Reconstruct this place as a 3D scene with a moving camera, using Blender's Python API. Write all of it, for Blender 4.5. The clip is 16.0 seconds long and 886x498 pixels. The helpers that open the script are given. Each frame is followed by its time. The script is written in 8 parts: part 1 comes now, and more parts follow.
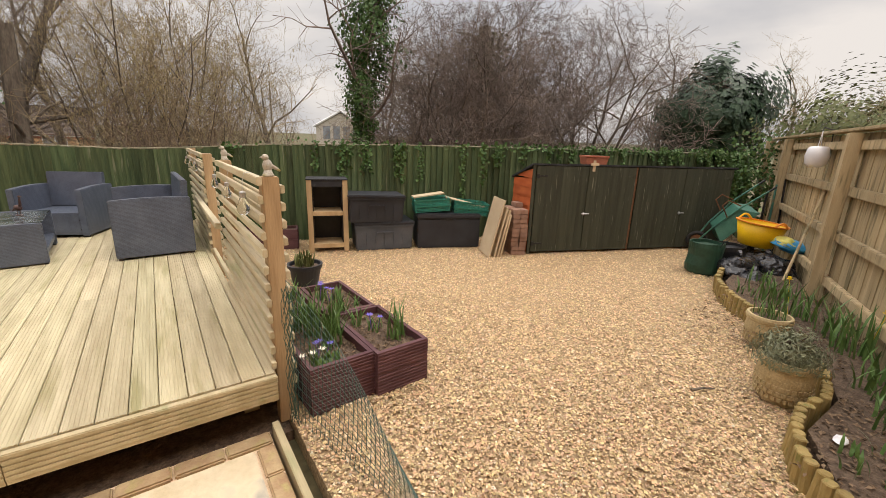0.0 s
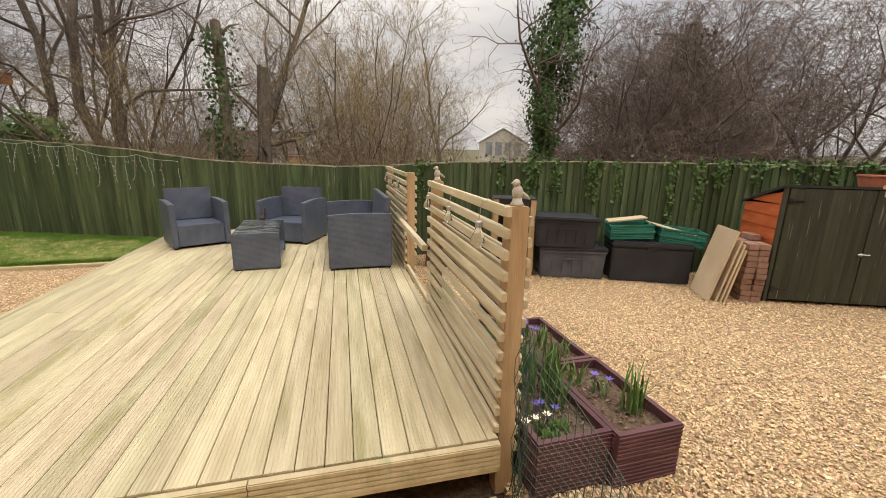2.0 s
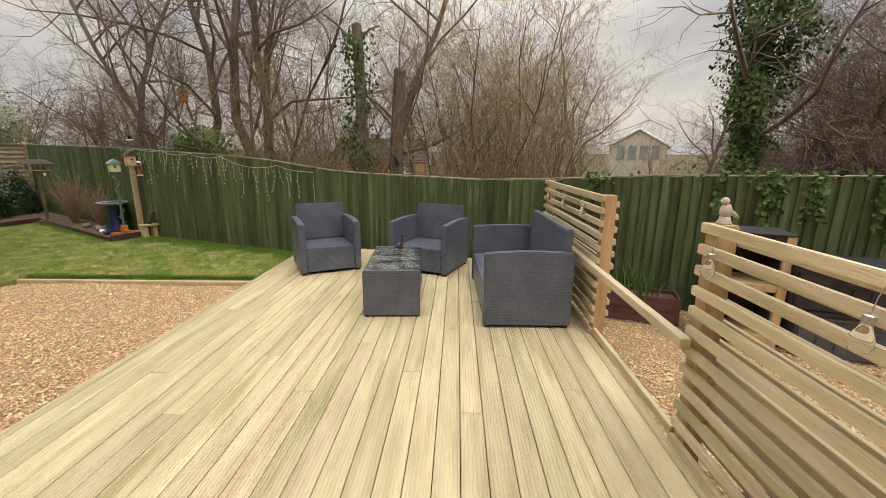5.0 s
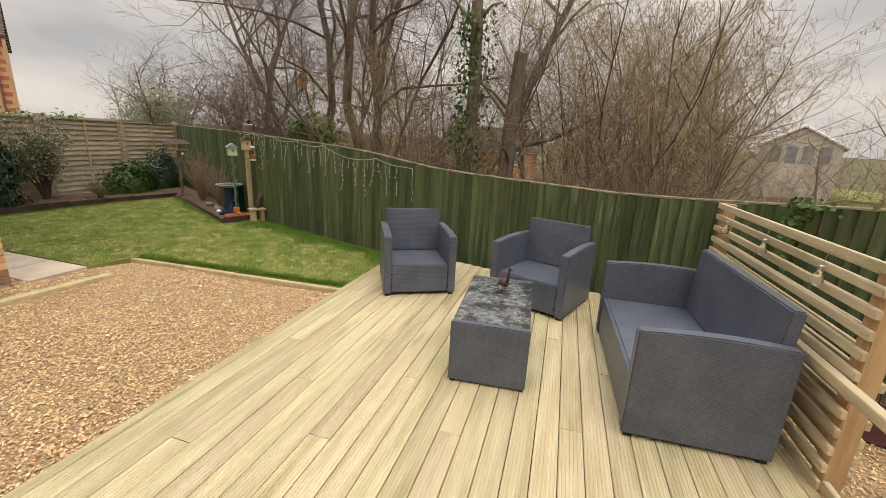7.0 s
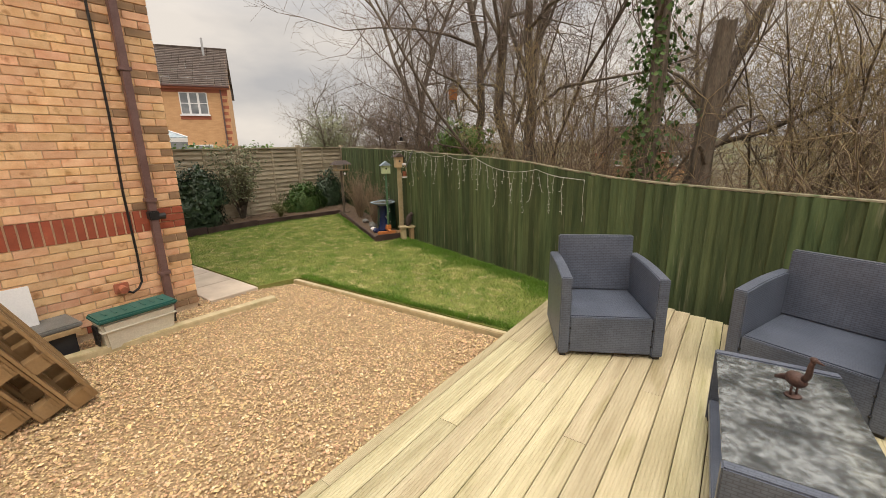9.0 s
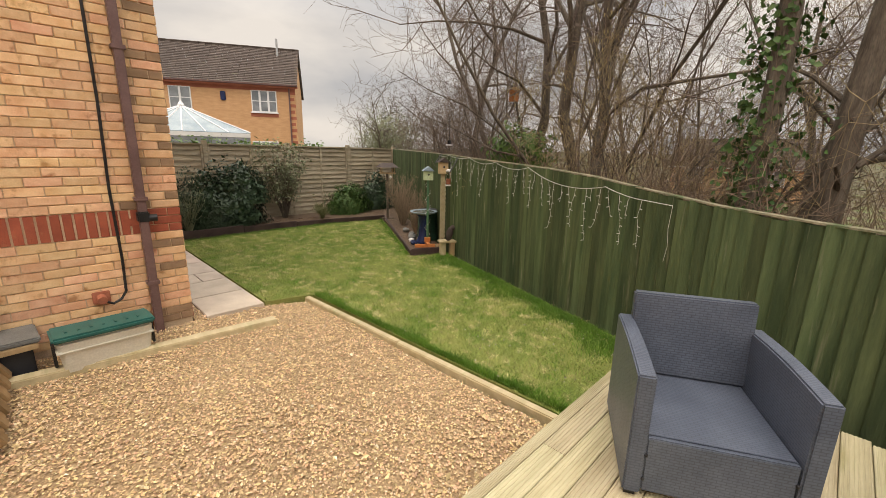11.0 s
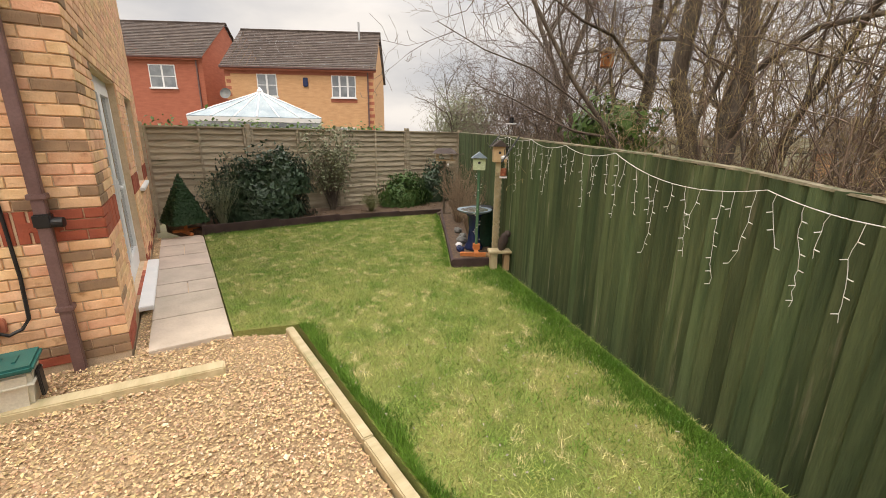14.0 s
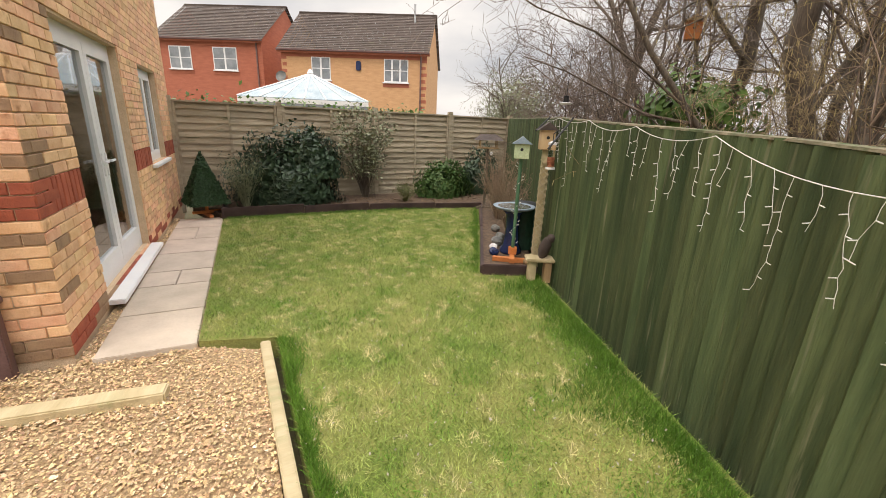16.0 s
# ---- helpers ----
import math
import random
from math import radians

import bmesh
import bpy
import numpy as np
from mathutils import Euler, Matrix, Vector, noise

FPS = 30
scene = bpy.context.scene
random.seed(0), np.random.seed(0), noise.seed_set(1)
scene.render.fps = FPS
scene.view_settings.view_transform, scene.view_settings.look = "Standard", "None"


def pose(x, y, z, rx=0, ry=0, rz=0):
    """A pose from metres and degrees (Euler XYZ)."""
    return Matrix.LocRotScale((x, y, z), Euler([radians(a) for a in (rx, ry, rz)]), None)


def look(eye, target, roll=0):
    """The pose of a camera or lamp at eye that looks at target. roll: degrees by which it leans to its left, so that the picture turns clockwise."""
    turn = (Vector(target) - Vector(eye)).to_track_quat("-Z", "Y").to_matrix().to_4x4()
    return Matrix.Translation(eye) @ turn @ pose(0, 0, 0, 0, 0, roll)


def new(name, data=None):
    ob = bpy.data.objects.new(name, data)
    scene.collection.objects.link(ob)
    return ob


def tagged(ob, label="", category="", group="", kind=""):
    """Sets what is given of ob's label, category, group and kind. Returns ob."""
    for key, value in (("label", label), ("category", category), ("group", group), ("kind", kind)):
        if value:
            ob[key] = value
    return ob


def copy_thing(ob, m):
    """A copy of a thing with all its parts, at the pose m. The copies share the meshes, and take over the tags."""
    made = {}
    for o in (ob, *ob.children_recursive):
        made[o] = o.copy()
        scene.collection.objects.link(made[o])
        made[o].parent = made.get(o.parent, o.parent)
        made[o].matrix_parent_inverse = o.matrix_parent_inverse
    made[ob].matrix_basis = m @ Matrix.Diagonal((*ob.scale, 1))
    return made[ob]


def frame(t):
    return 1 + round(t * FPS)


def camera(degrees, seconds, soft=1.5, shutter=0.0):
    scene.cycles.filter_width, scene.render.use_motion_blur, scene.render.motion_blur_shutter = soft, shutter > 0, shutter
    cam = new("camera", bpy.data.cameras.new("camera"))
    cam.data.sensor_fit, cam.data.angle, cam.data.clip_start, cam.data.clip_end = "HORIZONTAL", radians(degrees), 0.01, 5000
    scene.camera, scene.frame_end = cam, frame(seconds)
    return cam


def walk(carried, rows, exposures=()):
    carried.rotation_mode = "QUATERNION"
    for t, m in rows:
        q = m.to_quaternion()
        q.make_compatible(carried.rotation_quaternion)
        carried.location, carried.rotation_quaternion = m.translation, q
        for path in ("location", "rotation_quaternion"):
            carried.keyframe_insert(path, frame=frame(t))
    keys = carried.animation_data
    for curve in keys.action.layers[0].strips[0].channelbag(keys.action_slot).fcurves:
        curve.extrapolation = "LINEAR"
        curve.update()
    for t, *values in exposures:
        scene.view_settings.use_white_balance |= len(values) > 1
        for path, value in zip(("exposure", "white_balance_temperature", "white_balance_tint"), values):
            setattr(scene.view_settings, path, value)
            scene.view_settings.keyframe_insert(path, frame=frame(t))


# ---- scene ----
cam = camera(95.4, 16.0, soft=0.6)
METRES, EYE, TILT, LEAN, TURN = 7.4, 1.5, 0.0, 0.0, -35.6
ROWS = [
    (0.0, 0.0, 0.0, 0.0, 0.49, -14.89, -1.84),
    (0.5, -0.0123, 0.0104, 0.0021, 3.01, -13.75, -2.46),
    (1.0, -0.0335, 0.0254, 0.0039, 5.6, -13.15, -1.89),
    (1.5, -0.054, 0.0345, 0.0028, 11.98, -13.31, -1.47),
    (2.0, -0.073, 0.0485, 0.0017, 21.77, -13.43, -1.12),
    (2.5, -0.0937, 0.0675, 0.002, 28.54, -13.67, -1.42),
    (3.0, -0.1216, 0.0818, -0.0002, 31.01, -13.5, -2.3),
    (3.5, -0.1548, 0.0961, 0.0009, 31.66, -12.9, -1.28),
    (4.0, -0.1735, 0.1148, -0.0001, 33.97, -12.42, -0.47),
    (6.5, -0.2919, 0.2367, 0.0239, 46.73, -14.92, -2.47),
    (7.0, -0.314, 0.2509, 0.0233, 52.44, -15.0, -2.91),
    (7.5, -0.3509, 0.2552, 0.023, 56.16, -14.55, -2.71),
    (8.0, -0.3767, 0.256, 0.023, 62.13, -14.91, -1.84),
    (8.5, -0.4058, 0.2664, 0.0223, 68.06, -14.62, 0.56),
    (11.0, -0.5467, 0.347, 0.0218, 80.59, -13.44, -1.26),
    (11.5, -0.5832, 0.3553, 0.0201, 83.53, -13.63, 0.0),
    (12.0, -0.6152, 0.3666, 0.0199, 85.17, -13.74, 1.54),
    (12.5, -0.6495, 0.3874, 0.0198, 86.64, -14.25, 1.28),
    (13.0, -0.6766, 0.4059, 0.0179, 87.27, -14.88, 0.82),
    (13.5, -0.7107, 0.4202, 0.0162, 89.01, -15.03, -0.25),
    (14.0, -0.7449, 0.4359, 0.0146, 92.85, -15.49, -0.77),
    (14.5, -0.7794, 0.4467, 0.0147, 97.71, -15.89, -0.66),
    (15.0, -0.8107, 0.449, 0.0116, 99.3, -16.58, 0.07),
    (15.5, -0.8343, 0.4543, 0.0079, 99.82, -17.9, -1.36),
    (16.0, -0.8562, 0.4585, 0.0012, 100.47, -16.99, -2.32),
]
walk(cam, [(t, pose(0, 0, EYE, TILT, LEAN, TURN) @ pose(METRES * x, METRES * y, METRES * z, 90 + pitch, roll, yaw)) for t, x, y, z, yaw, pitch, roll in ROWS],
     [(0.0, 0.03, 7400, 15), (2.5, -0.05, 7500, 14), (7.0, -0.09, 7800, 14), (8.5, -0.05, 7850, 14), (12.3, 0.05, 7850, 14), (13.8, 0.20, 7600, 14), (16.0, 0.31, 7400, 14)])

# ---- world and light ----
world = bpy.data.worlds.new("overcast_world")
scene.world = world
world.use_nodes = True
wn, wl = world.node_tree.nodes, world.node_tree.links
wn.clear()
w_out = wn.new("ShaderNodeOutputWorld")
w_bg = wn.new("ShaderNodeBackground")
w_sky = wn.new("ShaderNodeTexSky")
w_sky.sky_type = 'NISHITA'
w_sky.sun_disc = False
w_sky.sun_elevation = radians(38)
w_sky.sun_rotation = radians(150)
w_sky.dust_density = 4.0
w_co = wn.new("ShaderNodeTexCoord")
w_map = wn.new("ShaderNodeMapping")
w_map.inputs["Scale"].default_value = (1.0, 1.0, 2.6)
w_noise = wn.new("ShaderNodeTexNoise")
w_noise.inputs["Scale"].default_value = 2.2
w_noise.inputs["Detail"].default_value = 6
w_ramp = wn.new("ShaderNodeValToRGB")
w_ramp.color_ramp.elements[0].position = 0.36
w_ramp.color_ramp.elements[0].color = (6.0, 6.6, 7.5, 1)
w_ramp.color_ramp.elements[1].position = 0.62
w_ramp.color_ramp.elements[1].color = (10.0, 10.3, 10.6, 1)
w_mix = wn.new("ShaderNodeMix")
w_mix.data_type = 'RGBA'
w_mix.inputs[0].default_value = 0.92
wl.new(w_co.outputs["Generated"], w_map.inputs[0])
wl.new(w_map.outputs[0], w_noise.inputs["Vector"])
wl.new(w_noise.outputs["Fac"], w_ramp.inputs[0])
wl.new(w_sky.outputs[0], w_mix.inputs[6])
wl.new(w_ramp.outputs[0], w_mix.inputs[7])
w_bg.inputs["Strength"].default_value = 0.082
w_sep = wn.new("ShaderNodeSeparateXYZ")
w_zen = wn.new("ShaderNodeMapRange")
w_zen.inputs["From Min"].default_value, w_zen.inputs["From Max"].default_value = 0.25, 1.0
w_zen.inputs["To Min"].default_value, w_zen.inputs["To Max"].default_value = 1.0, 4.0
w_mul = wn.new("ShaderNodeMix")
w_mul.data_type, w_mul.blend_type = 'RGBA', 'MULTIPLY'
w_mul.inputs[0].default_value = 1.0
wl.new(w_co.outputs["Generated"], w_sep.inputs[0])
wl.new(w_sep.outputs[2], w_zen.inputs["Value"])
wl.new(w_mix.outputs[2], w_mul.inputs[6])
wl.new(w_zen.outputs[0], w_mul.inputs[7])
wl.new(w_mul.outputs[2], w_bg.inputs["Color"])
wl.new(w_bg.outputs[0], w_out.inputs[0])
sun = new("sun", bpy.data.lights.new("sun", 'SUN'))
sun.data.energy, sun.data.angle, sun.data.color = 1.1, radians(35), (1.0, 0.97, 0.92)
sun.matrix_world = look((3, -3.5, 10), (0, 0, 0))


# ---- materials ----
def mat(name, c1, c2, scale=6.0, rough=0.7, bump=0.25, bscale=80.0, stretch=(1, 1, 1), metal=0.0,
        rand="", var=0.25, hue=0.0, wear=None, wscale=14.0, wamount=0.5, spec=0.4, coord="Object", detail=5.0, shift=True):
    """Two colours mixed by a coarse noise, a fine grain, an optional wear colour in patches, and a bump."""
    m = bpy.data.materials.new(name)
    m.use_nodes = True
    n, l = m.node_tree.nodes, m.node_tree.links
    b = n["Principled BSDF"]
    co = n.new("ShaderNodeTexCoord")
    mp = n.new("ShaderNodeMapping")
    mp.inputs["Scale"].default_value = stretch
    l.new(co.outputs[coord], mp.inputs[0])
    vec = mp.outputs[0]
    rnd = None
    if rand == "object":
        rnd = n.new("ShaderNodeObjectInfo").outputs["Random"]
    elif rand == "island":
        rnd = n.new("ShaderNodeNewGeometry").outputs["Random Per Island"]
    if rnd is not None:
        mul = n.new("ShaderNodeMath"); mul.operation = 'MULTIPLY'; mul.inputs[1].default_value = 37.0
        l.new(rnd, mul.inputs[0])
        add = n.new("ShaderNodeVectorMath"); add.operation = 'ADD'
        l.new(vec, add.inputs[0]); l.new(mul.outputs[0], add.inputs[1])
        vec = add.outputs[0] if shift else vec
    n1 = n.new("ShaderNodeTexNoise"); n1.inputs["Scale"].default_value = scale; n1.inputs["Detail"].default_value = detail
    l.new(vec, n1.inputs["Vector"])
    rp = n.new("ShaderNodeValToRGB")
    rp.color_ramp.elements[0].position, rp.color_ramp.elements[1].position = 0.32, 0.68
    rp.color_ramp.elements[0].color, rp.color_ramp.elements[1].color = (*c1, 1), (*c2, 1)
    l.new(n1.outputs["Fac"], rp.inputs[0])
    col = rp.outputs[0]
    n2 = n.new("ShaderNodeTexNoise"); n2.inputs["Scale"].default_value = bscale; n2.inputs["Detail"].default_value = 4
    l.new(vec, n2.inputs["Vector"])
    if wear:
        n3 = n.new("ShaderNodeTexNoise"); n3.inputs["Scale"].default_value = wscale; n3.inputs["Detail"].default_value = 7
        l.new(vec, n3.inputs["Vector"])
        r3 = n.new("ShaderNodeValToRGB")
        r3.color_ramp.elements[0].position, r3.color_ramp.elements[1].position = 1 - wamount, min(1.0, 1.12 - wamount)
        l.new(n3.outputs["Fac"], r3.inputs[0])
        mx = n.new("ShaderNodeMix"); mx.data_type = 'RGBA'
        l.new(r3.outputs[0], mx.inputs[0]); l.new(col, mx.inputs[6]); mx.inputs[7].default_value = (*wear, 1)
        col = mx.outputs[2]
    hs = n.new("ShaderNodeHueSaturation")
    l.new(col, hs.inputs["Color"])
    mr = n.new("ShaderNodeMapRange")
    mr.inputs["To Min"].default_value, mr.inputs["To Max"].default_value = 1 - var, 1 + var
    if rnd is not None:
        ad = n.new("ShaderNodeMath"); ad.operation = 'ADD'
        l.new(rnd, ad.inputs[0]); l.new(n2.outputs["Fac"], ad.inputs[1])
        mr.inputs["From Min"].default_value, mr.inputs["From Max"].default_value = 0.2, 1.8
        l.new(ad.outputs[0], mr.inputs["Value"])
        if hue:
            mh = n.new("ShaderNodeMapRange")
            mh.inputs["To Min"].default_value, mh.inputs["To Max"].default_value = 0.5 - hue, 0.5 + hue
            fr = n.new("ShaderNodeMath"); fr.operation = 'FRACT'
            l.new(mul.outputs[0], fr.inputs[0]); l.new(fr.outputs[0], mh.inputs["Value"])
            l.new(mh.outputs[0], hs.inputs["Hue"])
    else:
        mr.inputs["From Min"].default_value, mr.inputs["From Max"].default_value = 0.25, 0.75
        l.new(n2.outputs["Fac"], mr.inputs["Value"])
    l.new(mr.outputs[0], hs.inputs["Value"])
    l.new(hs.outputs[0], b.inputs["Base Color"])
    b.inputs["Metallic"].default_value = metal
    b.inputs["Specular IOR Level"].default_value = spec
    rr = n.new("ShaderNodeMapRange")
    rr.inputs["To Min"].default_value, rr.inputs["To Max"].default_value = max(0.02, rough - 0.12), min(1.0, rough + 0.12)
    l.new(n2.outputs["Fac"], rr.inputs["Value"]); l.new(rr.outputs[0], b.inputs["Roughness"])
    if bump:
        bp = n.new("ShaderNodeBump"); bp.inputs["Strength"].default_value = bump; bp.inputs["Distance"].default_value = 0.01
        l.new(n2.outputs["Fac"], bp.inputs["Height"]); l.new(bp.outputs[0], b.inputs["Normal"])
    return m


def glass_mat(name, rough=0.02, tint=(0.9, 0.95, 0.95), ior=1.45):
    m = bpy.data.materials.new(name)
    m.use_nodes = True
    b = m.node_tree.nodes["Principled BSDF"]
    b.inputs["Base Color"].default_value = (*tint, 1)
    b.inputs["Transmission Weight"].default_value = 1.0
    b.inputs["Roughness"].default_value = rough
    b.inputs["IOR"].default_value = ior
    return m


def rattan_mat():
    m = mat("grey_rattan", (0.078, 0.095, 0.130), (0.112, 0.133, 0.176), scale=5, rough=0.38, bump=0.0, bscale=40, var=0.12)
    n, l = m.node_tree.nodes, m.node_tree.links
    b = n["Principled BSDF"]
    co = n.new("ShaderNodeTexCoord")
    br = n.new("ShaderNodeTexBrick")
    br.offset = 0.5
    br.inputs["Scale"].default_value = 1.0
    br.inputs["Brick Width"].default_value = 0.034
    br.inputs["Row Height"].default_value = 0.0125
    br.inputs["Mortar Size"].default_value = 0.0035
    br.inputs["Mortar Smooth"].default_value = 1.0
    sep = n.new("ShaderNodeSeparateXYZ")
    l.new(co.outputs["Object"], sep.inputs[0])
    sepn = n.new("ShaderNodeSeparateXYZ")
    l.new(co.outputs["Normal"], sepn.inputs[0])
    ab = n.new("ShaderNodeMath"); ab.operation = 'ABSOLUTE'
    flat = n.new("ShaderNodeMath"); flat.operation = 'GREATER_THAN'; flat.inputs[1].default_value = 0.6
    l.new(sepn.outputs[2], ab.inputs[0]); l.new(ab.outputs[0], flat.inputs[0])
    ad = n.new("ShaderNodeMath"); ad.operation = 'ADD'
    l.new(sep.outputs[0], ad.inputs[0]); l.new(sep.outputs[1], ad.inputs[1])
    along = n.new("ShaderNodeMix"); across = n.new("ShaderNodeMix")
    l.new(flat.outputs[0], along.inputs[0]); l.new(ad.outputs[0], along.inputs[2]); l.new(sep.outputs[0], along.inputs[3])
    l.new(flat.outputs[0], across.inputs[0]); l.new(sep.outputs[2], across.inputs[2]); l.new(sep.outputs[1], across.inputs[3])
    cmb = n.new("ShaderNodeCombineXYZ")
    l.new(along.outputs[0], cmb.inputs[0]); l.new(across.outputs[0], cmb.inputs[1])
    l.new(cmb.outputs[0], br.inputs["Vector"])
    bp = n.new("ShaderNodeBump"); bp.inputs["Strength"].default_value = 0.16; bp.inputs["Distance"].default_value = 0.004
    bp.invert = True
    l.new(br.outputs["Fac"], bp.inputs["Height"]); l.new(bp.outputs[0], b.inputs["Normal"])
    old = b.inputs["Base Color"].links[0].from_socket
    mx = n.new("ShaderNodeMix"); mx.data_type, mx.blend_type = 'RGBA', 'MIX'
    sc = n.new("ShaderNodeMath"); sc.operation = 'MULTIPLY'; sc.inputs[1].default_value = 0.4
    l.new(br.outputs["Fac"], sc.inputs[0]); l.new(sc.outputs[0], mx.inputs[0])
    l.new(old, mx.inputs[6]); mx.inputs[7].default_value = (0.016, 0.018, 0.023, 1)
    l.new(mx.outputs[2], b.inputs["Base Color"])
    return m


M = {}
M["deck"] = mat("weathered_pine_deck", (0.400, 0.342, 0.210), (0.545, 0.483, 0.320), scale=3.0, rough=0.62, bump=0.3, bscale=30, stretch=(6, 0.6, 6), rand="object", var=0.18, hue=0.012, wear=(0.335, 0.295, 0.155), wscale=1.6, wamount=0.42)
M["timber"] = mat("treated_softwood", (0.42, 0.345, 0.20), (0.55, 0.465, 0.295), scale=4, rough=0.65, bump=0.3, bscale=35, stretch=(3, 0.5, 3), rand="object", var=0.18, wear=(0.35, 0.33, 0.18), wscale=3, wamount=0.4)
M["slat"] = mat("pale_treated_batten", (0.43, 0.365, 0.235), (0.60, 0.52, 0.36), scale=4, rough=0.62, bump=0.3, bscale=35, stretch=(4, 0.5, 4), rand="object", var=0.2, wear=(0.36, 0.34, 0.19), wscale=3, wamount=0.44)
M["post"] = mat("orange_pine_post", (0.37, 0.245, 0.130), (0.50, 0.355, 0.205), scale=5, rough=0.6, bump=0.3, bscale=30, stretch=(5, 5, 0.6), rand="object", var=0.16, wear=(0.27, 0.18, 0.09), wscale=4, wamount=0.38)
M["pale"] = mat("green_stained_feather_edge", (0.042, 0.066, 0.029), (0.098, 0.130, 0.060), scale=3.4, rough=0.8, bump=0.6, bscale=30, stretch=(5, 5, 0.55), rand="object", var=0.42, hue=0.016, wear=(0.175, 0.180, 0.110), wscale=5.0, wamount=0.38, spec=0.25)
M["fence_cap"] = mat("lichened_fence_top", (0.125, 0.118, 0.072), (0.25, 0.215, 0.145), scale=7, rough=0.9, bump=0.6, bscale=60, wear=(0.075, 0.100, 0.045), wscale=9, wamount=0.48)
M["bare_fence"] = mat("brown_untreated_fence", (0.38, 0.285, 0.16), (0.52, 0.41, 0.25), scale=2.0, rough=0.8, bump=0.4, bscale=30, stretch=(6, 6, 0.7), rand="object", var=0.24, wear=(0.22, 0.18, 0.10), wscale=3.5, wamount=0.46)
M["lap_fence"] = mat("grey_lap_fence", (0.33, 0.275, 0.195), (0.46, 0.395, 0.295), scale=2.5, rough=0.85, bump=0.4, bscale=40, stretch=(1, 0.6, 5), rand="object", var=0.2, wear=(0.17, 0.17, 0.10), wscale=3, wamount=0.4)
M["rattan"] = rattan_mat()
M["pebble"] = mat("golden_gravel", (0.44, 0.280, 0.140), (0.69, 0.505, 0.295), scale=30, rough=0.6, bump=0.2, bscale=200, rand="island", var=0.66, hue=0.024, wear=(0.76, 0.68, 0.52), wscale=25, wamount=0.42)
M["gravel_bed"] = mat("gravel_bed", (0.22, 0.144, 0.078), (0.46, 0.33, 0.190), scale=55, rough=0.8, bump=0.8, bscale=70, var=0.4)
M["soil"] = mat("dark_soil", (0.070, 0.045, 0.030), (0.155, 0.105, 0.07), scale=22, rough=0.95, bump=0.9, bscale=70, var=0.4, wear=(0.17, 0.12, 0.075), wscale=40, wamount=0.36)
M["lawn"] = mat("lawn_ground", (0.11, 0.17, 0.028), (0.28, 0.265, 0.085), scale=1.6, rough=0.95, bump=0.8, bscale=90, var=0.35)
M["grass"] = mat("grass_blades", (0.110, 0.235, 0.026), (0.36, 0.395, 0.125), scale=3.4, rough=0.6, bump=0, bscale=60, rand="island", shift=False, var=0.75, spec=0.3, wear=(0.56, 0.49, 0.25), wscale=9, wamount=0.46)
M["edge_grass"] = mat("long_edge_grass", (0.065, 0.165, 0.016), (0.135, 0.26, 0.034), scale=3, rough=0.6, bump=0, bscale=60, rand="island", shift=False, var=0.55, spec=0.3)
M["rough_ground"] = mat("rough_ground", (0.075, 0.055, 0.032), (0.12, 0.11, 0.05), scale=0.6, rough=0.95, bump=0.8, bscale=20, var=0.3, wear=(0.09, 0.14, 0.03), wscale=0.5, wamount=0.45)
M["bark"] = mat("grey_brown_bark", (0.100, 0.080, 0.062), (0.19, 0.155, 0.122), scale=6, rough=0.9, bump=0.8, bscale=30, stretch=(3, 3, 0.6), var=0.3, wear=(0.11, 0.12, 0.075), wamount=0.38)
M["twig"] = mat("purple_brown_twigs", (0.135, 0.102, 0.086), (0.24, 0.185, 0.155), scale=1.5, rough=0.85, bump=0, var=0.25, rand="island")
M["ochre_twig"] = mat("ochre_hazel_twigs", (0.25, 0.19, 0.105), (0.38, 0.295, 0.175), scale=1.5, rough=0.85, bump=0, var=0.3, rand="island")
M["catkin"] = mat("hazel_catkins", (0.38, 0.31, 0.14), (0.48, 0.40, 0.20), scale=5, rough=0.85, bump=0, var=0.3, rand="island")
M["bramble"] = mat("red_brown_stems", (0.135, 0.094, 0.068), (0.25, 0.18, 0.125), scale=1.2, rough=0.85, bump=0, var=0.35, rand="island")
M["pale_stem"] = mat("silvery_dead_stems", (0.30, 0.27, 0.22), (0.42, 0.38, 0.32), scale=3, rough=0.8, bump=0, var=0.2, rand="island")
M["ivy"] = mat("ivy_leaves", (0.036, 0.085, 0.020), (0.08, 0.145, 0.04), scale=6, rough=0.58, bump=0, var=0.4, hue=0.02, rand="island", spec=0.3)
M["dead_ivy"] = mat("olive_brown_dead_ivy", (0.070, 0.066, 0.030), (0.135, 0.120, 0.055), scale=6, rough=0.6, bump=0, var=0.4, rand="island", spec=0.3)
M["laurel"] = mat("laurel_leaves", (0.065, 0.14, 0.025), (0.12, 0.21, 0.05), scale=5, rough=0.4, bump=0, var=0.35, rand="island")
M["dark_leaf"] = mat("dark_evergreen_leaves", (0.022, 0.048, 0.026), (0.055, 0.095, 0.052), scale=5, rough=0.45, bump=0, var=0.4, rand="island")
M["grey_leaf"] = mat("grey_green_leaves", (0.17, 0.195, 0.11), (0.28, 0.295, 0.19), scale=5, rough=0.6, bump=0, var=0.3, rand="island")
M["yellow_leaf"] = mat("olive_foliage", (0.085, 0.105, 0.030), (0.155, 0.165, 0.060), scale=4, rough=0.6, bump=0, var=0.3, rand="island")
M["daff_leaf"] = mat("bulb_leaves", (0.075, 0.155, 0.038), (0.135, 0.24, 0.072), scale=6, rough=0.45, bump=0, var=0.3, rand="island")
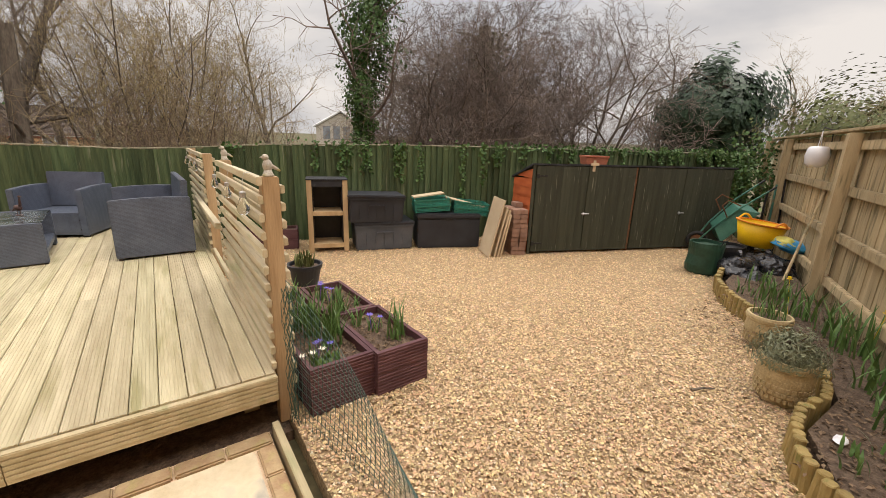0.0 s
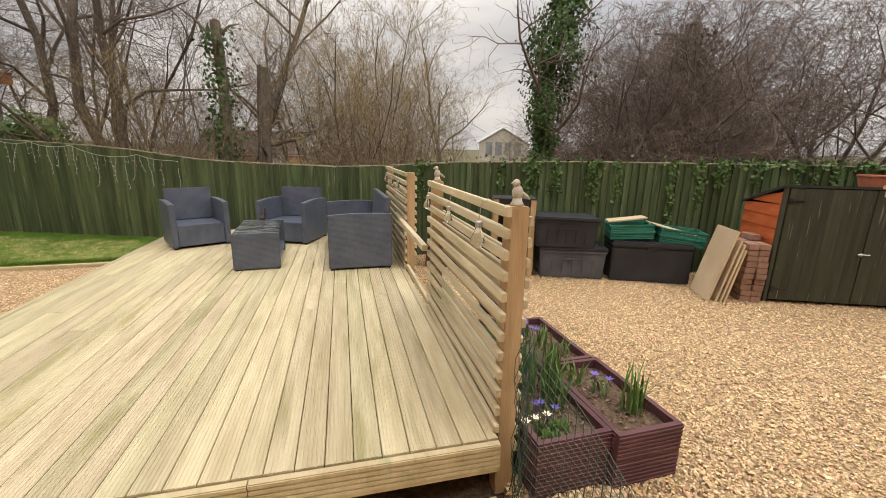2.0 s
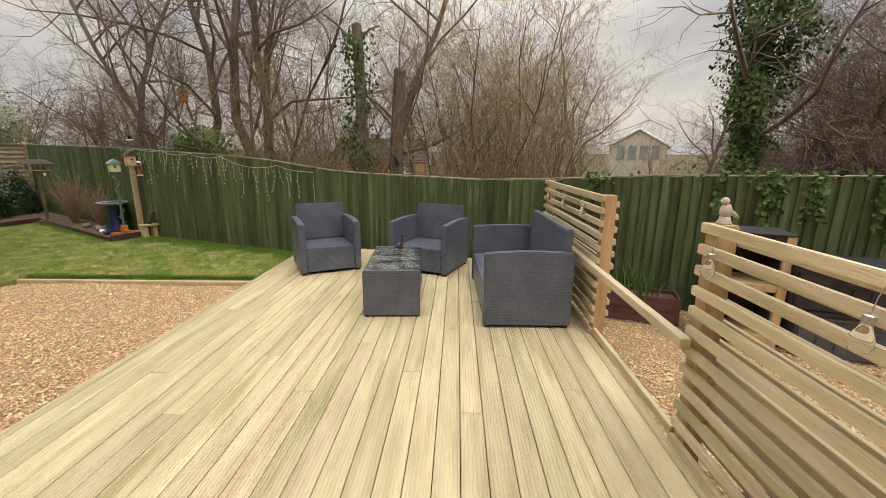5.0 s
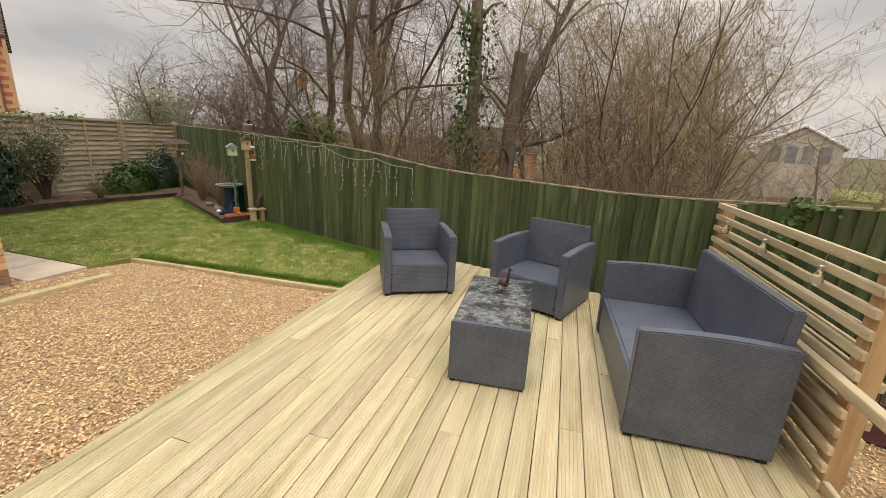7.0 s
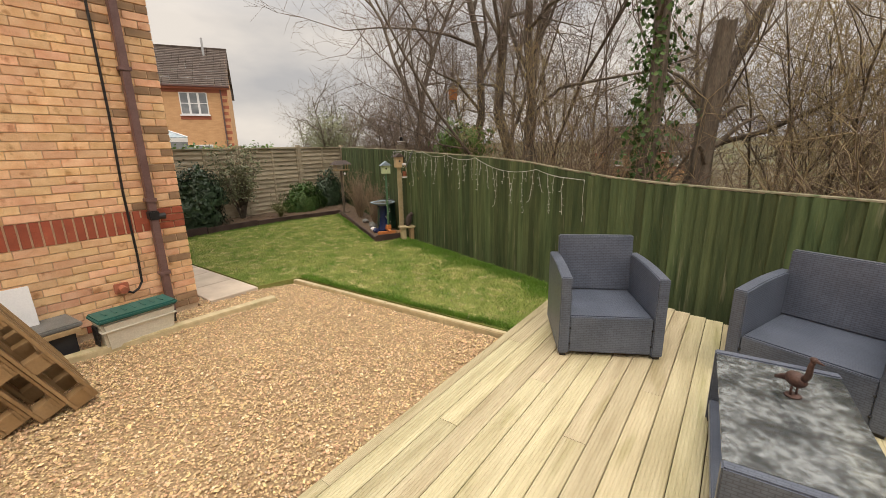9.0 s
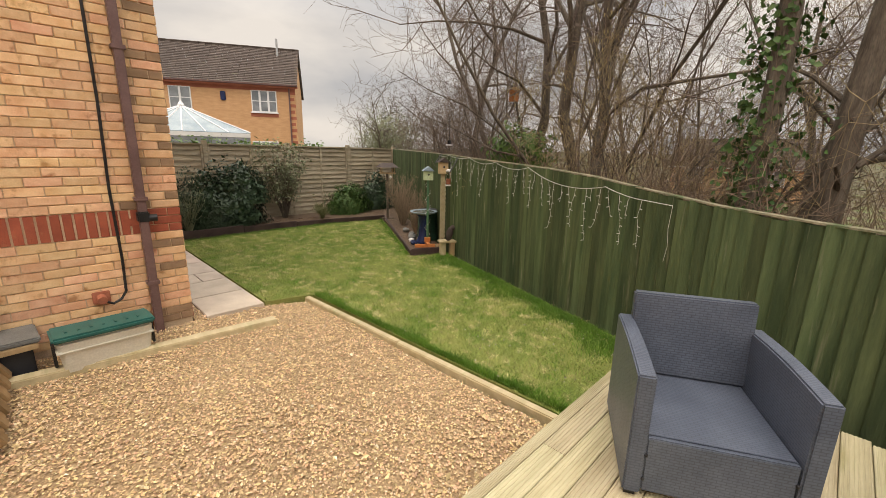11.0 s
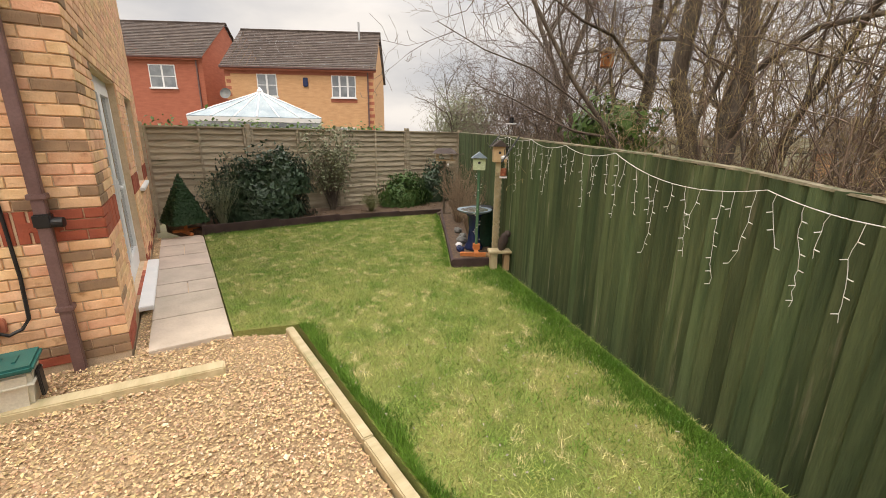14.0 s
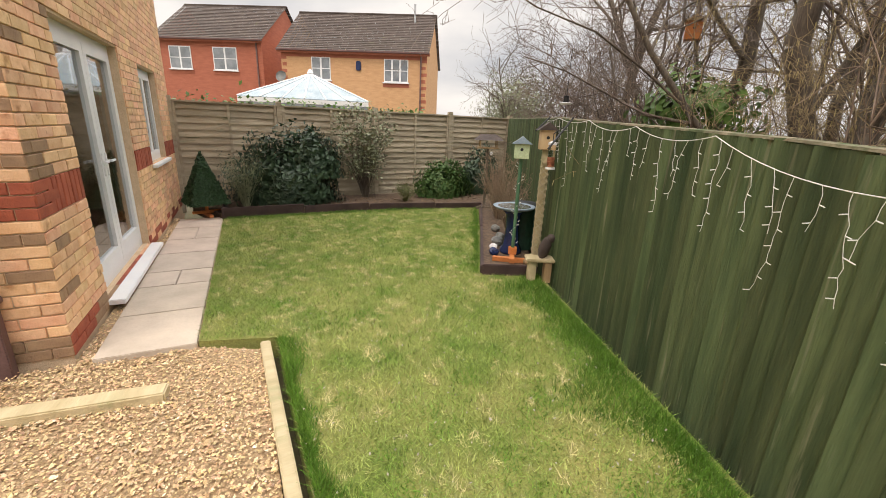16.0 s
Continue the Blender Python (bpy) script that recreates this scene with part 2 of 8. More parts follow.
M["daff"] = mat("yellow_petals", (0.72, 0.50, 0.02), (0.80, 0.60, 0.04), scale=6, rough=0.5, bump=0, var=0.1)
M["blue_petal"] = mat("violet_petals", (0.11, 0.08, 0.40), (0.20, 0.14, 0.55), scale=6, rough=0.5, bump=0, var=0.2)
M["white_petal"] = mat("cream_petals", (0.75, 0.70, 0.55), (0.80, 0.78, 0.68), scale=6, rough=0.5, bump=0, var=0.1)
M["brick"] = mat("buff_brick", (0.70, 0.39, 0.215), (0.84, 0.55, 0.335), scale=9, rough=0.85, bump=0.5, bscale=90, rand="object", var=0.22, hue=0.014, wear=(0.45, 0.21, 0.10), wscale=10, wamount=0.40)
M["brick_joined"] = mat("buff_brick_joined", (0.70, 0.39, 0.215), (0.84, 0.55, 0.335), scale=9, rough=0.85, bump=0.5, bscale=90, rand="island", var=0.22, hue=0.014, wear=(0.45, 0.21, 0.10), wscale=10, wamount=0.40)
M["brick_red"] = mat("red_brick", (0.30, 0.07, 0.04), (0.42, 0.11, 0.06), scale=9, rough=0.85, bump=0.5, bscale=90, rand="object", var=0.22, wear=(0.20, 0.06, 0.045), wamount=0.35)
M["brick_red_joined"] = mat("red_brick_joined", (0.30, 0.07, 0.04), (0.42, 0.11, 0.06), scale=9, rough=0.85, bump=0.5, bscale=90, rand="island", var=0.26, wear=(0.46, 0.17, 0.09), wamount=0.38)
M["brick_brown"] = mat("brown_brick", (0.25, 0.155, 0.095), (0.37, 0.235, 0.14), scale=9, rough=0.85, bump=0.5, bscale=90, rand="object", var=0.22)
M["mortar"] = mat("mortar", (0.58, 0.42, 0.275), (0.68, 0.51, 0.35), scale=14, rough=0.95, bump=0.5, bscale=150, var=0.15)
M["far_brick"] = mat("far_buff_brick", (0.56, 0.31, 0.155), (0.66, 0.39, 0.21), scale=2.5, rough=0.9, bump=0.2, bscale=20, stretch=(1, 1, 4), var=0.16)
M["far_red"] = mat("far_red_brick", (0.38, 0.12, 0.075), (0.46, 0.155, 0.095), scale=2.5, rough=0.9, bump=0.2, bscale=20, stretch=(1, 1, 4), var=0.14)
M["roof_tile"] = mat("brown_concrete_tiles", (0.070, 0.052, 0.045), (0.115, 0.088, 0.074), scale=2, rough=0.85, bump=0.3, bscale=30, rand="island", var=0.25, wear=(0.13, 0.12, 0.07), wscale=1.5, wamount=0.36)
M["slate"] = mat("dark_slate", (0.05, 0.052, 0.06), (0.08, 0.082, 0.09), scale=3, rough=0.6, bump=0.2)
M["white"] = mat("white_pvc", (0.74, 0.75, 0.76), (0.80, 0.80, 0.80), scale=4, rough=0.35, bump=0.03, var=0.05)
M["glass"] = glass_mat("window_glass")
M["dark_room"] = mat("dim_room", (0.05, 0.05, 0.05), (0.10, 0.095, 0.085), scale=2, rough=0.9, bump=0.1)
M["curtain"] = mat("pale_curtain", (0.42, 0.38, 0.32), (0.52, 0.48, 0.42), scale=3, rough=0.9, bump=0.2, stretch=(6, 6, 0.3))
M["pipe"] = mat("brown_drainpipe", (0.135, 0.075, 0.070), (0.19, 0.112, 0.105), scale=5, rough=0.42, bump=0.08, var=0.15, wear=(0.20, 0.13, 0.11), wamount=0.32)
M["black"] = mat("black_plastic", (0.012, 0.012, 0.013), (0.022, 0.022, 0.024), scale=7, rough=0.45, bump=0.1, var=0.2)
M["black_bag"] = mat("black_polythene", (0.010, 0.010, 0.012), (0.018, 0.018, 0.022), scale=7, rough=0.28, bump=0.9, bscale=18, var=0.2, spec=0.6)
M["charcoal"] = mat("charcoal_plastic", (0.017, 0.019, 0.025), (0.029, 0.032, 0.040), scale=5, rough=0.5, bump=0.1, var=0.18, wear=(0.07, 0.07, 0.075), wamount=0.3)
M["grey_box"] = mat("grey_plastic", (0.060, 0.068, 0.082), (0.092, 0.102, 0.118), scale=5, rough=0.5, bump=0.1, var=0.15)
M["crate"] = mat("green_crate_plastic", (0.012, 0.14, 0.105), (0.020, 0.20, 0.15), scale=5, rough=0.45, bump=0.08, var=0.2)
M["wood"] = mat("plain_sawn_wood", (0.40, 0.27, 0.14), (0.52, 0.37, 0.21), scale=4, rough=0.7, bump=0.3, bscale=40, stretch=(3, 3, 0.7), rand="object", var=0.18)
M["ply"] = mat("pale_plywood", (0.48, 0.37, 0.24), (0.58, 0.47, 0.32), scale=3, rough=0.75, bump=0.2, bscale=40, rand="object", var=0.12)
M["shed_green"] = mat("dull_green_black_paint", (0.030, 0.033, 0.020), (0.052, 0.055, 0.036), scale=2.5, rough=0.7, bump=0.3, bscale=30, stretch=(7, 7, 0.5), rand="object", var=0.2, wear=(0.20, 0.205, 0.15), wscale=6, wamount=0.37)
M["shed_red"] = mat("orange_red_shed_stain", (0.40, 0.085, 0.025), (0.52, 0.13, 0.04), scale=4, rough=0.65, bump=0.3, bscale=40, stretch=(1, 1, 3), rand="object", var=0.15)
M["felt"] = mat("roofing_felt", (0.016, 0.017, 0.019), (0.034, 0.036, 0.04), scale=7, rough=0.9, bump=0.5, bscale=150)
M["terracotta"] = mat("terracotta", (0.36, 0.115, 0.065), (0.47, 0.17, 0.10), scale=8, rough=0.75, bump=0.2, var=0.12)
M["orange"] = mat("orange_stained_wood", (0.48, 0.16, 0.045), (0.58, 0.22, 0.075), scale=8, rough=0.6, bump=0.2, var=0.14)
M["sleeper"] = mat("plum_stained_planter", (0.075, 0.028, 0.034), (0.125, 0.055, 0.060), scale=4, rough=0.65, bump=0.35, bscale=40, stretch=(0.8, 0.8, 4), rand="object", var=0.2, wear=(0.17, 0.105, 0.095), wscale=5, wamount=0.36)
M["bedboard"] = mat("dark_brown_bed_board", (0.040, 0.023, 0.022), (0.075, 0.045, 0.042), scale=4, rough=0.7, bump=0.35, bscale=40, rand="object", var=0.2)
M["paver"] = mat("brown_pink_paver", (0.22, 0.125, 0.09), (0.34, 0.205, 0.15), scale=9, rough=0.85, bump=0.5, bscale=80, rand="object", var=0.22)
M["stone"] = mat("sandstone_slab", (0.60, 0.49, 0.32), (0.74, 0.64, 0.46), scale=5, rough=0.8, bump=0.5, bscale=40, rand="object", var=0.15, wear=(0.42, 0.38, 0.31), wscale=5, wamount=0.44)
M["path"] = mat("pinkish_paving", (0.44, 0.365, 0.30), (0.56, 0.47, 0.39), scale=4, rough=0.8, bump=0.4, bscale=40, rand="object", var=0.12, hue=0.012)
M["edge_brick"] = mat("worn_edge_brick", (0.29, 0.18, 0.10), (0.43, 0.32, 0.18), scale=8, rough=0.85, bump=0.6, bscale=60, rand="object", var=0.25, wear=(0.34, 0.27, 0.12), wamount=0.45)
M["potstone"] = mat("buff_stone_pot", (0.40, 0.305, 0.155), (0.52, 0.42, 0.245), scale=9, rough=0.85, bump=0.4, bscale=90, var=0.2, wear=(0.23, 0.20, 0.085), wscale=5, wamount=0.42)
M["log"] = mat("log_roll_edging", (0.24, 0.165, 0.055), (0.36, 0.265, 0.105), scale=8, rough=0.8, bump=0.5, bscale=50, stretch=(2, 2, 0.7), rand="object", var=0.25, wear=(0.17, 0.17, 0.05), wamount=0.42)
M["yellow"] = mat("yellow_trug_plastic", (0.78, 0.44, 0.012), (0.84, 0.52, 0.02), scale=5, rough=0.4, bump=0.05, var=0.08)
M["orange_rim"] = mat("orange_trug_rim", (0.75, 0.22, 0.02), (0.80, 0.27, 0.03), scale=5, rough=0.4, bump=0.05, var=0.08)
M["bag_blue"] = mat("blue_sack_print", (0.03, 0.30, 0.62), (0.05, 0.38, 0.70), scale=5, rough=0.35, bump=0.4, bscale=14)
M["bag_yellow"] = mat("yellow_sack_print", (0.70, 0.62, 0.12), (0.75, 0.72, 0.3), scale=5, rough=0.35, bump=0.4, bscale=14)
M["green_sack"] = mat("green_garden_sack", (0.012, 0.045, 0.028), (0.020, 0.065, 0.040), scale=8, rough=0.5, bump=0.5, bscale=22)
M["barrow"] = mat("green_barrow_paint", (0.035, 0.14, 0.10), (0.06, 0.19, 0.14), scale=6, rough=0.5, bump=0.15, var=0.2, wear=(0.16, 0.10, 0.06), wscale=7, wamount=0.34)
M["rubber"] = mat("rubber_tyre", (0.012, 0.012, 0.012), (0.024, 0.023, 0.022), scale=8, rough=0.8, bump=0.3)
M["rust"] = mat("rusted_metal", (0.16, 0.07, 0.035), (0.24, 0.115, 0.06), scale=12, rough=0.75, bump=0.3, metal=0.3)
M["steel"] = mat("dull_steel", (0.42, 0.42, 0.42), (0.55, 0.55, 0.55), scale=8, rough=0.35, bump=0.05, metal=0.9)
M["ceramic"] = mat("white_ceramic", (0.74, 0.72, 0.74), (0.80, 0.79, 0.80), scale=6, rough=0.25, bump=0.02, var=0.05)
M["blue_ceramic"] = mat("dark_blue_glaze", (0.012, 0.022, 0.075), (0.022, 0.036, 0.11), scale=6, rough=0.18, bump=0.05, var=0.2, wear=(0.10, 0.13, 0.20), wamount=0.32)
M["statue"] = mat("weathered_resin_bird", (0.36, 0.33, 0.26), (0.50, 0.47, 0.40), scale=18, rough=0.7, bump=0.3, bscale=120, var=0.2, wear=(0.40, 0.38, 0.14), wscale=14, wamount=0.42)
M["bronze"] = mat("bronze_brown_bird", (0.055, 0.030, 0.026), (0.11, 0.062, 0.05), scale=18, rough=0.5, bump=0.3, bscale=120, metal=0.2)
M["bulb"] = glass_mat("clear_bulb", 0.10, (0.98, 0.99, 0.99), 1.25)
# Pale mottling and dark wear patches paint sky and tree reflections into the glass.
M["painted_glint_glass"] = mat("wet_glass_painted_reflections", (0.10, 0.115, 0.12), (0.44, 0.48, 0.49), scale=30, rough=0.08, bump=0.3, bscale=40, var=0.3, spec=0.8, detail=9, wear=(0.05, 0.062, 0.066), wscale=8, wamount=0.5)
M["painted_glint_glass"].node_tree.nodes["Principled BSDF"].inputs["Transmission Weight"].default_value = 0.6
M["cable"] = mat("white_cable", (0.66, 0.67, 0.64), (0.74, 0.75, 0.72), scale=8, rough=0.45, bump=0, var=0.08)
M["wire"] = mat("green_coated_wire", (0.020, 0.060, 0.045), (0.040, 0.090, 0.070), scale=8, rough=0.5, bump=0, var=0.15)
M["net_green"] = mat("green_trellis_paint", (0.055, 0.14, 0.075), (0.085, 0.19, 0.11), scale=8, rough=0.55, bump=0.1, var=0.15)
M["topiary"] = mat("dark_topiary_leaves", (0.012, 0.040, 0.012), (0.024, 0.070, 0.022), scale=9, rough=0.6, bump=0, var=0.35, rand="island")
M["trough"] = mat("cream_plastic_trough", (0.56, 0.53, 0.44), (0.64, 0.61, 0.52), scale=5, rough=0.5, bump=0.08, var=0.1, wear=(0.45, 0.42, 0.33), wamount=0.3)
M["teal"] = mat("teal_plastic_lid", (0.012, 0.095, 0.085), (0.020, 0.13, 0.115), scale=6, rough=0.4, bump=0.05, var=0.15)
M["slab_grey"] = mat("wet_grey_slab", (0.13, 0.135, 0.13), (0.20, 0.20, 0.19), scale=6, rough=0.55, bump=0.3)
M["pallet"] = mat("pallet_wood", (0.24, 0.145, 0.065), (0.36, 0.235, 0.12), scale=4, rough=0.75, bump=0.35, bscale=40, rand="object", var=0.22)
M["feeder_roof"] = mat("dark_feeder_roof", (0.045, 0.032, 0.028), (0.075, 0.055, 0.048), scale=8, rough=0.75, bump=0.3)
M["house_paint"] = mat("pale_green_paint", (0.42, 0.50, 0.30), (0.50, 0.57, 0.38), scale=8, rough=0.6, bump=0.1)
# Paint of the birdhouse roof; on the bird bath bowl it imitates reflected sky.
M["blue_paint_and_sky"] = mat("blue_grey_paint_and_sky_reflection", (0.20, 0.27, 0.33), (0.26, 0.33, 0.39), scale=8, rough=0.6, bump=0.1)
M["seed"] = mat("red_brown_seed", (0.30, 0.09, 0.05), (0.42, 0.15, 0.08), scale=40, rough=0.8, bump=0.4)
M["mulch"] = mat("leaf_litter", (0.12, 0.075, 0.045), (0.24, 0.16, 0.095), scale=40, rough=0.9, bump=0.4, rand="island", var=0.45)
M["dry"] = mat("dry_stems", (0.24, 0.17, 0.115), (0.36, 0.27, 0.19), scale=4, rough=0.85, bump=0, rand="island", var=0.3)


# ---- mesh helpers ----
ID = Matrix.Identity(4)


def part(name, bm, material, parent=None, label="", smooth=False):
    """Links a bmesh as one mesh object under a thing or a part."""
    me = bpy.data.meshes.new(name)
    bm.normal_update()
    bm.to_mesh(me)
    bm.free()
    me.materials.append(M[material])
    if smooth:
        me.polygons.foreach_set("use_smooth", [True] * len(me.polygons))
    ob = new(name, me)
    if parent is not None:
        ob.parent = parent
    if label:
        ob["label"] = label
    return ob


def raw(name, verts, faces, material, parent=None, label="", smooth=False):
    me = bpy.data.meshes.new(name)
    me.from_pydata(verts, [], faces)
    me.materials.append(M[material])
    if smooth:
        me.polygons.foreach_set("use_smooth", [True] * len(me.polygons))
    ob = new(name, me)
    if parent is not None:
        ob.parent = parent
    if label:
        ob["label"] = label
    return ob


def raw_np(name, verts, loops, n, material, parent=None, label=""):
    """A mesh from numpy: verts (N,3), loops (F,n)."""
    me = bpy.data.meshes.new(name)
    loops = np.ascontiguousarray(loops, dtype=np.int32)
    f = len(loops)
    me.vertices.add(len(verts))
    me.vertices.foreach_set("co", np.ascontiguousarray(verts, dtype=np.float32).ravel())
    me.loops.add(f * n)
    me.loops.foreach_set("vertex_index", loops.ravel())
    me.polygons.add(f)
    me.polygons.foreach_set("loop_start", np.arange(0, f * n, n, dtype=np.int32))
    me.polygons.foreach_set("loop_total", np.full(f, n, dtype=np.int32))
    me.update(calc_edges=True)
    me.materials.append(M[material])
    ob = new(name, me)
    if parent is not None:
        ob.parent = parent
    if label:
        ob["label"] = label
    return ob


def thing(name, m, label, category, group="", kind=""):
    ob = new(name)
    ob.empty_display_size = 0.1
    ob.matrix_basis = m
    return tagged(ob, label, category, group, kind)


def bx(bm, x0, x1, y0, y1, z0, z1, m=ID, bev=0.0):
    vs = [bm.verts.new(m @ Vector(p)) for p in ((x0, y0, z0), (x1, y0, z0), (x1, y1, z0), (x0, y1, z0), (x0, y0, z1), (x1, y0, z1), (x1, y1, z1), (x0, y1, z1))]
    fs = [bm.faces.new([vs[i] for i in q]) for q in ((0, 3, 2, 1), (4, 5, 6, 7), (0, 1, 5, 4), (1, 2, 6, 5), (2, 3, 7, 6), (3, 0, 4, 7))]
    if bev:
        es = {e for f in fs for e in f.edges}
        bmesh.ops.bevel(bm, geom=list(es), offset=bev, segments=2, affect='EDGES', clamp_overlap=True)
    return bm


def box(x0, x1, y0, y1, z0, z1, m=ID, bev=0.0):
    return bx(bmesh.new(), x0, x1, y0, y1, z0, z1, m, bev)


def prism(bm, pts, z0, z1, m=ID):
    """An upright prism on a plan outline (counterclockwise)."""
    lo = [bm.verts.new(m @ Vector((x, y, z0))) for x, y in pts]
    hi = [bm.verts.new(m @ Vector((x, y, z1))) for x, y in pts]
    bm.faces.new(list(reversed(lo)))
    bm.faces.new(hi)
    k = len(pts)
    for i in range(k):
        bm.faces.new((lo[i], lo[(i + 1) % k], hi[(i + 1) % k], hi[i]))
    return bm


def lathe(bm, prof, seg=24, m=ID, cap=True):
    """Turns (radius, height) pairs round the z axis."""
    rings = []
    for r, z in prof:
        rings.append([bm.verts.new(m @ Vector((r * math.cos(2 * math.pi * i / seg), r * math.sin(2 * math.pi * i / seg), z))) for i in range(seg)])
    for a, b in zip(rings, rings[1:]):
        for i in range(seg):
            bm.faces.new((a[i], a[(i + 1) % seg], b[(i + 1) % seg], b[i]))
    if cap:
        bm.faces.new(list(reversed(rings[0])))
        bm.faces.new(rings[-1])
    return bm


def tube(bm, pts, r, seg=6, m=ID, r_end=None):
    """A tube along points."""
    pts = [Vector(p) for p in pts]
    k = len(pts)
    rings = []
    up = Vector((0.31, 0.17, 0.93)).normalized()
    for i, p in enumerate(pts):
        d = (pts[min(i + 1, k - 1)] - pts[max(i - 1, 0)]).normalized()
        a = d.cross(up)
        if a.length < 0.05:
            a = d.cross(Vector((1, 0, 0)))
        a.normalize()
        b = d.cross(a)
        rr = r if r_end is None else r + (r_end - r) * i / max(1, k - 1)
        rings.append([bm.verts.new(m @ (p + rr * (math.cos(2 * math.pi * j / seg) * a + math.sin(2 * math.pi * j / seg) * b))) for j in range(seg)])
    for a, b in zip(rings, rings[1:]):
        for j in range(seg):
            bm.faces.new((a[j], a[(j + 1) % seg], b[(j + 1) % seg], b[j]))
    bm.faces.new(list(reversed(rings[0])))
    bm.faces.new(rings[-1])
    return bm


def blob(bm, c, s, seg=12, rings=8, m=ID, noise_amp=0.0, freq=3.0):
    """A lumpy ellipsoid."""
    t = bmesh.ops.create_uvsphere(bm, u_segments=seg, v_segments=rings, radius=1.0)
    for v in t["verts"]:
        d = 1 + noise_amp * noise.noise(Vector(v.co) * freq + Vector(c) * 3)
        v.co = m @ (Vector(c) + Vector((v.co.x * s[0] * d, v.co.y * s[1] * d, v.co.z * s[2] * d)))
    return bm


def segs_mesh(name, segs, material, parent=None, sides=3, label=""):
    """Many tapered limbs: rows of start, end, start radius, end radius."""
    a = np.array(segs, dtype=np.float64)
    p0, p1, r0, r1 = a[:, 0:3], a[:, 3:6], a[:, 6:7], a[:, 7:8]
    d = p1 - p0
    d /= np.maximum(1e-9, np.linalg.norm(d, axis=1, keepdims=True))
    ref = np.where(np.abs(d[:, 2:3]) > 0.9, np.array([[1.0, 0, 0]]), np.array([[0, 0, 1.0]]))
    u = np.cross(d, ref)
    u /= np.maximum(1e-9, np.linalg.norm(u, axis=1, keepdims=True))
    w = np.cross(d, u)
    vs = []
    for k in range(sides):
        an = 2 * math.pi * k / sides
        off = math.cos(an) * u + math.sin(an) * w
        vs.append(p0 + off * r0)
    for k in range(sides):
        an = 2 * math.pi * k / sides
        off = math.cos(an) * u + math.sin(an) * w
        vs.append(p1 + off * r1)
    verts = np.stack(vs, axis=1).reshape(-1, 3)
    base = (np.arange(len(a)) * 2 * sides)[:, None]
    quads = np.concatenate([base + np.array([[k, (k + 1) % sides, sides + (k + 1) % sides, sides + k]]) for k in range(sides)], axis=0)
    ob = raw_np(name, verts, quads, 4, material, parent, label)
    if name in ("stem_mass", "branchwork", "catkin_mass", "crown"):
        ob["kind"] = "stuff"
    return ob


def leaves_mesh(name, pts, normals, size, material, parent=None, label="", aspect=0.6, seed=1, jitter=0.6):
    """Folded leaves, four corners each, at the given points."""
    rng = np.random.default_rng(seed)
    pts = np.asarray(pts, dtype=np.float64)
    k = len(pts)
    nrm = np.asarray(normals, dtype=np.float64) + rng.normal(0, jitter, (k, 3))
    nrm /= np.linalg.norm(nrm, axis=1, keepdims=True)
    t = rng.normal(0, 1, (k, 3))
    t -= nrm * (t * nrm).sum(1, keepdims=True)
    t /= np.linalg.norm(t, axis=1, keepdims=True)
    b = np.cross(nrm, t)
    s = size * rng.uniform(0.6, 1.35, (k, 1))
    v = np.stack([pts - t * s * 0.5, pts + b * s * aspect * 0.5 + nrm * s * 0.12, pts + t * s * 0.5, pts - b * s * aspect * 0.5 + nrm * s * 0.12], axis=1).reshape(-1, 3)
    base = (np.arange(k) * 4)[:, None]
    tris = np.concatenate([base + np.array([[0, 1, 2]]), base + np.array([[0, 2, 3]])], axis=0)
    return raw_np(name, v, tris, 3, material, parent, label)


def lerp_line(pts, x):
    for (x0, v0), (x1, v1) in zip(pts, pts[1:]):
        if x <= x1:
            return v0 + (v1 - v0) * (x - x0) / (x1 - x0)
    return pts[-1][1]


# ---- the plan ----
FENCE = [(-11.4, 12.0), (-6.42, 9.22), (-2.95, 8.03), (-0.3, 7.02), (1.9, 5.98), (4.6, 4.8), (8.9, 2.85)]
FENCE_TOP = [(-11.4, 1.74), (-6.42, 1.635), (-5.9, 1.605), (-4.25, 1.53), (-3.5, 1.475), (-2.7, 1.37), (-2.2, 1.325), (-1.3, 1.305), (-0.3, 1.285), (0.45, 1.32), (1.4, 1.395), (3.0, 1.44), (4.6, 1.45), (8.9, 1.46)]
DECK_Z, DECK_X0, DECK_X1, DECK_Y0 = 0.30, -2.66, 0.44, 2.03
WALL_X, WALL_Y = -6.14, 5.36


def fence_y(x):
    return lerp_line(FENCE, x)


# ---- ground ----
def ground():
    bm = bmesh.new()
    n = 40
    grid = {}
    for i in range(n + 1):
        for j in range(n + 1):
            u, v = 2 * i / n - 1, 2 * j / n - 1
            x, y = 600 * u * abs(u) ** 2.2, 600 * v * abs(v) ** 2.2
            r = math.hypot(x, y)
            z = -0.12 - 1.3 * min(1, max(0, (r - 12) / 10)) + 6 * min(1, max(0, (r - 60) / 300))
            grid[i, j] = bm.verts.new((x, y, z))
    for i in range(n):
        for j in range(n):
            bm.faces.new((grid[i, j], grid[i + 1, j], grid[i + 1, j + 1], grid[i, j + 1]))
    return tagged(part("ground", bm, "rough_ground"), "rough brown earth and grass beyond the garden", "ground", kind="structure")


ground()


def sheet(name, pts, z0, z1, material, label, cat):
    bm = prism(bmesh.new(), pts, z0, z1)
    return tagged(part(name, bm, material), label, cat, kind="structure")


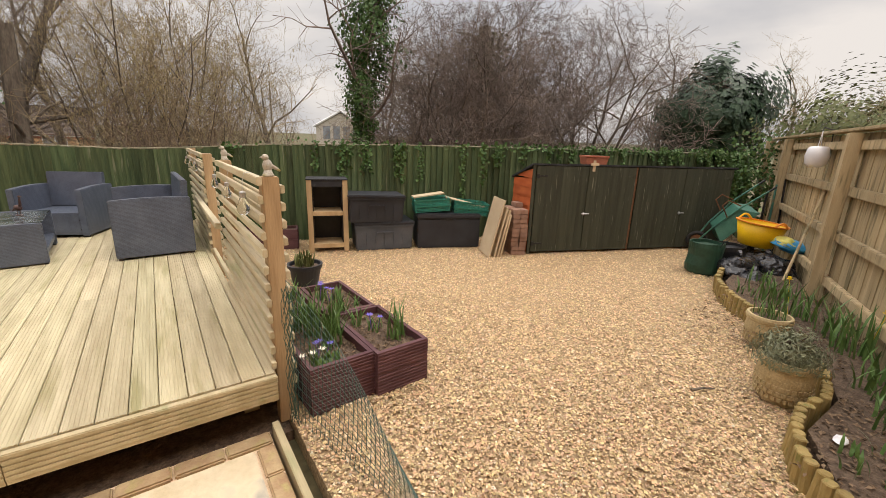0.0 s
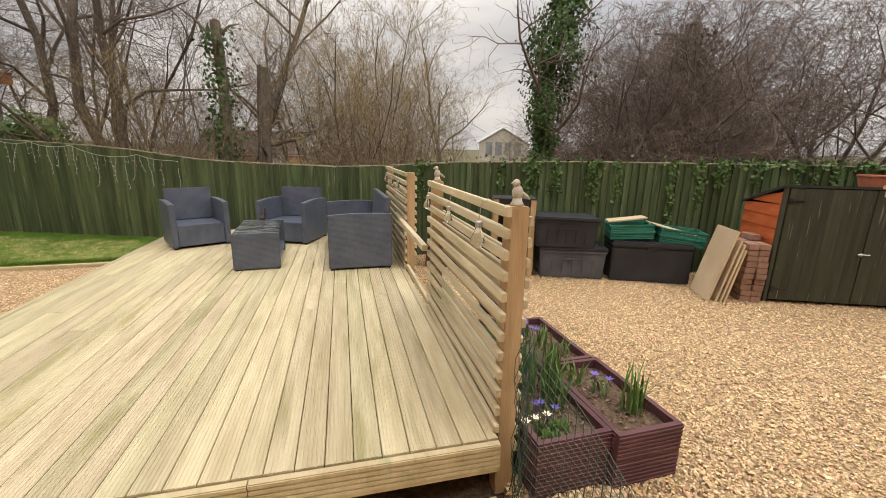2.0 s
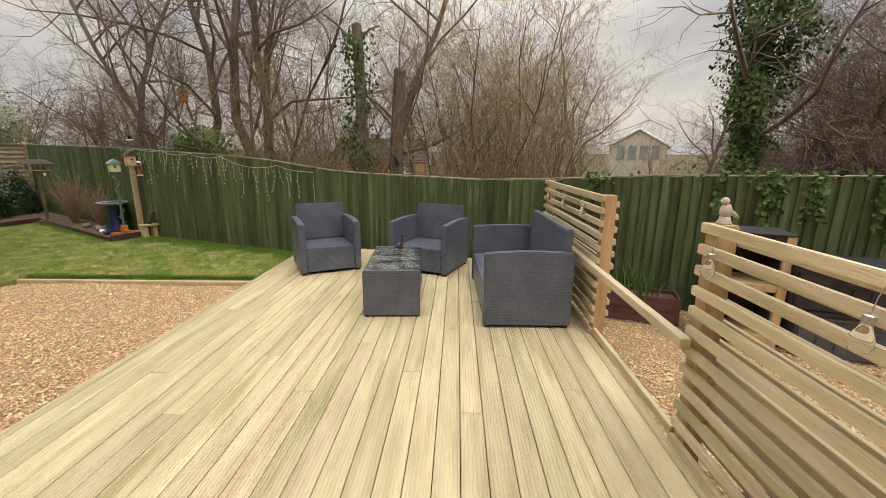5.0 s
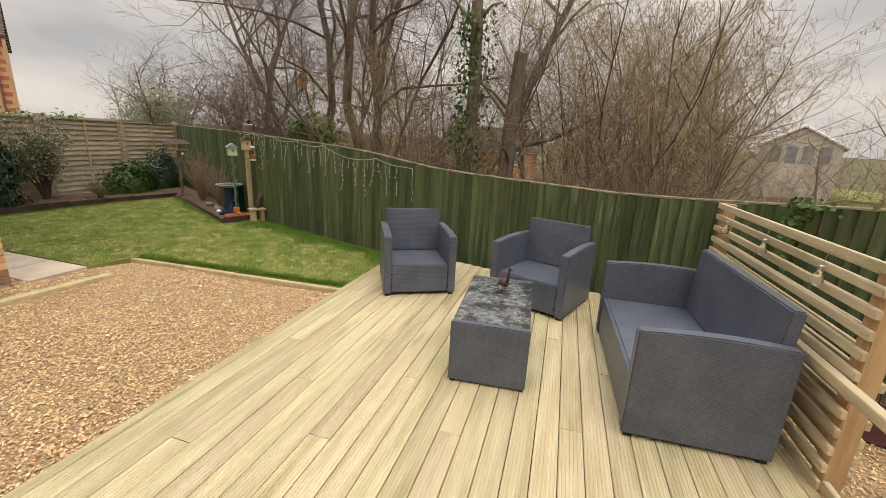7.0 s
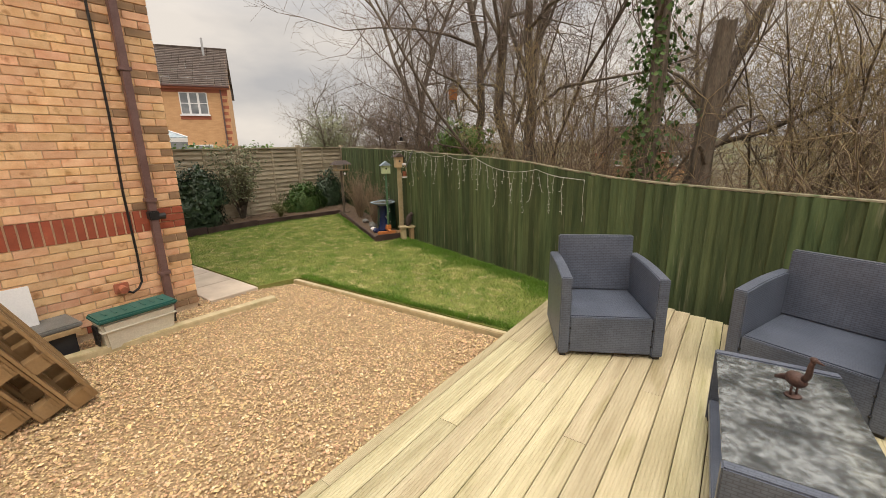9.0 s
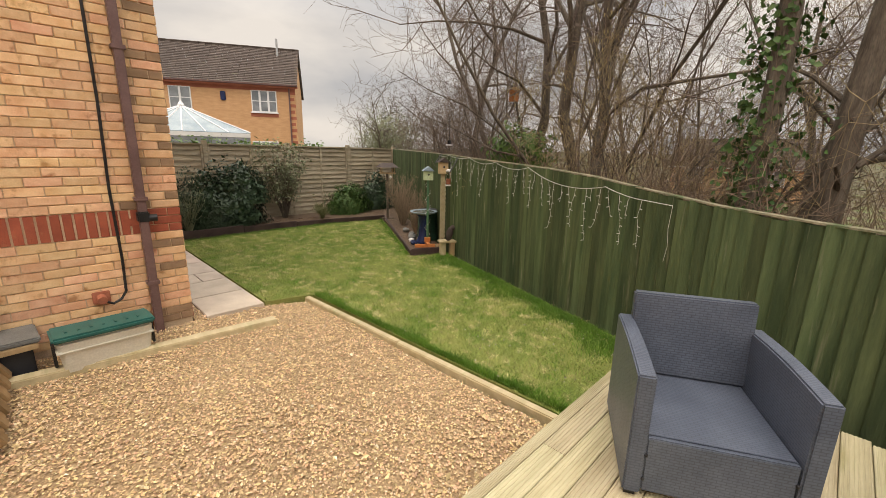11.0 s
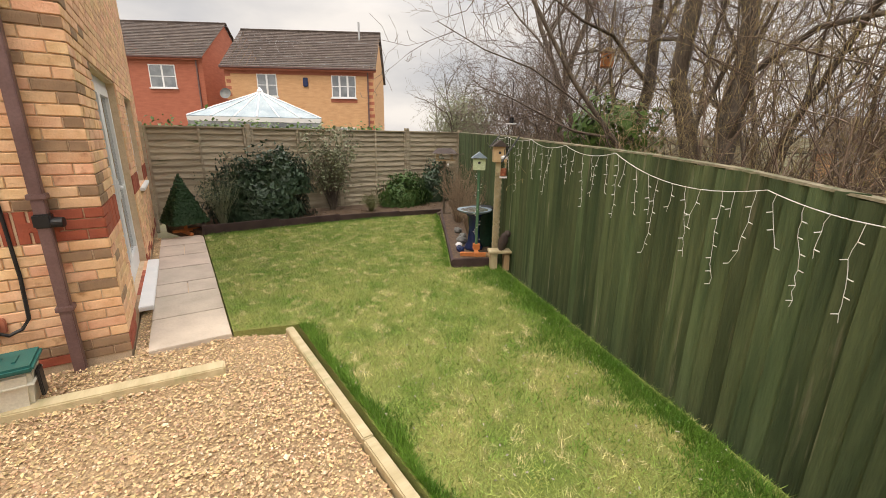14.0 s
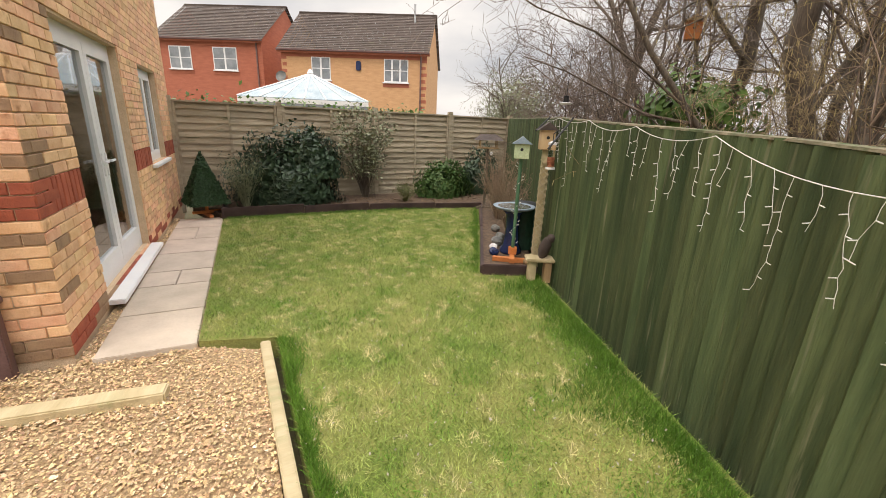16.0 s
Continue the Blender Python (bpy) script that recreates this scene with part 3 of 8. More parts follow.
GRAVEL_A = [(0.46, 1.0), (0.46, 7.0), (1.9, 6.1), (4.6, 4.95), (8.9, 3.0), (4.6, 0.6), (2.2, -0.6), (0.46, -0.6)]
GRAVEL_B = [(-6.1, 1.0), (-2.7, 1.0), (-2.7, 6.5), (-5.9, 6.42), (-6.08, 6.02), (-6.1, 5.4)]
sheet("ground_gravel", GRAVEL_A, -0.20, -0.012, "gravel_bed", "golden gravel bed of the yard", "gravel")
sheet("ground_gravel_side", GRAVEL_B, -0.20, -0.012, "gravel_bed", "golden gravel bed beside the deck", "gravel")
sheet("ground_under_deck", [(-2.69, 1.99), (0.455, 1.99), (0.455, 6.62), (-0.3, 6.95), (-2.69, 7.88)], -0.20, -0.06, "soil", "dark soil under the deck", "soil")
LAWN = [(-10.0, 6.03), (-6.08, 6.03), (-5.95, 6.52), (-2.7, 6.62), (-2.7, 7.9), (-6.42, 9.15), (-10.0, 10.4)]
sheet("lawn_ground", LAWN, -0.20, 0.035, "lawn", "patchy green lawn soil", "lawn")


def scatter_in(poly, count, seed):
    rng = np.random.default_rng(seed)
    p = np.array(poly)
    lo, hi = p.min(0), p.max(0)
    out = []
    need = count
    while need > 0:
        q = rng.uniform(lo, hi, (need * 2, 2))
        inside = np.zeros(len(q), bool)
        j = len(p) - 1
        for i in range(len(p)):
            c = ((p[i, 1] > q[:, 1]) != (p[j, 1] > q[:, 1])) & (q[:, 0] < (p[j, 0] - p[i, 0]) * (q[:, 1] - p[i, 1]) / (p[j, 1] - p[i, 1] + 1e-12) + p[i, 0])
            inside ^= c
            j = i
        q = q[inside][:need]
        out.append(q)
        need -= len(q)
    return np.concatenate(out)


def pebbles(name, poly, count, seed, size=0.0070, z=0.0, fade=None):
    """Loose gravel stones, each a rough octahedron, thinning out away from a middle where fade is given."""
    rng = np.random.default_rng(seed)
    c = scatter_in(poly, count, seed)
    if fade:
        (fx, fy), reach = fade
        c = c[rng.random(len(c)) < np.clip(1.5 - np.hypot(c[:, 0] - fx, c[:, 1] - fy) / reach, 0, 1)]
    k = len(c)
    base = np.array([[1, 0, 0], [0, 1, 0], [-1, 0, 0], [0, -1, 0], [0, 0, 1], [0, 0, -1]], float)
    s = size * rng.lognormal(0, 0.3, (k, 1, 1)) * np.stack([rng.uniform(0.8, 1.6, k), rng.uniform(0.6, 1.1, k), rng.uniform(0.45, 0.8, k)], 1)[:, None, :]
    v = base[None] * s * rng.uniform(0.75, 1.25, (k, 6, 1)) + rng.normal(0, size * 0.16, (k, 6, 3))
    a = rng.uniform(0, 2 * math.pi, k)
    tl = rng.normal(0, 0.35, k)
    ct, st = np.cos(tl)[:, None], np.sin(tl)[:, None]
    x, zz = v[..., 0] * ct - v[..., 2] * st, v[..., 0] * st + v[..., 2] * ct
    ca, sa = np.cos(a)[:, None], np.sin(a)[:, None]
    xx, yy = x * ca - v[..., 1] * sa, x * sa + v[..., 1] * ca
    lift = 0.008 * np.sin(c[:, 0] * 3.1 + 1) * np.sin(c[:, 1] * 2.7) + rng.uniform(-0.006, 0.006, k)
    w = np.stack([xx + c[:, :1], yy + c[:, 1:2], zz + z + lift[:, None]], -1).reshape(-1, 3)
    tri = np.array([[0, 1, 4], [1, 2, 4], [2, 3, 4], [3, 0, 4]])
    loops = (np.arange(k)[:, None, None] * 6 + tri[None]).reshape(-1, 3)
    return tagged(raw_np(name, w, loops, 3, "pebble"), "loose golden gravel stones", "gravel", kind="stuff")


def blades(name, poly, count, seed, h, w, material, z=0.035, lean=0.5, edge=None):
    """Grass blades in an outline, or thinning out away from an edge line."""
    rng = np.random.default_rng(seed)
    if edge:
        (ax, ay), (bx_, by), depth = edge
        s = rng.random(count)
        reach = depth * (0.55 + 0.45 * np.sin(s * 23) * np.sin(s * 7.3 + 1))
        o = np.abs(rng.normal(0, 1, count)) * reach
        ln = math.hypot(bx_ - ax, by - ay)
        c = np.stack([ax + (bx_ - ax) * s - (by - ay) / ln * o, ay + (by - ay) * s + (bx_ - ax) / ln * o], 1)
    else:
        c = scatter_in(poly, count, seed)
    k = len(c)
    a = rng.uniform(0, 2 * math.pi, k)
    hh = h * rng.uniform(0.5, 1.3, k)
    ww = w * rng.uniform(0.6, 1.3, k)
    l = rng.normal(0, lean, (k, 2)) * hh[:, None]
    zc = np.full(k, z)
    b0 = np.stack([c[:, 0] - np.cos(a) * ww, c[:, 1] - np.sin(a) * ww, zc], 1)
    b1 = np.stack([c[:, 0] + np.cos(a) * ww, c[:, 1] + np.sin(a) * ww, zc], 1)
    tp = np.stack([c[:, 0] + l[:, 0], c[:, 1] + l[:, 1], zc + hh], 1)
    v = np.stack([b0, b1, tp], 1).reshape(-1, 3)
    return tagged(raw_np(name, v, np.arange(k * 3).reshape(-1, 3), 3, material), "short lawn grass blades", "grass", kind="stuff")


# ---- the deck ----
def deck():
    deck_ob = thing("deck", pose(0, 0, 0), "pale weathered grooved timber deck raised above the gravel", "deck", kind="structure")
    rng = random.Random(4)
    pitch, w = 0.1142, 0.1102
    x = 0.3477
    k = 0
    while x > DECK_X0 - 0.1:
        y_end = 6.85 - 0.27 * (x + 0.24)
        narrow = 0.43 if k == 0 else 0.53 if x < DECK_X0 else 1.0
        cut = DECK_Y0 + (1.15 + 2.6 * ((k * 0.382) % 1)) + 0.4
        for a, b in ((DECK_Y0, cut - 0.002), (cut + 0.002, y_end)):
            prof = [(0, 0), (0, 0.026), (0.004, 0.03)]
            g = 6
            for i in range(g):
                c = w * (i + 0.75) / (g + 0.5)
                prof += [(c - 0.004, 0.03), (c - 0.002, 0.0275), (c + 0.002, 0.0275), (c + 0.004, 0.03)]
            prof += [(w - 0.004, 0.03), (w, 0.026), (w, 0)]
            bm = bmesh.new()
            r0 = [bm.verts.new((px, a, pz)) for px, pz in prof]
            r1 = [bm.verts.new((px, b, pz)) for px, pz in prof]
            for i in range(len(prof) - 1):
                bm.faces.new((r0[i], r0[i + 1], r1[i + 1], r1[i]))
            bm.faces.new(list(reversed(r0)))
            bm.faces.new(r1)
            bmesh.ops.recalc_face_normals(bm, faces=bm.faces)
            ob = part("plank", bm, "deck", deck_ob)
            ob.scale.x = narrow
            ob.location = (x if x > DECK_X0 else x + 0.0525, 0, DECK_Z - 0.03 + rng.uniform(-0.0012, 0.0012))
        x -= pitch
        k += 1
    def fascia(m, length):
        bm = box(0, length, -0.028, 0, -0.14, -0.002)
        for i in range(5):
            bx(bm, 0, length, -0.033, -0.0285, -0.022 - 0.024 * i, -0.006 - 0.024 * i)
        ob = part("fascia_board", bm, "timber", deck_ob)
        ob.matrix_basis = m
    fascia(pose(DECK_X0 - 0.02, DECK_Y0 - 0.004, DECK_Z - 0.008), 2.06)
    fascia(pose(DECK_X0 + 2.044, DECK_Y0 - 0.004, DECK_Z - 0.008), 1.01)
    fascia(pose(DECK_X0 + 0.012, 7.47, DECK_Z - 0.032, 0, 0, -90), 5.44)
    fascia(pose(DECK_X1 - 0.072, DECK_Y0, DECK_Z - 0.032, 0, 0, 90), 4.55)
    for y in (2.3, 3.6, 4.9, 6.2):
        part("joist", box(DECK_X0 + 0.03, DECK_X1 - 0.03, y - 0.022, y + 0.022, DECK_Z - 0.17, DECK_Z - 0.031), "timber", deck_ob)
    for x in (-2.5, -1.1, 0.3):
        for y in (2.25, 4.2, 6.2):
            part("deck_leg", box(x - 0.04, x + 0.04, y + 0.03, y + 0.11, -0.08, DECK_Z - 0.032), "timber", deck_ob)
    return deck_ob


deck()


# ---- slatted screens ----
def screen(y0, y1, label):
    ob = thing("slatted_screen", pose(0.452, 0, 0), label, "screen", "slatted screens along the deck")
    for y in (y0, y1):
        part("post", box(-0.040, 0.040, y - 0.040, y + 0.040, -0.05, 1.31, bev=0.004), "post", ob, "orange-brown square post")
    for k in range(13):
        z = 1.272 - 0.0885 * k
        part("slat", box(-0.066, -0.042, y0 - 0.056, y1 + 0.035, z, z + 0.040, bev=0.003), "slat", ob)
        part("slat", box(0.042, 0.066, y0 - 0.030, y1 + 0.035, z - 0.0445, z - 0.0045, bev=0.003), "slat", ob)
    return ob


screen(2.112, 3.54, "pale horizontal slatted screen between orange posts")
screen(4.76, 6.52, "pale horizontal slatted screen at the deck's far side")
rail_ob = thing("handrail", pose(0.355, 0, 0), "pale timber handrail joining the two screens", "handrail")
part("rail", box(-0.022, 0.022, 3.50, 5.25, 0.79, 0.835, bev=0.003), "slat", rail_ob)
part("bottom_rail", box(0.05, 0.078, 3.60, 4.71, DECK_Z + 0.002, DECK_Z + 0.05, bev=0.003), "slat", rail_ob)


# ---- rattan furniture ----
def arm_shape(x0, x1, d, h_back, h_front):
    """An arm panel that bows up along its length, front at y=0."""
    bm = bmesh.new()
    n = 8
    lo, hi = [], []
    pr = []
    for i in range(n + 1):
        s = i / n
        pr.append((d * s, h_front + (h_back - h_front) * s + 0.014 * math.sin(math.pi * min(1, s * 1.02))))
    a = [bm.verts.new((x0, 0, 0.02))] + [bm.verts.new((x0, y, z)) for y, z in pr] + [bm.verts.new((x0, d, 0.02))]
    b = [bm.verts.new((x1, 0, 0.02))] + [bm.verts.new((x1, y, z)) for y, z in pr] + [bm.verts.new((x1, d, 0.02))]
    bm.faces.new(a)
    bm.faces.new(list(reversed(b)))
    for i in range(len(a)):
        j = (i + 1) % len(a)
        bm.faces.new((a[j], a[i], b[i], b[j]))
    bmesh.ops.recalc_face_normals(bm, faces=bm.faces)
    bmesh.ops.bevel(bm, geom=list(bm.edges), offset=0.007, segments=2, affect='EDGES', clamp_overlap=True)
    return bm


def rattan_seat(name, m, w, d, label, cat, group="", arm=0.548, seat=0.28, back=0.70):
    """Local x across the front, y to the back, front at y=0."""
    ob = thing(name, m, label, cat, group)
    t = 0.068
    for x0 in (0, w - t):
        part("armrest", arm_shape(x0, x0 + t, d - 0.03, arm + 0.008, arm), "rattan", ob)
    part("seat", box(t + 0.003, w - t - 0.003, 0.03, d - 0.09, seat - 0.025, seat, bev=0.006), "rattan", ob)
    part("front_panel", box(t + 0.003, w - t - 0.003, 0.012, 0.03, 0.03, seat - 0.003, bev=0.004), "rattan", ob)
    bk = part("backrest", box(0.058, w - 0.058, d - 0.120, d - 0.060, seat + 0.002, back, bev=0.008), "rattan", ob)
    bk.matrix_basis = Matrix.Translation((0, d - 0.1, 0.32)) @ pose(0, 0, 0, -4) @ Matrix.Translation((0, -(d - 0.1), -0.32))
    part("back_panel", box(t * 0.5, w - t * 0.5, d - 0.055, d - 0.03, 0.02, 0.36, bev=0.004), "rattan", ob)
    for x in (0.012, w - 0.052):
        for y in (0.015, d - 0.085):
            part("foot", box(x, x + 0.04, y, y + 0.04, 0.0, 0.024), "black", ob)
    for x in (t + 0.004, w - t - 0.004):
        for z in (0.09, 0.2):
            bm = bmesh.new()
            bmesh.ops.create_uvsphere(bm, u_segments=8, v_segments=6, radius=0.008, matrix=Matrix.Translation((x, 0.008, z)))
            part("bolt", bm, "black", ob)
    return ob


rattan_seat("rattan_armchair", pose(-2.235, 5.970, DECK_Z, 0, 0, 28.4), 0.652, 0.67, "empty dark grey rattan-effect armchair with no cushions", "armchair", "rattan armchairs on the deck")
rattan_seat("rattan_armchair", pose(-1.350, 6.300, DECK_Z, 0, 0, -21.5), 0.70, 0.68, "empty dark grey rattan-effect armchair beside the glass table", "armchair", "rattan armchairs on the deck")
rattan_seat("rattan_sofa", pose(-0.434, 6.01, DECK_Z, 0, 0, -88.0), 1.245, 0.685, "empty dark grey rattan-effect two-seat sofa facing the table", "sofa", arm=0.572, seat=0.30, back=0.745)


def coffee_table(m):
    ob = thing("coffee_table", m, "dark grey rattan coffee table with a wet glass top", "coffee table")
    w, d, h = 0.45, 0.885, 0.382
    part("end_panel", box(0, w, 0, 0.045, 0.012, h, bev=0.006), "rattan", ob)
    part("end_panel", box(0, w, d - 0.045, d, 0.012, h, bev=0.006), "rattan", ob)
    part("shelf", box(0.004, w - 0.004, 0.048, d - 0.048, 0.08, 0.13, bev=0.005), "rattan", ob)
    # The top's blotchy reflections come from its material colour.
    top = part("glass_top", box(0.004, w - 0.004, 0.047, d - 0.047, h - 0.012, h - 0.004, bev=0.002), "painted_glint_glass", ob, "rain-wet glass top with reflections painted into its colour")
    top.visible_shadow = False
    for x in (0.01, w - 0.04):
        for y in (0.01, d - 0.04):
            part("foot", box(x, x + 0.03, y, y + 0.03, 0, 0.014), "black", ob)
    return ob


coffee_table(pose(-1.330, 4.915, DECK_Z, 0, 0, 4.0))


# ---- house ----
def house():
    """The brick house: two garden faces with real bricks low down, plain walls closing the place behind."""
    side = [(-11.4, -10.45, 0, 5.0), (-10.45, -9.38, 0, 0.90), (-10.45, -9.38, 2.05, 5.0), (-9.38, -8.55, 0, 5.0), (-8.55, -6.92, 0, 0.10), (-8.55, -6.92, 2.12, 5.0), (-6.92, -6.152, 0, 5.0)]
    east = part("wall_east", box(WALL_X - 0.22, WALL_X - 0.012, -1.6, WALL_Y - 0.012, -0.2, 5.0), "mortar")
    tagged(east, "buff brick house wall with a red soldier course", "wall", kind="structure")
    bm = bmesh.new()
    for x0, x1, z0, z1 in side:
        bx(bm, x0, min(x1, WALL_X - 0.221), WALL_Y - 0.22, WALL_Y - 0.012, z0 - (0.2 if z0 == 0 else 0), z1)
    north = tagged(part("wall_north", bm, "mortar"), "buff brick house wall with white patio doors", "wall", kind="structure")
    back = part("wall_back", box(WALL_X, 9.0, -1.85, -1.6, -0.2, 5.0), "far_brick")
    tagged(back, "plain buff brick wall of the house behind the patio", "wall", kind="structure")
    west = part("wall_west", box(-11.4, -11.2, -1.6, WALL_Y - 0.225, -0.2, 5.0), "far_brick")
    tagged(west, "plain buff brick end wall of the house", "wall", kind="structure")
    roof = bmesh.new()
    vs = [roof.verts.new(p) for p in ((-11.8, -2.2, 4.95), (-5.8, -2.2, 4.95), (-5.8, 5.75, 4.95), (-11.8, 5.75, 4.95), (-8.8, -2.2, 7.3), (-8.8, 5.75, 7.3))]
    for q in ((0, 3, 5, 4), (1, 4, 5, 2), (0, 4, 1), (3, 2, 5), (0, 1, 2, 3)):
        roof.faces.new([vs[i] for i in q])
    tagged(part("roof", roof, "roof_tile"), "brown tiled pitched roof of the house", "roof", kind="structure")

    c, gap, ln = 0.0725, 0.008, 0.2185
    z0 = 0.035
    brick_mesh = {}

    def brick_data(length, height, material):
        key = (round(length, 3), round(height, 3), material)
        if key not in brick_mesh:
            b = box(-length / 2, length / 2, -0.03, 0.0, -height / 2, height / 2)
            bmesh.ops.bevel(b, geom=[e for e in b.edges if e.verts[0].co.y > -0.001 and e.verts[1].co.y > -0.001], offset=0.004, segments=1, affect='EDGES')
            me = bpy.data.meshes.new("brick")
            b.to_mesh(me)
            b.free()
            me.materials.append(M[material])
            brick_mesh[key] = me
        return brick_mesh[key]

    rng = random.Random(7)
    joined, joined_red = bmesh.new(), bmesh.new()
    counts = {"e": 0, "n": 0}

    def lay(face, s, z, length, height, material):
        """s: distance from the corner along the wall to the brick's middle."""
        depth = rng.uniform(-0.0015, 0.0015)
        if face == "e":
            m = pose(WALL_X + depth, WALL_Y - s, z, 0, 0, -90)
        else:
            m = pose(WALL_X - s, WALL_Y + depth, z)
        counts[face] += 1
        if counts[face] > 300:
            h2 = height / 2
            bx(joined_red if material == "brick_red" else joined, -length / 2, length / 2, -0.03, 0.0, -h2, h2, m)
            return
        ob = new("brick", brick_data(length, height, material))
        ob.matrix_world = m
        ob.parent = east if face == "e" else north

    def clear(face, s0, s1, z):
        if face == "e":
            return [(s0, s1)]
        out = [(s0, s1)]
        for o0, o1, a, b in ((0.775, 2.415, 0.10, 2.12), (3.235, 4.315, 0.90, 2.05)):
            if a - 0.02 < z < b + 0.02:
                nxt = []
                for p, q in out:
                    if q <= o0 or p >= o1:
                        nxt.append((p, q))
                    else:
                        if p < o0:
                            nxt.append((p, o0))
                        if q > o1:
                            nxt.append((o1, q))
                out = nxt
        return [(p, q) for p, q in out if q - p > 0.03]

    jobs = []
    for face, extent in (("e", 6.9), ("n", 5.2)):
        for k in range(68):
            z = z0 + c * (k + 0.5)
            band = 12 <= k < 15
            s = 0.0
            first = (ln / 2 - gap / 2) if (k % 2 == (0 if face == "e" else 1)) else ln
            idx = 0
            while s < extent:
                length = first if idx == 0 else ln
                if band and s > (0.22 if face == "e" else 0.16):
                    break
                e = min(s + length, extent)
                mt = "brick"
                if band:
                    mt = "brick_red"
                elif k < 2:
                    mt = "brick_brown" if rng.random() < 0.5 else "brick_red"
                elif s < 0.3 and k % 5 in (0, 2) and rng.random() < 0.55 and k > 3:
                    mt = "brick_brown"
                elif rng.random() < 0.025:
                    mt = "brick_brown"
                for p, q in clear(face, s, e, z):
                    jobs.append((k if face == "e" else 0, face, (p + q) / 2, z, q - p - gap, c - gap, mt))
                s += length
                idx += 1
        s = 0.235 if face == "e" else 0.18
        zb = z0 + 13.5 * c
        while s < extent:
            for p, q in clear(face, s, s + c, zb):
                if q - p > 0.04:
                    jobs.append((0, face, (p + q) / 2, zb, q - p - 0.015, 3 * c - gap, "brick_red"))
            s += c
    jobs.sort(key=lambda j: (j[1], j[2]))
    for _, face, s, z, length, height, mt in jobs:
        lay(face, s, z, length, height, mt)
    for b, mt in ((joined, "brick_joined"), (joined_red, "brick_red_joined")):
        ob = part("brickwork", b, mt, north)
        ob["kind"] = "stuff"
    return east, north


house()


def window(name, w, h, cols, m, label, sill=True, muntin=False, door=False):
    """A white framed window, local x across, z up, outer face towards -y; origin at the lower left of the opening."""
    ob = thing(name, m, label, "door" if door else "window", kind="structure")
    f = 0.07
    bm = bmesh.new()
    bx(bm, 0, w, 0.02, 0.08, 0, f); bx(bm, 0, w, 0.02, 0.08, h - f, h)
    bx(bm, 0, f, 0.02, 0.08, f, h - f); bx(bm, w - f, w, 0.02, 0.08, f, h - f)
    part("window_frame", bm, "white", ob)
    if sill:
        part("window_sill", box(-0.04, w + 0.04, -0.17 if door else -0.11, 0.03, -0.045, -0.002, bev=0.006), "white", ob)
    cw = (w - 2 * f) / cols
    for i in range(cols):
        x0 = f + i * cw
        b = bmesh.new()
        s = 0.05 if not door else 0.085
        lo = s if not door else 0.16
        bx(b, x0 + 0.003, x0 + cw - 0.003, 0.008, 0.062, f, f + lo); bx(b, x0 + 0.003, x0 + cw - 0.003, 0.008, 0.062, h - f - s, h - f)
        bx(b, x0 + 0.003, x0 + s, 0.008, 0.062, f + lo, h - f - s); bx(b, x0 + cw - s, x0 + cw - 0.003, 0.008, 0.062, f + lo, h - f - s)
        if muntin:
            bx(b, x0 + s, x0 + cw - s, 0.016, 0.05, h * 0.5 - 0.012, h * 0.5 + 0.012)
        sash = part("sash", b, "white", ob)
        g = part("pane", box(x0 + s - 0.005, x0 + cw - s + 0.005, 0.034, 0.040, f + lo - 0.005, h - f - s + 0.005), "glass", sash)
        g.visible_shadow = False
    if door:
        for x in (w / 2 - 0.045, w / 2 + 0.045):
            hb = bmesh.new()
            bx(hb, x - 0.016, x + 0.016, -0.004, 0.01, 0.86, 1.06, bev=0.004)
            bx(hb, min(x, x + (0.11 if x > w / 2 else -0.11)), max(x, x + (0.11 if x > w / 2 else -0.11)), -0.045, -0.028, 0.98, 1.0, bev=0.004)
            bx(hb, x - 0.01, x + 0.01, -0.04, 0.0, 0.98, 1.0)
            part("door_handle", hb, "white", ob, "white lever handle")
    return ob


window("door_1", 1.63, 2.02, 2, pose(-6.92, 5.30, 0.10, 0, 0, 180), "closed white glazed patio double doors", door=True)
window("window_1", 1.07, 1.15, 2, pose(-9.38, 5.30, 0.90, 0, 0, 180), "closed white framed house window")
room = tagged(part("room_wall", box(-10.9, -6.5, 3.0, 3.1, 0.0, 2.4), "curtain"), "pale wall inside the room behind the doors", "wall", kind="structure")
tagged(part("room_floor", box(-10.9, -6.5, 3.1, 5.13, 0.0, 0.09), "wood"), "floor inside the room behind the doors", "floor", kind="structure")
tagged(part("room_ceiling", box(-10.9, -6.5, 3.1, 5.13, 2.4, 2.5), "white"), "ceiling of the room behind the doors", "ceiling", kind="structure")


# ---- edging timbers, path, patio ----
def timber(name, p, q, w, z0, z1, material, label, cat="edging"):
    p, q = Vector((*p, 0)), Vector((*q, 0))
    d = q - p
    ob = tagged(part(name, box(0, d.length, -w / 2, w / 2, z0, z1, bev=0.008), material), label, cat)
    ob.matrix_basis = pose(p.x, p.y, 0, 0, 0, math.degrees(math.atan2(d.y, d.x)))
    return ob


timber("edging_timber", (-5.92, 6.44), (-4.35, 6.50), 0.065, -0.06, 0.042, "timber", "pale treated timber edging between gravel and lawn")
timber("edging_timber", (-4.346, 6.50), (-2.72, 6.575), 0.065, -0.06, 0.040, "timber", "pale treated timber edging between gravel and lawn")
timber("edging_timber", (-5.555, 5.92), (-5.70, 4.1), 0.11, -0.06, 0.05, "timber", "pale treated timber edging beside the trough")
timber("edging_timber", (-5.70, 4.09), (-5.80, 2.4), 0.11, -0.06, 0.05, "timber", "pale treated timber edging along the gravel")


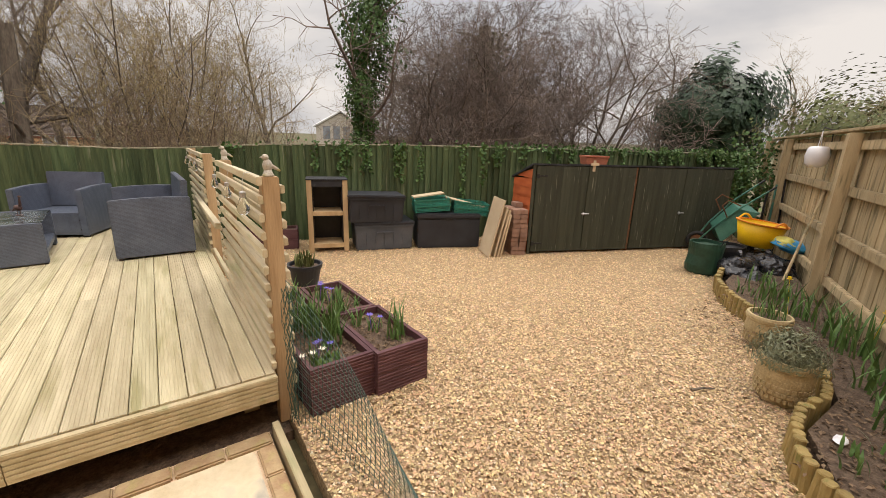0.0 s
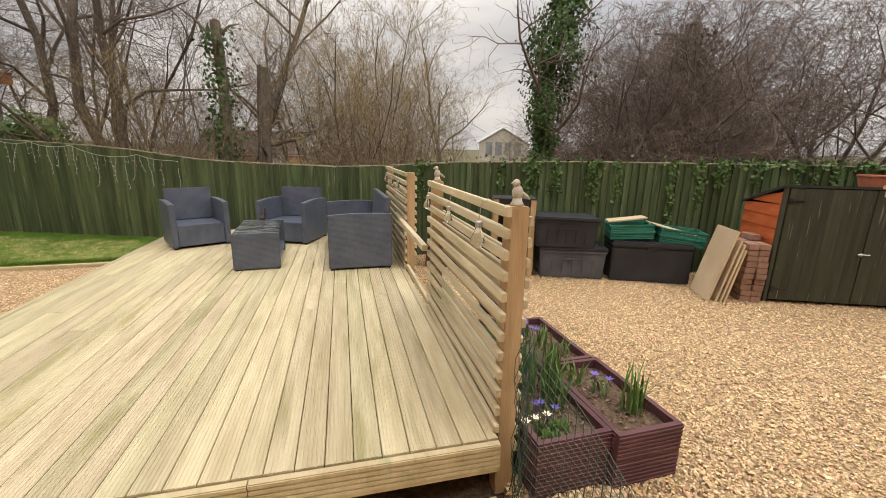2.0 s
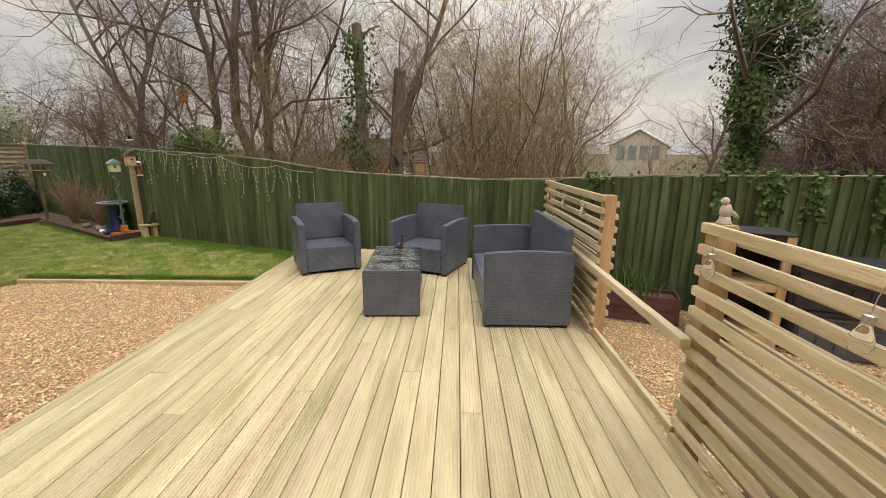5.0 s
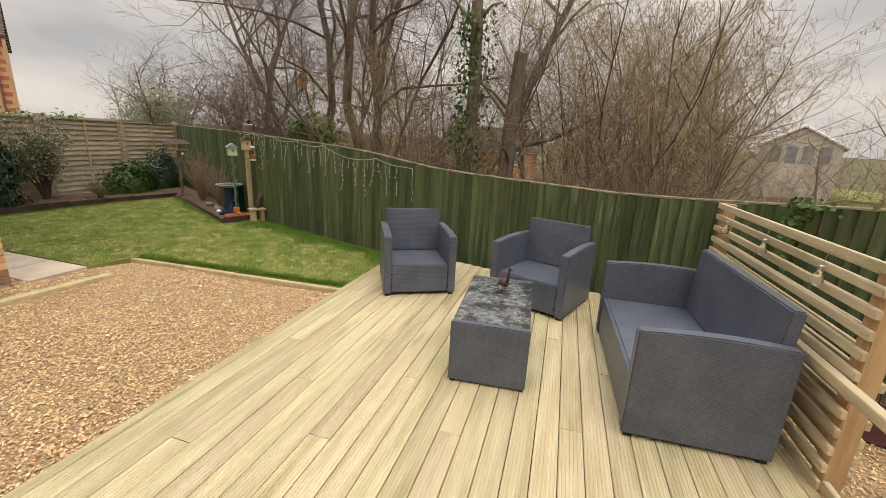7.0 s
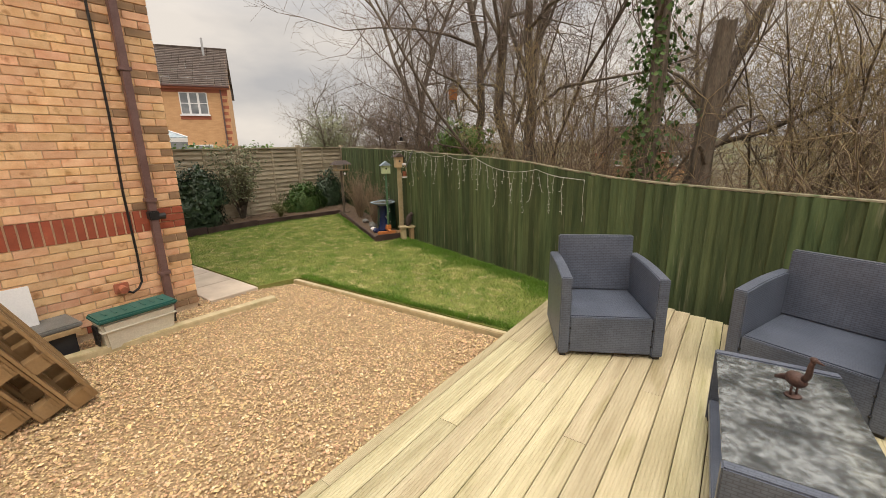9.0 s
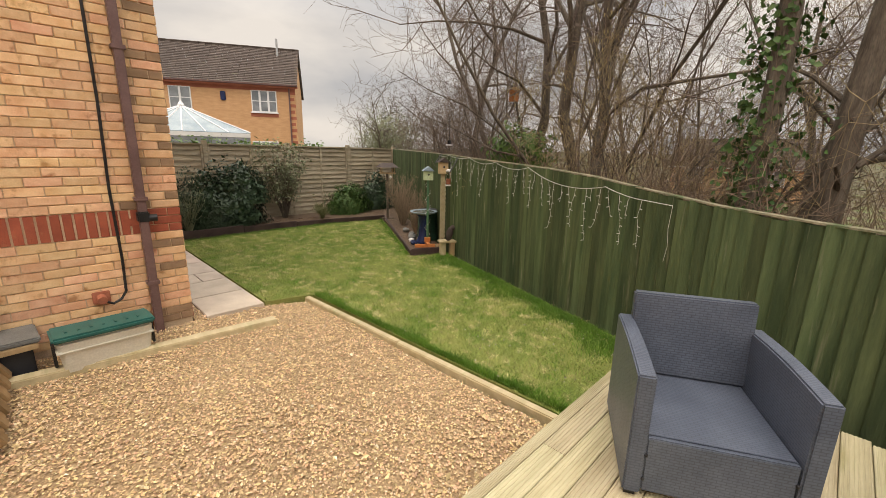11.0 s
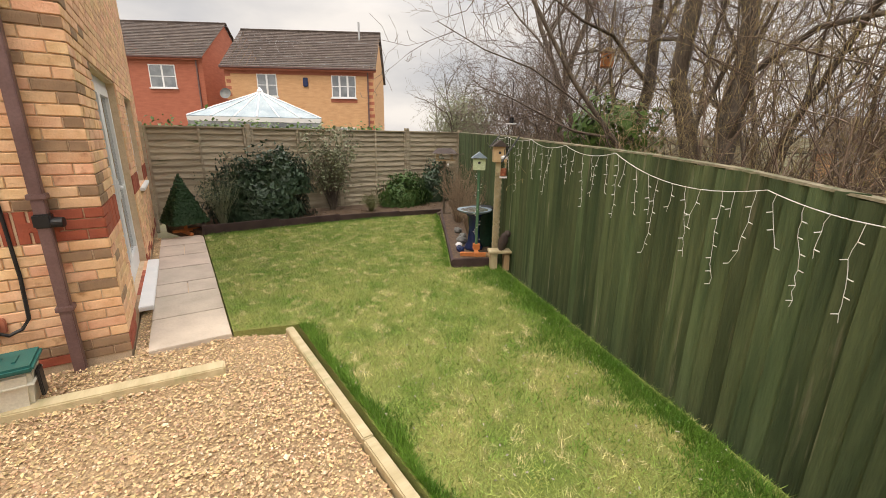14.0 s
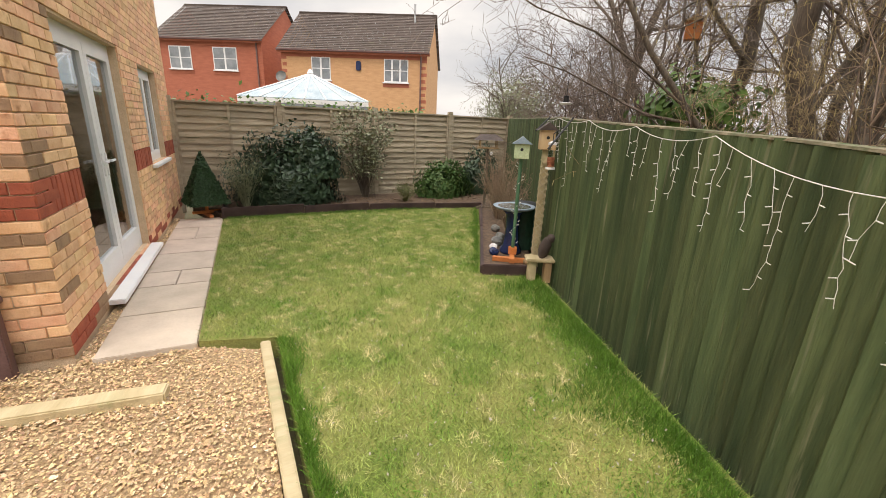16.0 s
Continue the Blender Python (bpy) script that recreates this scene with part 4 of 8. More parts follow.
def path():
    ob = thing("pavement_path", pose(0, 0, 0), "pinkish grey paving slabs along the house", "path", kind="structure")
    part("path_bed", box(-10.2, -6.08, 5.46, 6.02, -0.15, 0.004), "mortar", ob)
    x = -6.065
    for i, w in enumerate((0.62, 0.60, 0.40, 0.62, 0.60, 0.61, 0.58)):
        cuts = ((5.455, 6.015),) if i not in (2, 5) else ((5.455, 5.74), (5.748, 6.015))
        for a, b in cuts:
            s = part("slab", box(x - w + 0.008, x, a, b, -0.02, 0.03, bev=0.005), "path", ob)
            s.rotation_euler = (0, 0, 0)
        x -= w
    return ob


path()


def patio():
    ob = thing("pavement_patio", pose(0, 0, 0), "worn cream sandstone patio with a brick edge", "patio", kind="structure")
    part("patio_bed", box(-2.7, 0.33, -1.58, 1.98, -0.15, -0.008), "mortar", ob)
    rng = random.Random(3)
    for y0, y1 in ((1.22, 1.865), (0.62, 1.21), (0.02, 0.61), (-0.58, 0.01), (-1.18, -0.59)):
        x = 0.24
        while x > -2.7:
            w = rng.choice((0.6, 0.75, 0.9, 0.45))
            a = max(-2.7, x - w)
            part("slab", box(a + 0.006, x - 0.006, y0 + 0.006, y1 - 0.006, -0.03, 0.012 + rng.uniform(-0.003, 0.003), bev=0.01), "stone", ob)
            x = a
    x = 0.325
    while x > -2.7:
        part("brick", box(x - 0.205, x, 1.875, 1.965, -0.06, 0.010 + rng.uniform(-0.004, 0.003), bev=0.008), "edge_brick", ob)
        x -= 0.213
    y = 1.865
    while y > -1.2:
        part("brick", box(0.247, 0.328, y - 0.205, y, -0.06, 0.008 + rng.uniform(-0.004, 0.003), bev=0.008), "edge_brick", ob)
        y -= 0.213
    part("edging_board", box(0.345, 0.38, -0.5, 1.98, -0.1, 0.045, bev=0.004), "timber", ob, "pale timber gravel board")
    return ob


patio()


# ---- the fences ----
def green_fence():
    ob = thing("fence_green", pose(0, 0, 0), "green-stained feather-edge board fence with lichened top", "fence", kind="structure")
    rng = random.Random(5)
    meshes = []
    for i in range(6):
        b = bmesh.new()
        w = 0.106
        lean = rng.uniform(-0.004, 0.004)
        vs = []
        for z in (0.0, 0.5, 1.0):
            o = lean * z + (rng.uniform(-0.003, 0.003) if z else 0)
            vs.append([b.verts.new((o, -0.014, z)), b.verts.new((o + w, 0.012, z)), b.verts.new((o + w, 0.018, z)), b.verts.new((o, 0.022, z))])
        for lo, hi in zip(vs, vs[1:]):
            for k in range(4):
                b.faces.new((lo[k], lo[(k + 1) % 4], hi[(k + 1) % 4], hi[k]))
        b.faces.new(vs[-1]); b.faces.new(list(reversed(vs[0])))
        bmesh.ops.recalc_face_normals(b, faces=b.faces)
        me = bpy.data.meshes.new("pale")
        b.to_mesh(me); b.free()
        me.materials.append(M["pale"])
        meshes.append(me)
    for (x0, y0), (x1, y1) in zip(FENCE, FENCE[1:]):
        d = Vector((x1 - x0, y1 - y0))
        ang = math.degrees(math.atan2(d.y, d.x))
        n = max(1, round(d.length / 0.091))
        st = d.length / n
        for i in range(n):
            x, y = x0 + d.x * i / n, y0 + d.y * i / n
            top = lerp_line(FENCE_TOP, x) - 0.014 + rng.uniform(-0.011, 0.009)
            p = new("pale", rng.choice(meshes))
            p.matrix_basis = pose(x, y, -0.09, 0, 0, ang + rng.uniform(-0.8, 0.8)) @ Matrix.Diagonal((1.0, 1.0, top + 0.09, 1.0))
            p.parent = ob
        za, zb = lerp_line(FENCE_TOP, x0), lerp_line(FENCE_TOP, x1)
        steps = max(2, round(d.length / 0.6))
        cap = bmesh.new()
        pr = None
        for i in range(steps + 1):
            s = i / steps
            x, y = x0 + d.x * s, y0 + d.y * s
            z = lerp_line(FENCE_TOP, x)
            nx, ny = -d.y / d.length, d.x / d.length
            ring = [cap.verts.new((x + nx * o, y + ny * o, z + h)) for o, h in ((-0.006, -0.014), (0.030, -0.014), (0.030, 0.002), (-0.003, -0.003))]
            if pr:
                for k in range(4):
                    cap.faces.new((pr[k], pr[(k + 1) % 4], ring[(k + 1) % 4], ring[k]))
            else:
                cap.faces.new(ring)
            pr = ring
        cap.faces.new(list(reversed(pr)))
        bmesh.ops.recalc_face_normals(cap, faces=cap.faces)
        part("fence_capping", cap, "fence_cap", ob)
        for zr in (0.3, 0.95):
            rb = box(0, d.length, 0.03, 0.075, zr, zr + 0.07)
            r = part("fence_rail", rb, "bare_fence", ob)
            r.matrix_basis = pose(x0, y0, 0, 0, 0, ang)
    return ob


green_fence()

RF0, RF1, RF_TOP = Vector((8.9, 2.62, 0)), Vector((1.9, -0.70, 0)), 1.72


def right_fence():
    """The untreated fence seen from its back: posts, three rails and boards behind."""
    d = RF1 - RF0
    ob = thing("fence_right", pose(RF0.x, RF0.y, 0, 0, 0, math.degrees(math.atan2(d.y, d.x))), "brown untreated board fence with posts and rails", "fence", kind="structure")
    rng = random.Random(8)
    n = int(d.length / 0.125)
    for i in range(n):
        x = i * d.length / n
        part("board", box(x, x + d.length / n + 0.012, 0.045 + 0.006 * (i % 2), 0.06 + 0.006 * (i % 2), -0.05, RF_TOP - 0.02 + rng.uniform(-0.006, 0.006)), "bare_fence", ob)
    for z in (0.26, 0.70, 1.13, 1.55):
        part("rail", box(0, d.length, -0.01, 0.043, z, z + 0.085, bev=0.006), "bare_fence", ob)
    part("capping", box(0, d.length, -0.05, 0.09, RF_TOP, RF_TOP + 0.03, bev=0.005), "bare_fence", ob)
    for x in (-0.05, 1.38, 3.95, 6.5):
        part("post", box(x, x + 0.10, -0.11, -0.012, -0.1, RF_TOP - 0.02, bev=0.006), "bare_fence", ob)
    return ob


right_fence()

LF0, LF1, LF_TOP = Vector((-11.25, 5.36, 0)), Vector((-11.55, 12.1, 0)), 1.74


def lap_fence():
    """Horizontal waney lap panels between posts."""
    d = LF1 - LF0
    ob = thing("fence_left", pose(LF0.x, LF0.y, 0, 0, 0, math.degrees(math.atan2(d.y, d.x))), "weathered grey horizontal lap fence panels between posts", "fence", kind="structure")
    rng = random.Random(9)
    edges = (0.0, 1.66, 3.45, 5.15, 6.75)
    for a, b in zip(edges, edges[1:]):
        for k in range(15):
            z = 0.06 + k * 0.111
            bm = bmesh.new()
            n = 8
            rows = []
            for i in range(n + 1):
                x = a + 0.05 + (b - a - 0.10) * i / n
                wv = 0.006 * math.sin(x * 9 + k * 2.2) + rng.uniform(-0.003, 0.003)
                rows.append([bm.verts.new((x, -0.020, z + wv)), bm.verts.new((x, -0.008, z + wv - 0.001)), bm.verts.new((x, 0.022, z + 0.125)), bm.verts.new((x, 0.012, z + 0.127))])
            for p, q in zip(rows, rows[1:]):
                for j in range(4):
                    bm.faces.new((p[j], p[(j + 1) % 4], q[(j + 1) % 4], q[j]))
            bm.faces.new(rows[0]); bm.faces.new(list(reversed(rows[-1])))
            bmesh.ops.recalc_face_normals(bm, faces=bm.faces)
            part("slat", bm, "lap_fence", ob)
        for x in (a + 0.05, (a + b) / 2, b - 0.09):
            part("batten", box(x, x + 0.04, -0.040, -0.021, 0.03, LF_TOP - 0.03), "lap_fence", ob)
        part("capping", box(a + 0.05, b - 0.05, -0.045, 0.03, LF_TOP - 0.03, LF_TOP, bev=0.004), "lap_fence", ob)
    for x in edges:
        part("post", box(x - 0.045, x + 0.045, -0.05, 0.05, -0.1, LF_TOP + 0.06, bev=0.005), "lap_fence", ob)
    return ob


lap_fence()


# ---- the yard: planters ----
def bulb_clump(name, m, n, h, seed, label, flower="", spread=0.06, leaf="daff_leaf", wid=0.010):
    """A clump of strap leaves, with a few flowers."""
    ob = thing(name, m, label, "plant")
    rng = random.Random(seed)
    vs, fs = [], []
    for i in range(n):
        a, r = rng.uniform(0, 6.28), spread * rng.random() ** 0.5
        x, y = r * math.cos(a), r * math.sin(a)
        b = rng.uniform(0, 6.28)
        le, hh, w = rng.uniform(0.05, 0.55), h * rng.uniform(0.6, 1.15), wid * rng.uniform(0.7, 1.2)
        px, py = -math.sin(b) * w / 2, math.cos(b) * w / 2
        base = len(vs)
        for k in range(4):
            s = k / 3
            ox, oy, z = math.cos(b) * le * hh * s * s, math.sin(b) * le * hh * s * s, hh * (s - 0.25 * le * s * s)
            f = 1.0 if k < 3 else 0.15
            vs += [(x + ox - px * f, y + oy - py * f, z), (x + ox + px * f, y + oy + py * f, z)]
        for k in range(3):
            q = base + 2 * k
            fs.append((q, q + 1, q + 3, q + 2))
    raw("leaves", vs, fs, leaf, ob)
    if flower:
        for i in range(1 if flower == "daff" else rng.choice((2, 3, 4))):
            x, y, z = rng.uniform(-spread, spread), rng.uniform(-spread, spread), h * rng.uniform(0.75, 1.05)
            bm = bmesh.new()
            for k in range(6):
                a = k * math.pi / 3
                r = 0.026 if flower != "daff" else 0.032
                c = Vector((x, y, z))
                p = c + Vector((math.cos(a) * r, math.sin(a) * r, 0.008))
                q1 = c + Vector((math.cos(a - 0.45) * r * 0.6, math.sin(a - 0.45) * r * 0.6, 0.004))
                q2 = c + Vector((math.cos(a + 0.45) * r * 0.6, math.sin(a + 0.45) * r * 0.6, 0.004))
                bm.faces.new([bm.verts.new(v) for v in (c, q1, p, q2)])
            tube(bm, [(x * 0.6, y * 0.6, 0), (x, y, z)], 0.002, 4)
            if flower == "daff":
                lathe(bm, [(0.008, z), (0.014, z + 0.02), (0.017, z + 0.026)], 8, Matrix.Translation((x, y, 0)), cap=False)
            part("flower", bm, flower, ob)
    return ob


def scatter_litter(name, x0, x1, y0, y1, z, n, seed, material="mulch", size=0.03, label="scattered leaf litter on soil"):
    rng = np.random.default_rng(seed)
    p = np.stack([rng.uniform(x0, x1, n), rng.uniform(y0, y1, n), np.full(n, z) + rng.uniform(0, 0.012, n)], 1)
    ob = leaves_mesh(name, p, np.tile([0, 0, 1.0], (n, 1)), size, material, aspect=0.45, seed=seed, jitter=0.35)
    return tagged(ob, label, "litter", kind="stuff")


def planter(x0, x1, y0, y1, rot, label, h=0.29):
    cx, cy = (x0 + x1) / 2, (y0 + y1) / 2
    w, d = (x1 - x0) / 2, (y1 - y0) / 2
    ob = thing("raised_planter", pose(cx, cy, 0, 0, 0, rot), label, "planter", "plum raised planters")
    t = 0.026
    for sx0, sx1, sy0, sy1, ax in ((-w, w, -d, -d + t, "y"), (-w, w, d - t, d, "y"), (-w, -w + t, -d + t, d - t, "x"), (w - t, w, -d + t, d - t, "x")):
        for z0, z1 in ((0.0, h / 2 - 0.002), (h / 2 + 0.001, h)):
            inner, outer = (sy1, sy0) if ax == "y" and sy0 < 0 else (sy0, sy1) if ax == "y" else (sx1, sx0) if sx0 < 0 else (sx0, sx1)
            sg = 1 if outer > inner else -1
            pr = [(inner, z0), (outer, z0)]
            for k in range(6):
                zz = z0 + 0.012 + k * 0.0215
                pr += [(outer, zz), (outer + sg * 0.004, zz + 0.002), (outer + sg * 0.004, zz + 0.011), (outer, zz + 0.013)]
            pr += [(outer, z1), (inner, z1)]
            bm = bmesh.new()
            rows = [[bm.verts.new((s, q, z) if ax == "y" else (q, s, z)) for q, z in pr] for s in ((sx0, sx1) if ax == "y" else (sy0, sy1))]
            for k in range(len(pr)):
                n2 = (k + 1) % len(pr)
                bm.faces.new((rows[0][k], rows[0][n2], rows[1][n2], rows[1][k]))
            bm.faces.new(rows[0])
            bm.faces.new(list(reversed(rows[1])))
            bmesh.ops.recalc_face_normals(bm, faces=bm.faces)
            part("board", bm, "sleeper", ob)
    soil = bmesh.new()
    n = 10
    gv = [[soil.verts.new((-w + t + (2 * w - 2 * t) * i / n, -d + t + (2 * d - 2 * t) * j / n, h - 0.05 + 0.022 * noise.noise(Vector((i * 0.7 + cx * 9, j * 0.7 + cy * 5, 0))))) for j in range(n + 1)] for i in range(n + 1)]
    for i in range(n):
        for j in range(n):
            soil.faces.new((gv[i][j], gv[i + 1][j], gv[i + 1][j + 1], gv[i][j + 1]))
    part("soil", soil, "soil", ob, "dark soil with leaf litter")
    return ob


planter(0.925, 1.283, 1.935, 2.59, 2.0, "plum-stained grooved timber planter full of spring bulbs")
planter(0.885, 1.235, 2.60, 3.25, 2.0, "plum-stained grooved timber planter with a sparse top")
planter(0.535, 0.915, 1.965, 2.74, 2.5, "plum-stained grooved timber planter beside the deck screen")
planter(0.535, 0.87, 2.76, 3.30, 2.5, "plum-stained grooved timber planter behind the screen post")
scatter_litter("leaf_litter", 0.58, 1.22, 2.0, 3.2, 0.245, 1100, 31)
for i, (x, y, n, h, fl) in enumerate(((1.17, 2.14, 34, 0.26, ""), (1.10, 2.32, 14, 0.12, "blue_petal"), (0.98, 2.62, 30, 0.22, ""), (1.0, 2.45, 16, 0.16, ""), (0.62, 2.10, 10, 0.08, "white_petal"), (0.66, 2.17, 10, 0.09, "blue_petal"),
                                      (0.78, 2.25, 44, 0.27, ""), (0.72, 2.42, 40, 0.29, ""), (0.83, 2.40, 38, 0.26, ""), (0.62, 2.55, 40, 0.30, ""), (0.74, 2.65, 24, 0.22, ""), (1.05, 2.92, 18, 0.14, "blue_petal"), (0.95, 3.02, 18, 0.16, "blue_petal"), (0.68, 2.95, 26, 0.22, ""), (0.8, 3.1, 20, 0.2, ""), (1.14, 2.75, 12, 0.12, ""))):
    bulb_clump("spring_bulb", pose(x, y, 0.235, 0, 0, i * 40), n, h, 40 + i, "green strap-leaved spring bulbs in the planter" if not fl else "low spring bulbs with small flowers in the planter", fl)
bulb_clump("strawberry_plant", pose(0.68, 2.06, 0.24), 26, 0.07, 77, "low bright green leafy plant in the planter", "", 0.07, "laurel", 0.028)


def flower_pot(m, r, h, material, label, plant="", seed=1):
    ob = thing("flower_pot", m, label, "flower pot")
    part("pot", lathe(bmesh.new(), [(r * 0.68, 0), (r * 0.72, 0.01), (r * 0.92, h * 0.8), (r, h * 0.82), (r * 1.02, h), (r * 0.9, h), (r * 0.86, h * 0.84), (0.01, h * 0.82)], 28), material, ob, smooth=False)
    part("compost", lathe(bmesh.new(), [(0.001, h * 0.83), (r * 0.86, h * 0.84), (r * 0.5, h * 0.9), (0.001, h * 0.92)], 16, cap=False), "soil", ob)
    return ob


flower_pot(pose(1.17, 4.10, 0), 0.175, 0.23, "charcoal", "dark grey plastic flower pot with a small plant")
bulb_clump("pot_plant", pose(1.17, 4.10, 0.20), 60, 0.16, 91, "small reddish green plant in the grey pot", "", 0.09, "yellow_leaf", 0.02)


def trough_planter(m, l, w, h):
    ob = thing("trough_planter", m, "plum-stained trough planter against the green fence", "planter")
    for z0, z1 in ((0, h / 2 - 0.002), (h / 2 + 0.001, h)):
        part("board", box(-l / 2, l / 2, -w / 2, -w / 2 + 0.025, z0, z1, bev=0.003), "sleeper", ob)
        part("board", box(-l / 2, l / 2, w / 2 - 0.025, w / 2, z0, z1, bev=0.003), "sleeper", ob)
        part("board", box(-l / 2, -l / 2 + 0.025, -w / 2 + 0.026, w / 2 - 0.026, z0, z1, bev=0.003), "sleeper", ob)
        part("board", box(l / 2 - 0.025, l / 2, -w / 2 + 0.026, w / 2 - 0.026, z0, z1, bev=0.003), "sleeper", ob)
    part("soil", box(-l / 2 + 0.026, l / 2 - 0.026, -w / 2 + 0.026, w / 2 - 0.026, h * 0.5, h - 0.04), "soil", ob)
    return ob


trough_planter(pose(1.22, 5.82, 0, 0, 0, -18), 0.72, 0.30, 0.27)
bulb_clump("trough_plant", pose(1.2, 5.82, 0.22), 60, 0.32, 93, "straggly green plant in the trough planter", "", 0.22, "ivy", 0.012)


# ---- the yard: storage along the fence ----
YA = -24.0


def log_rack(m):
    ob = thing("wooden_rack", m, "open two-shelf wooden rack with dark back panels", "rack")
    w, d, h, t = 0.52, 0.40, 0.97, 0.065
    for x in (0, w - t):
        for y in (0, d - 0.045):
            part("upright", box(x, x + t, y, y + 0.045, 0, h, bev=0.004), "wood", ob)
    for z in (0.06, 0.50):
        part("shelf", box(t + 0.001, w - t - 0.001, 0.004, d - 0.004, z, z + 0.055, bev=0.003), "wood", ob)
    part("top", box(-0.005, w + 0.005, -0.005, d + 0.005, h + 0.001, h + 0.012), "felt", ob, "black felt top")
    part("top_fascia", box(t + 0.001, w - t - 0.001, 0.006, 0.02, h - 0.085, h - 0.001), "charcoal", ob, "black strip")
    part("back_panel", box(0.01, w - 0.01, d + 0.001, d + 0.012, 0.03, h - 0.02), "black", ob, "black back panel")
    for x in (t + 0.002, w - t - 0.014):
        part("side_panel", box(x, x + 0.012, 0.05, d - 0.05, 0.12, h - 0.09), "black", ob, "black side panel")
    return ob


log_rack(pose(1.575, 5.27, 0, 0, 0, -18))


def tote(m, w, d, h, material, label, lid_material):
    ob = thing("storage_box", m, label, "storage box", "plastic storage boxes by the fence")
    bm = bmesh.new()
    lo = [(0.03, 0.03), (w - 0.03, 0.03), (w - 0.03, d - 0.03), (0.03, d - 0.03)]
    hi = [(0.012, 0.012), (w - 0.012, 0.012), (w - 0.012, d - 0.012), (0.012, d - 0.012)]
    a = [bm.verts.new((x, y, 0)) for x, y in lo]
    b = [bm.verts.new((x, y, h - 0.035)) for x, y in hi]
    bm.faces.new(list(reversed(a))); bm.faces.new(b)
    for i in range(4):
        bm.faces.new((a[i], a[(i + 1) % 4], b[(i + 1) % 4], b[i]))
    bmesh.ops.bevel(bm, geom=list(bm.edges), offset=0.018, segments=2, affect='EDGES')
    for k in range(5):
        x = w * (0.2 + 0.15 * k)
        bx(bm, x - 0.006, x + 0.006, 0.012, 0.026, h * 0.2, h * 0.6)
    part("body", bm, material, ob)
    part("rim", box(0, w, 0, d, h - 0.075, h - 0.04, bev=0.01), material, ob)
    part("lid", box(-0.006, w + 0.006, -0.006, d + 0.006, h - 0.038, h, bev=0.012), lid_material, ob)
    part("handle", box(w * 0.36, w * 0.64, -0.012, 0.004, h * 0.62, h * 0.67, bev=0.004), material, ob)
    return ob


tote(pose(2.12, 5.03, 0, 0, 0, -16), 0.84, 0.55, 0.40, "grey_box", "mid-grey plastic storage box with a dark lid", "charcoal")
tote(pose(2.03, 5.02, 0.402, 0, 1.5, -15), 0.78, 0.50, 0.385, "charcoal", "black plastic storage box stacked on the grey one", "charcoal")


def chest(m):
    ob = thing("storage_chest", m, "long black plastic storage chest with a hinged lid", "storage chest")
    w, d, h = 0.92, 0.52, 0.50
    part("body", box(0, w, 0, d, 0, h - 0.07, bev=0.015), "charcoal", ob)
    part("lid", box(-0.008, w + 0.008, -0.012, d + 0.008, h - 0.068, h, bev=0.016), "charcoal", ob)
    part("latch", box(w / 2 - 0.06, w / 2 + 0.06, -0.02, -0.0125, h - 0.10, h - 0.05, bev=0.004), "black", ob)
    return ob


chest(pose(2.98, 4.80, 0, 0, 0, YA))


def crate(m, label):
    """A slotted crate of stacked nesting trays."""
    ob = thing("green_crate", m, label, "crate", "green stacking crates")
    w, d, h = 0.50, 0.36, 0.155
    for tier in range(2):
        z = tier * 0.085
        bm = bmesh.new()
        for x0, x1, y0, y1 in ((0, w, 0, 0.012), (0, w, d - 0.012, d), (0, 0.012, 0.0125, d - 0.0125), (w - 0.012, w, 0.0125, d - 0.0125)):
            for k in range(4):
                bx(bm, x0, x1, y0, y1, z + 0.004 + k * 0.0205, z + 0.018 + k * 0.0205)
            n = 10
            for i in range(n + 1):
                if x1 - x0 > y1 - y0:
                    x = x0 + (x1 - x0 - 0.012) * i / n
                    bx(bm, x, x + 0.012, y0 + 0.003, y1 - 0.003, z + 0.002, z + 0.082)
                else:
                    y = y0 + (y1 - y0 - 0.012) * i / n
                    bx(bm, x0 + 0.003, x1 - 0.003, y, y + 0.012, z + 0.002, z + 0.082)
        bx(bm, 0.0125, w - 0.0125, 0.0125, d - 0.0125, z + 0.002, z + 0.008)
        part("tray", bm, "crate", ob)
        bm = bmesh.new()
        bx(bm, -0.012, w + 0.012, -0.012, 0.002, z + 0.082, z + 0.096); bx(bm, -0.012, w + 0.012, d - 0.002, d + 0.012, z + 0.082, z + 0.096)
        bx(bm, -0.012, 0.002, 0.0025, d - 0.0025, z + 0.082, z + 0.096); bx(bm, w - 0.002, w + 0.012, 0.0025, d - 0.0025, z + 0.082, z + 0.096)
        part("rim", bm, "crate", ob)
    return ob


crate(pose(2.98, 4.86, 0.502, 0, -4, YA), "dark green slotted plastic crates stacked on the chest")
crate(pose(3.50, 4.64, 0.502, 0, 6, YA - 3), "dark green slotted plastic crate tilted on the chest")
for m, l in ((pose(3.0, 4.95, 0.70, 0, -8, YA + 4), 0.46), (pose(3.45, 4.78, 0.70, 0, 14, YA - 4), 0.62)):
    tagged(part("timber_offcut", box(0, l, 0, 0.20, 0, 0.02, bev=0.003), "ply"), "pale timber offcut lying on the green crates", "timber").matrix_basis = m

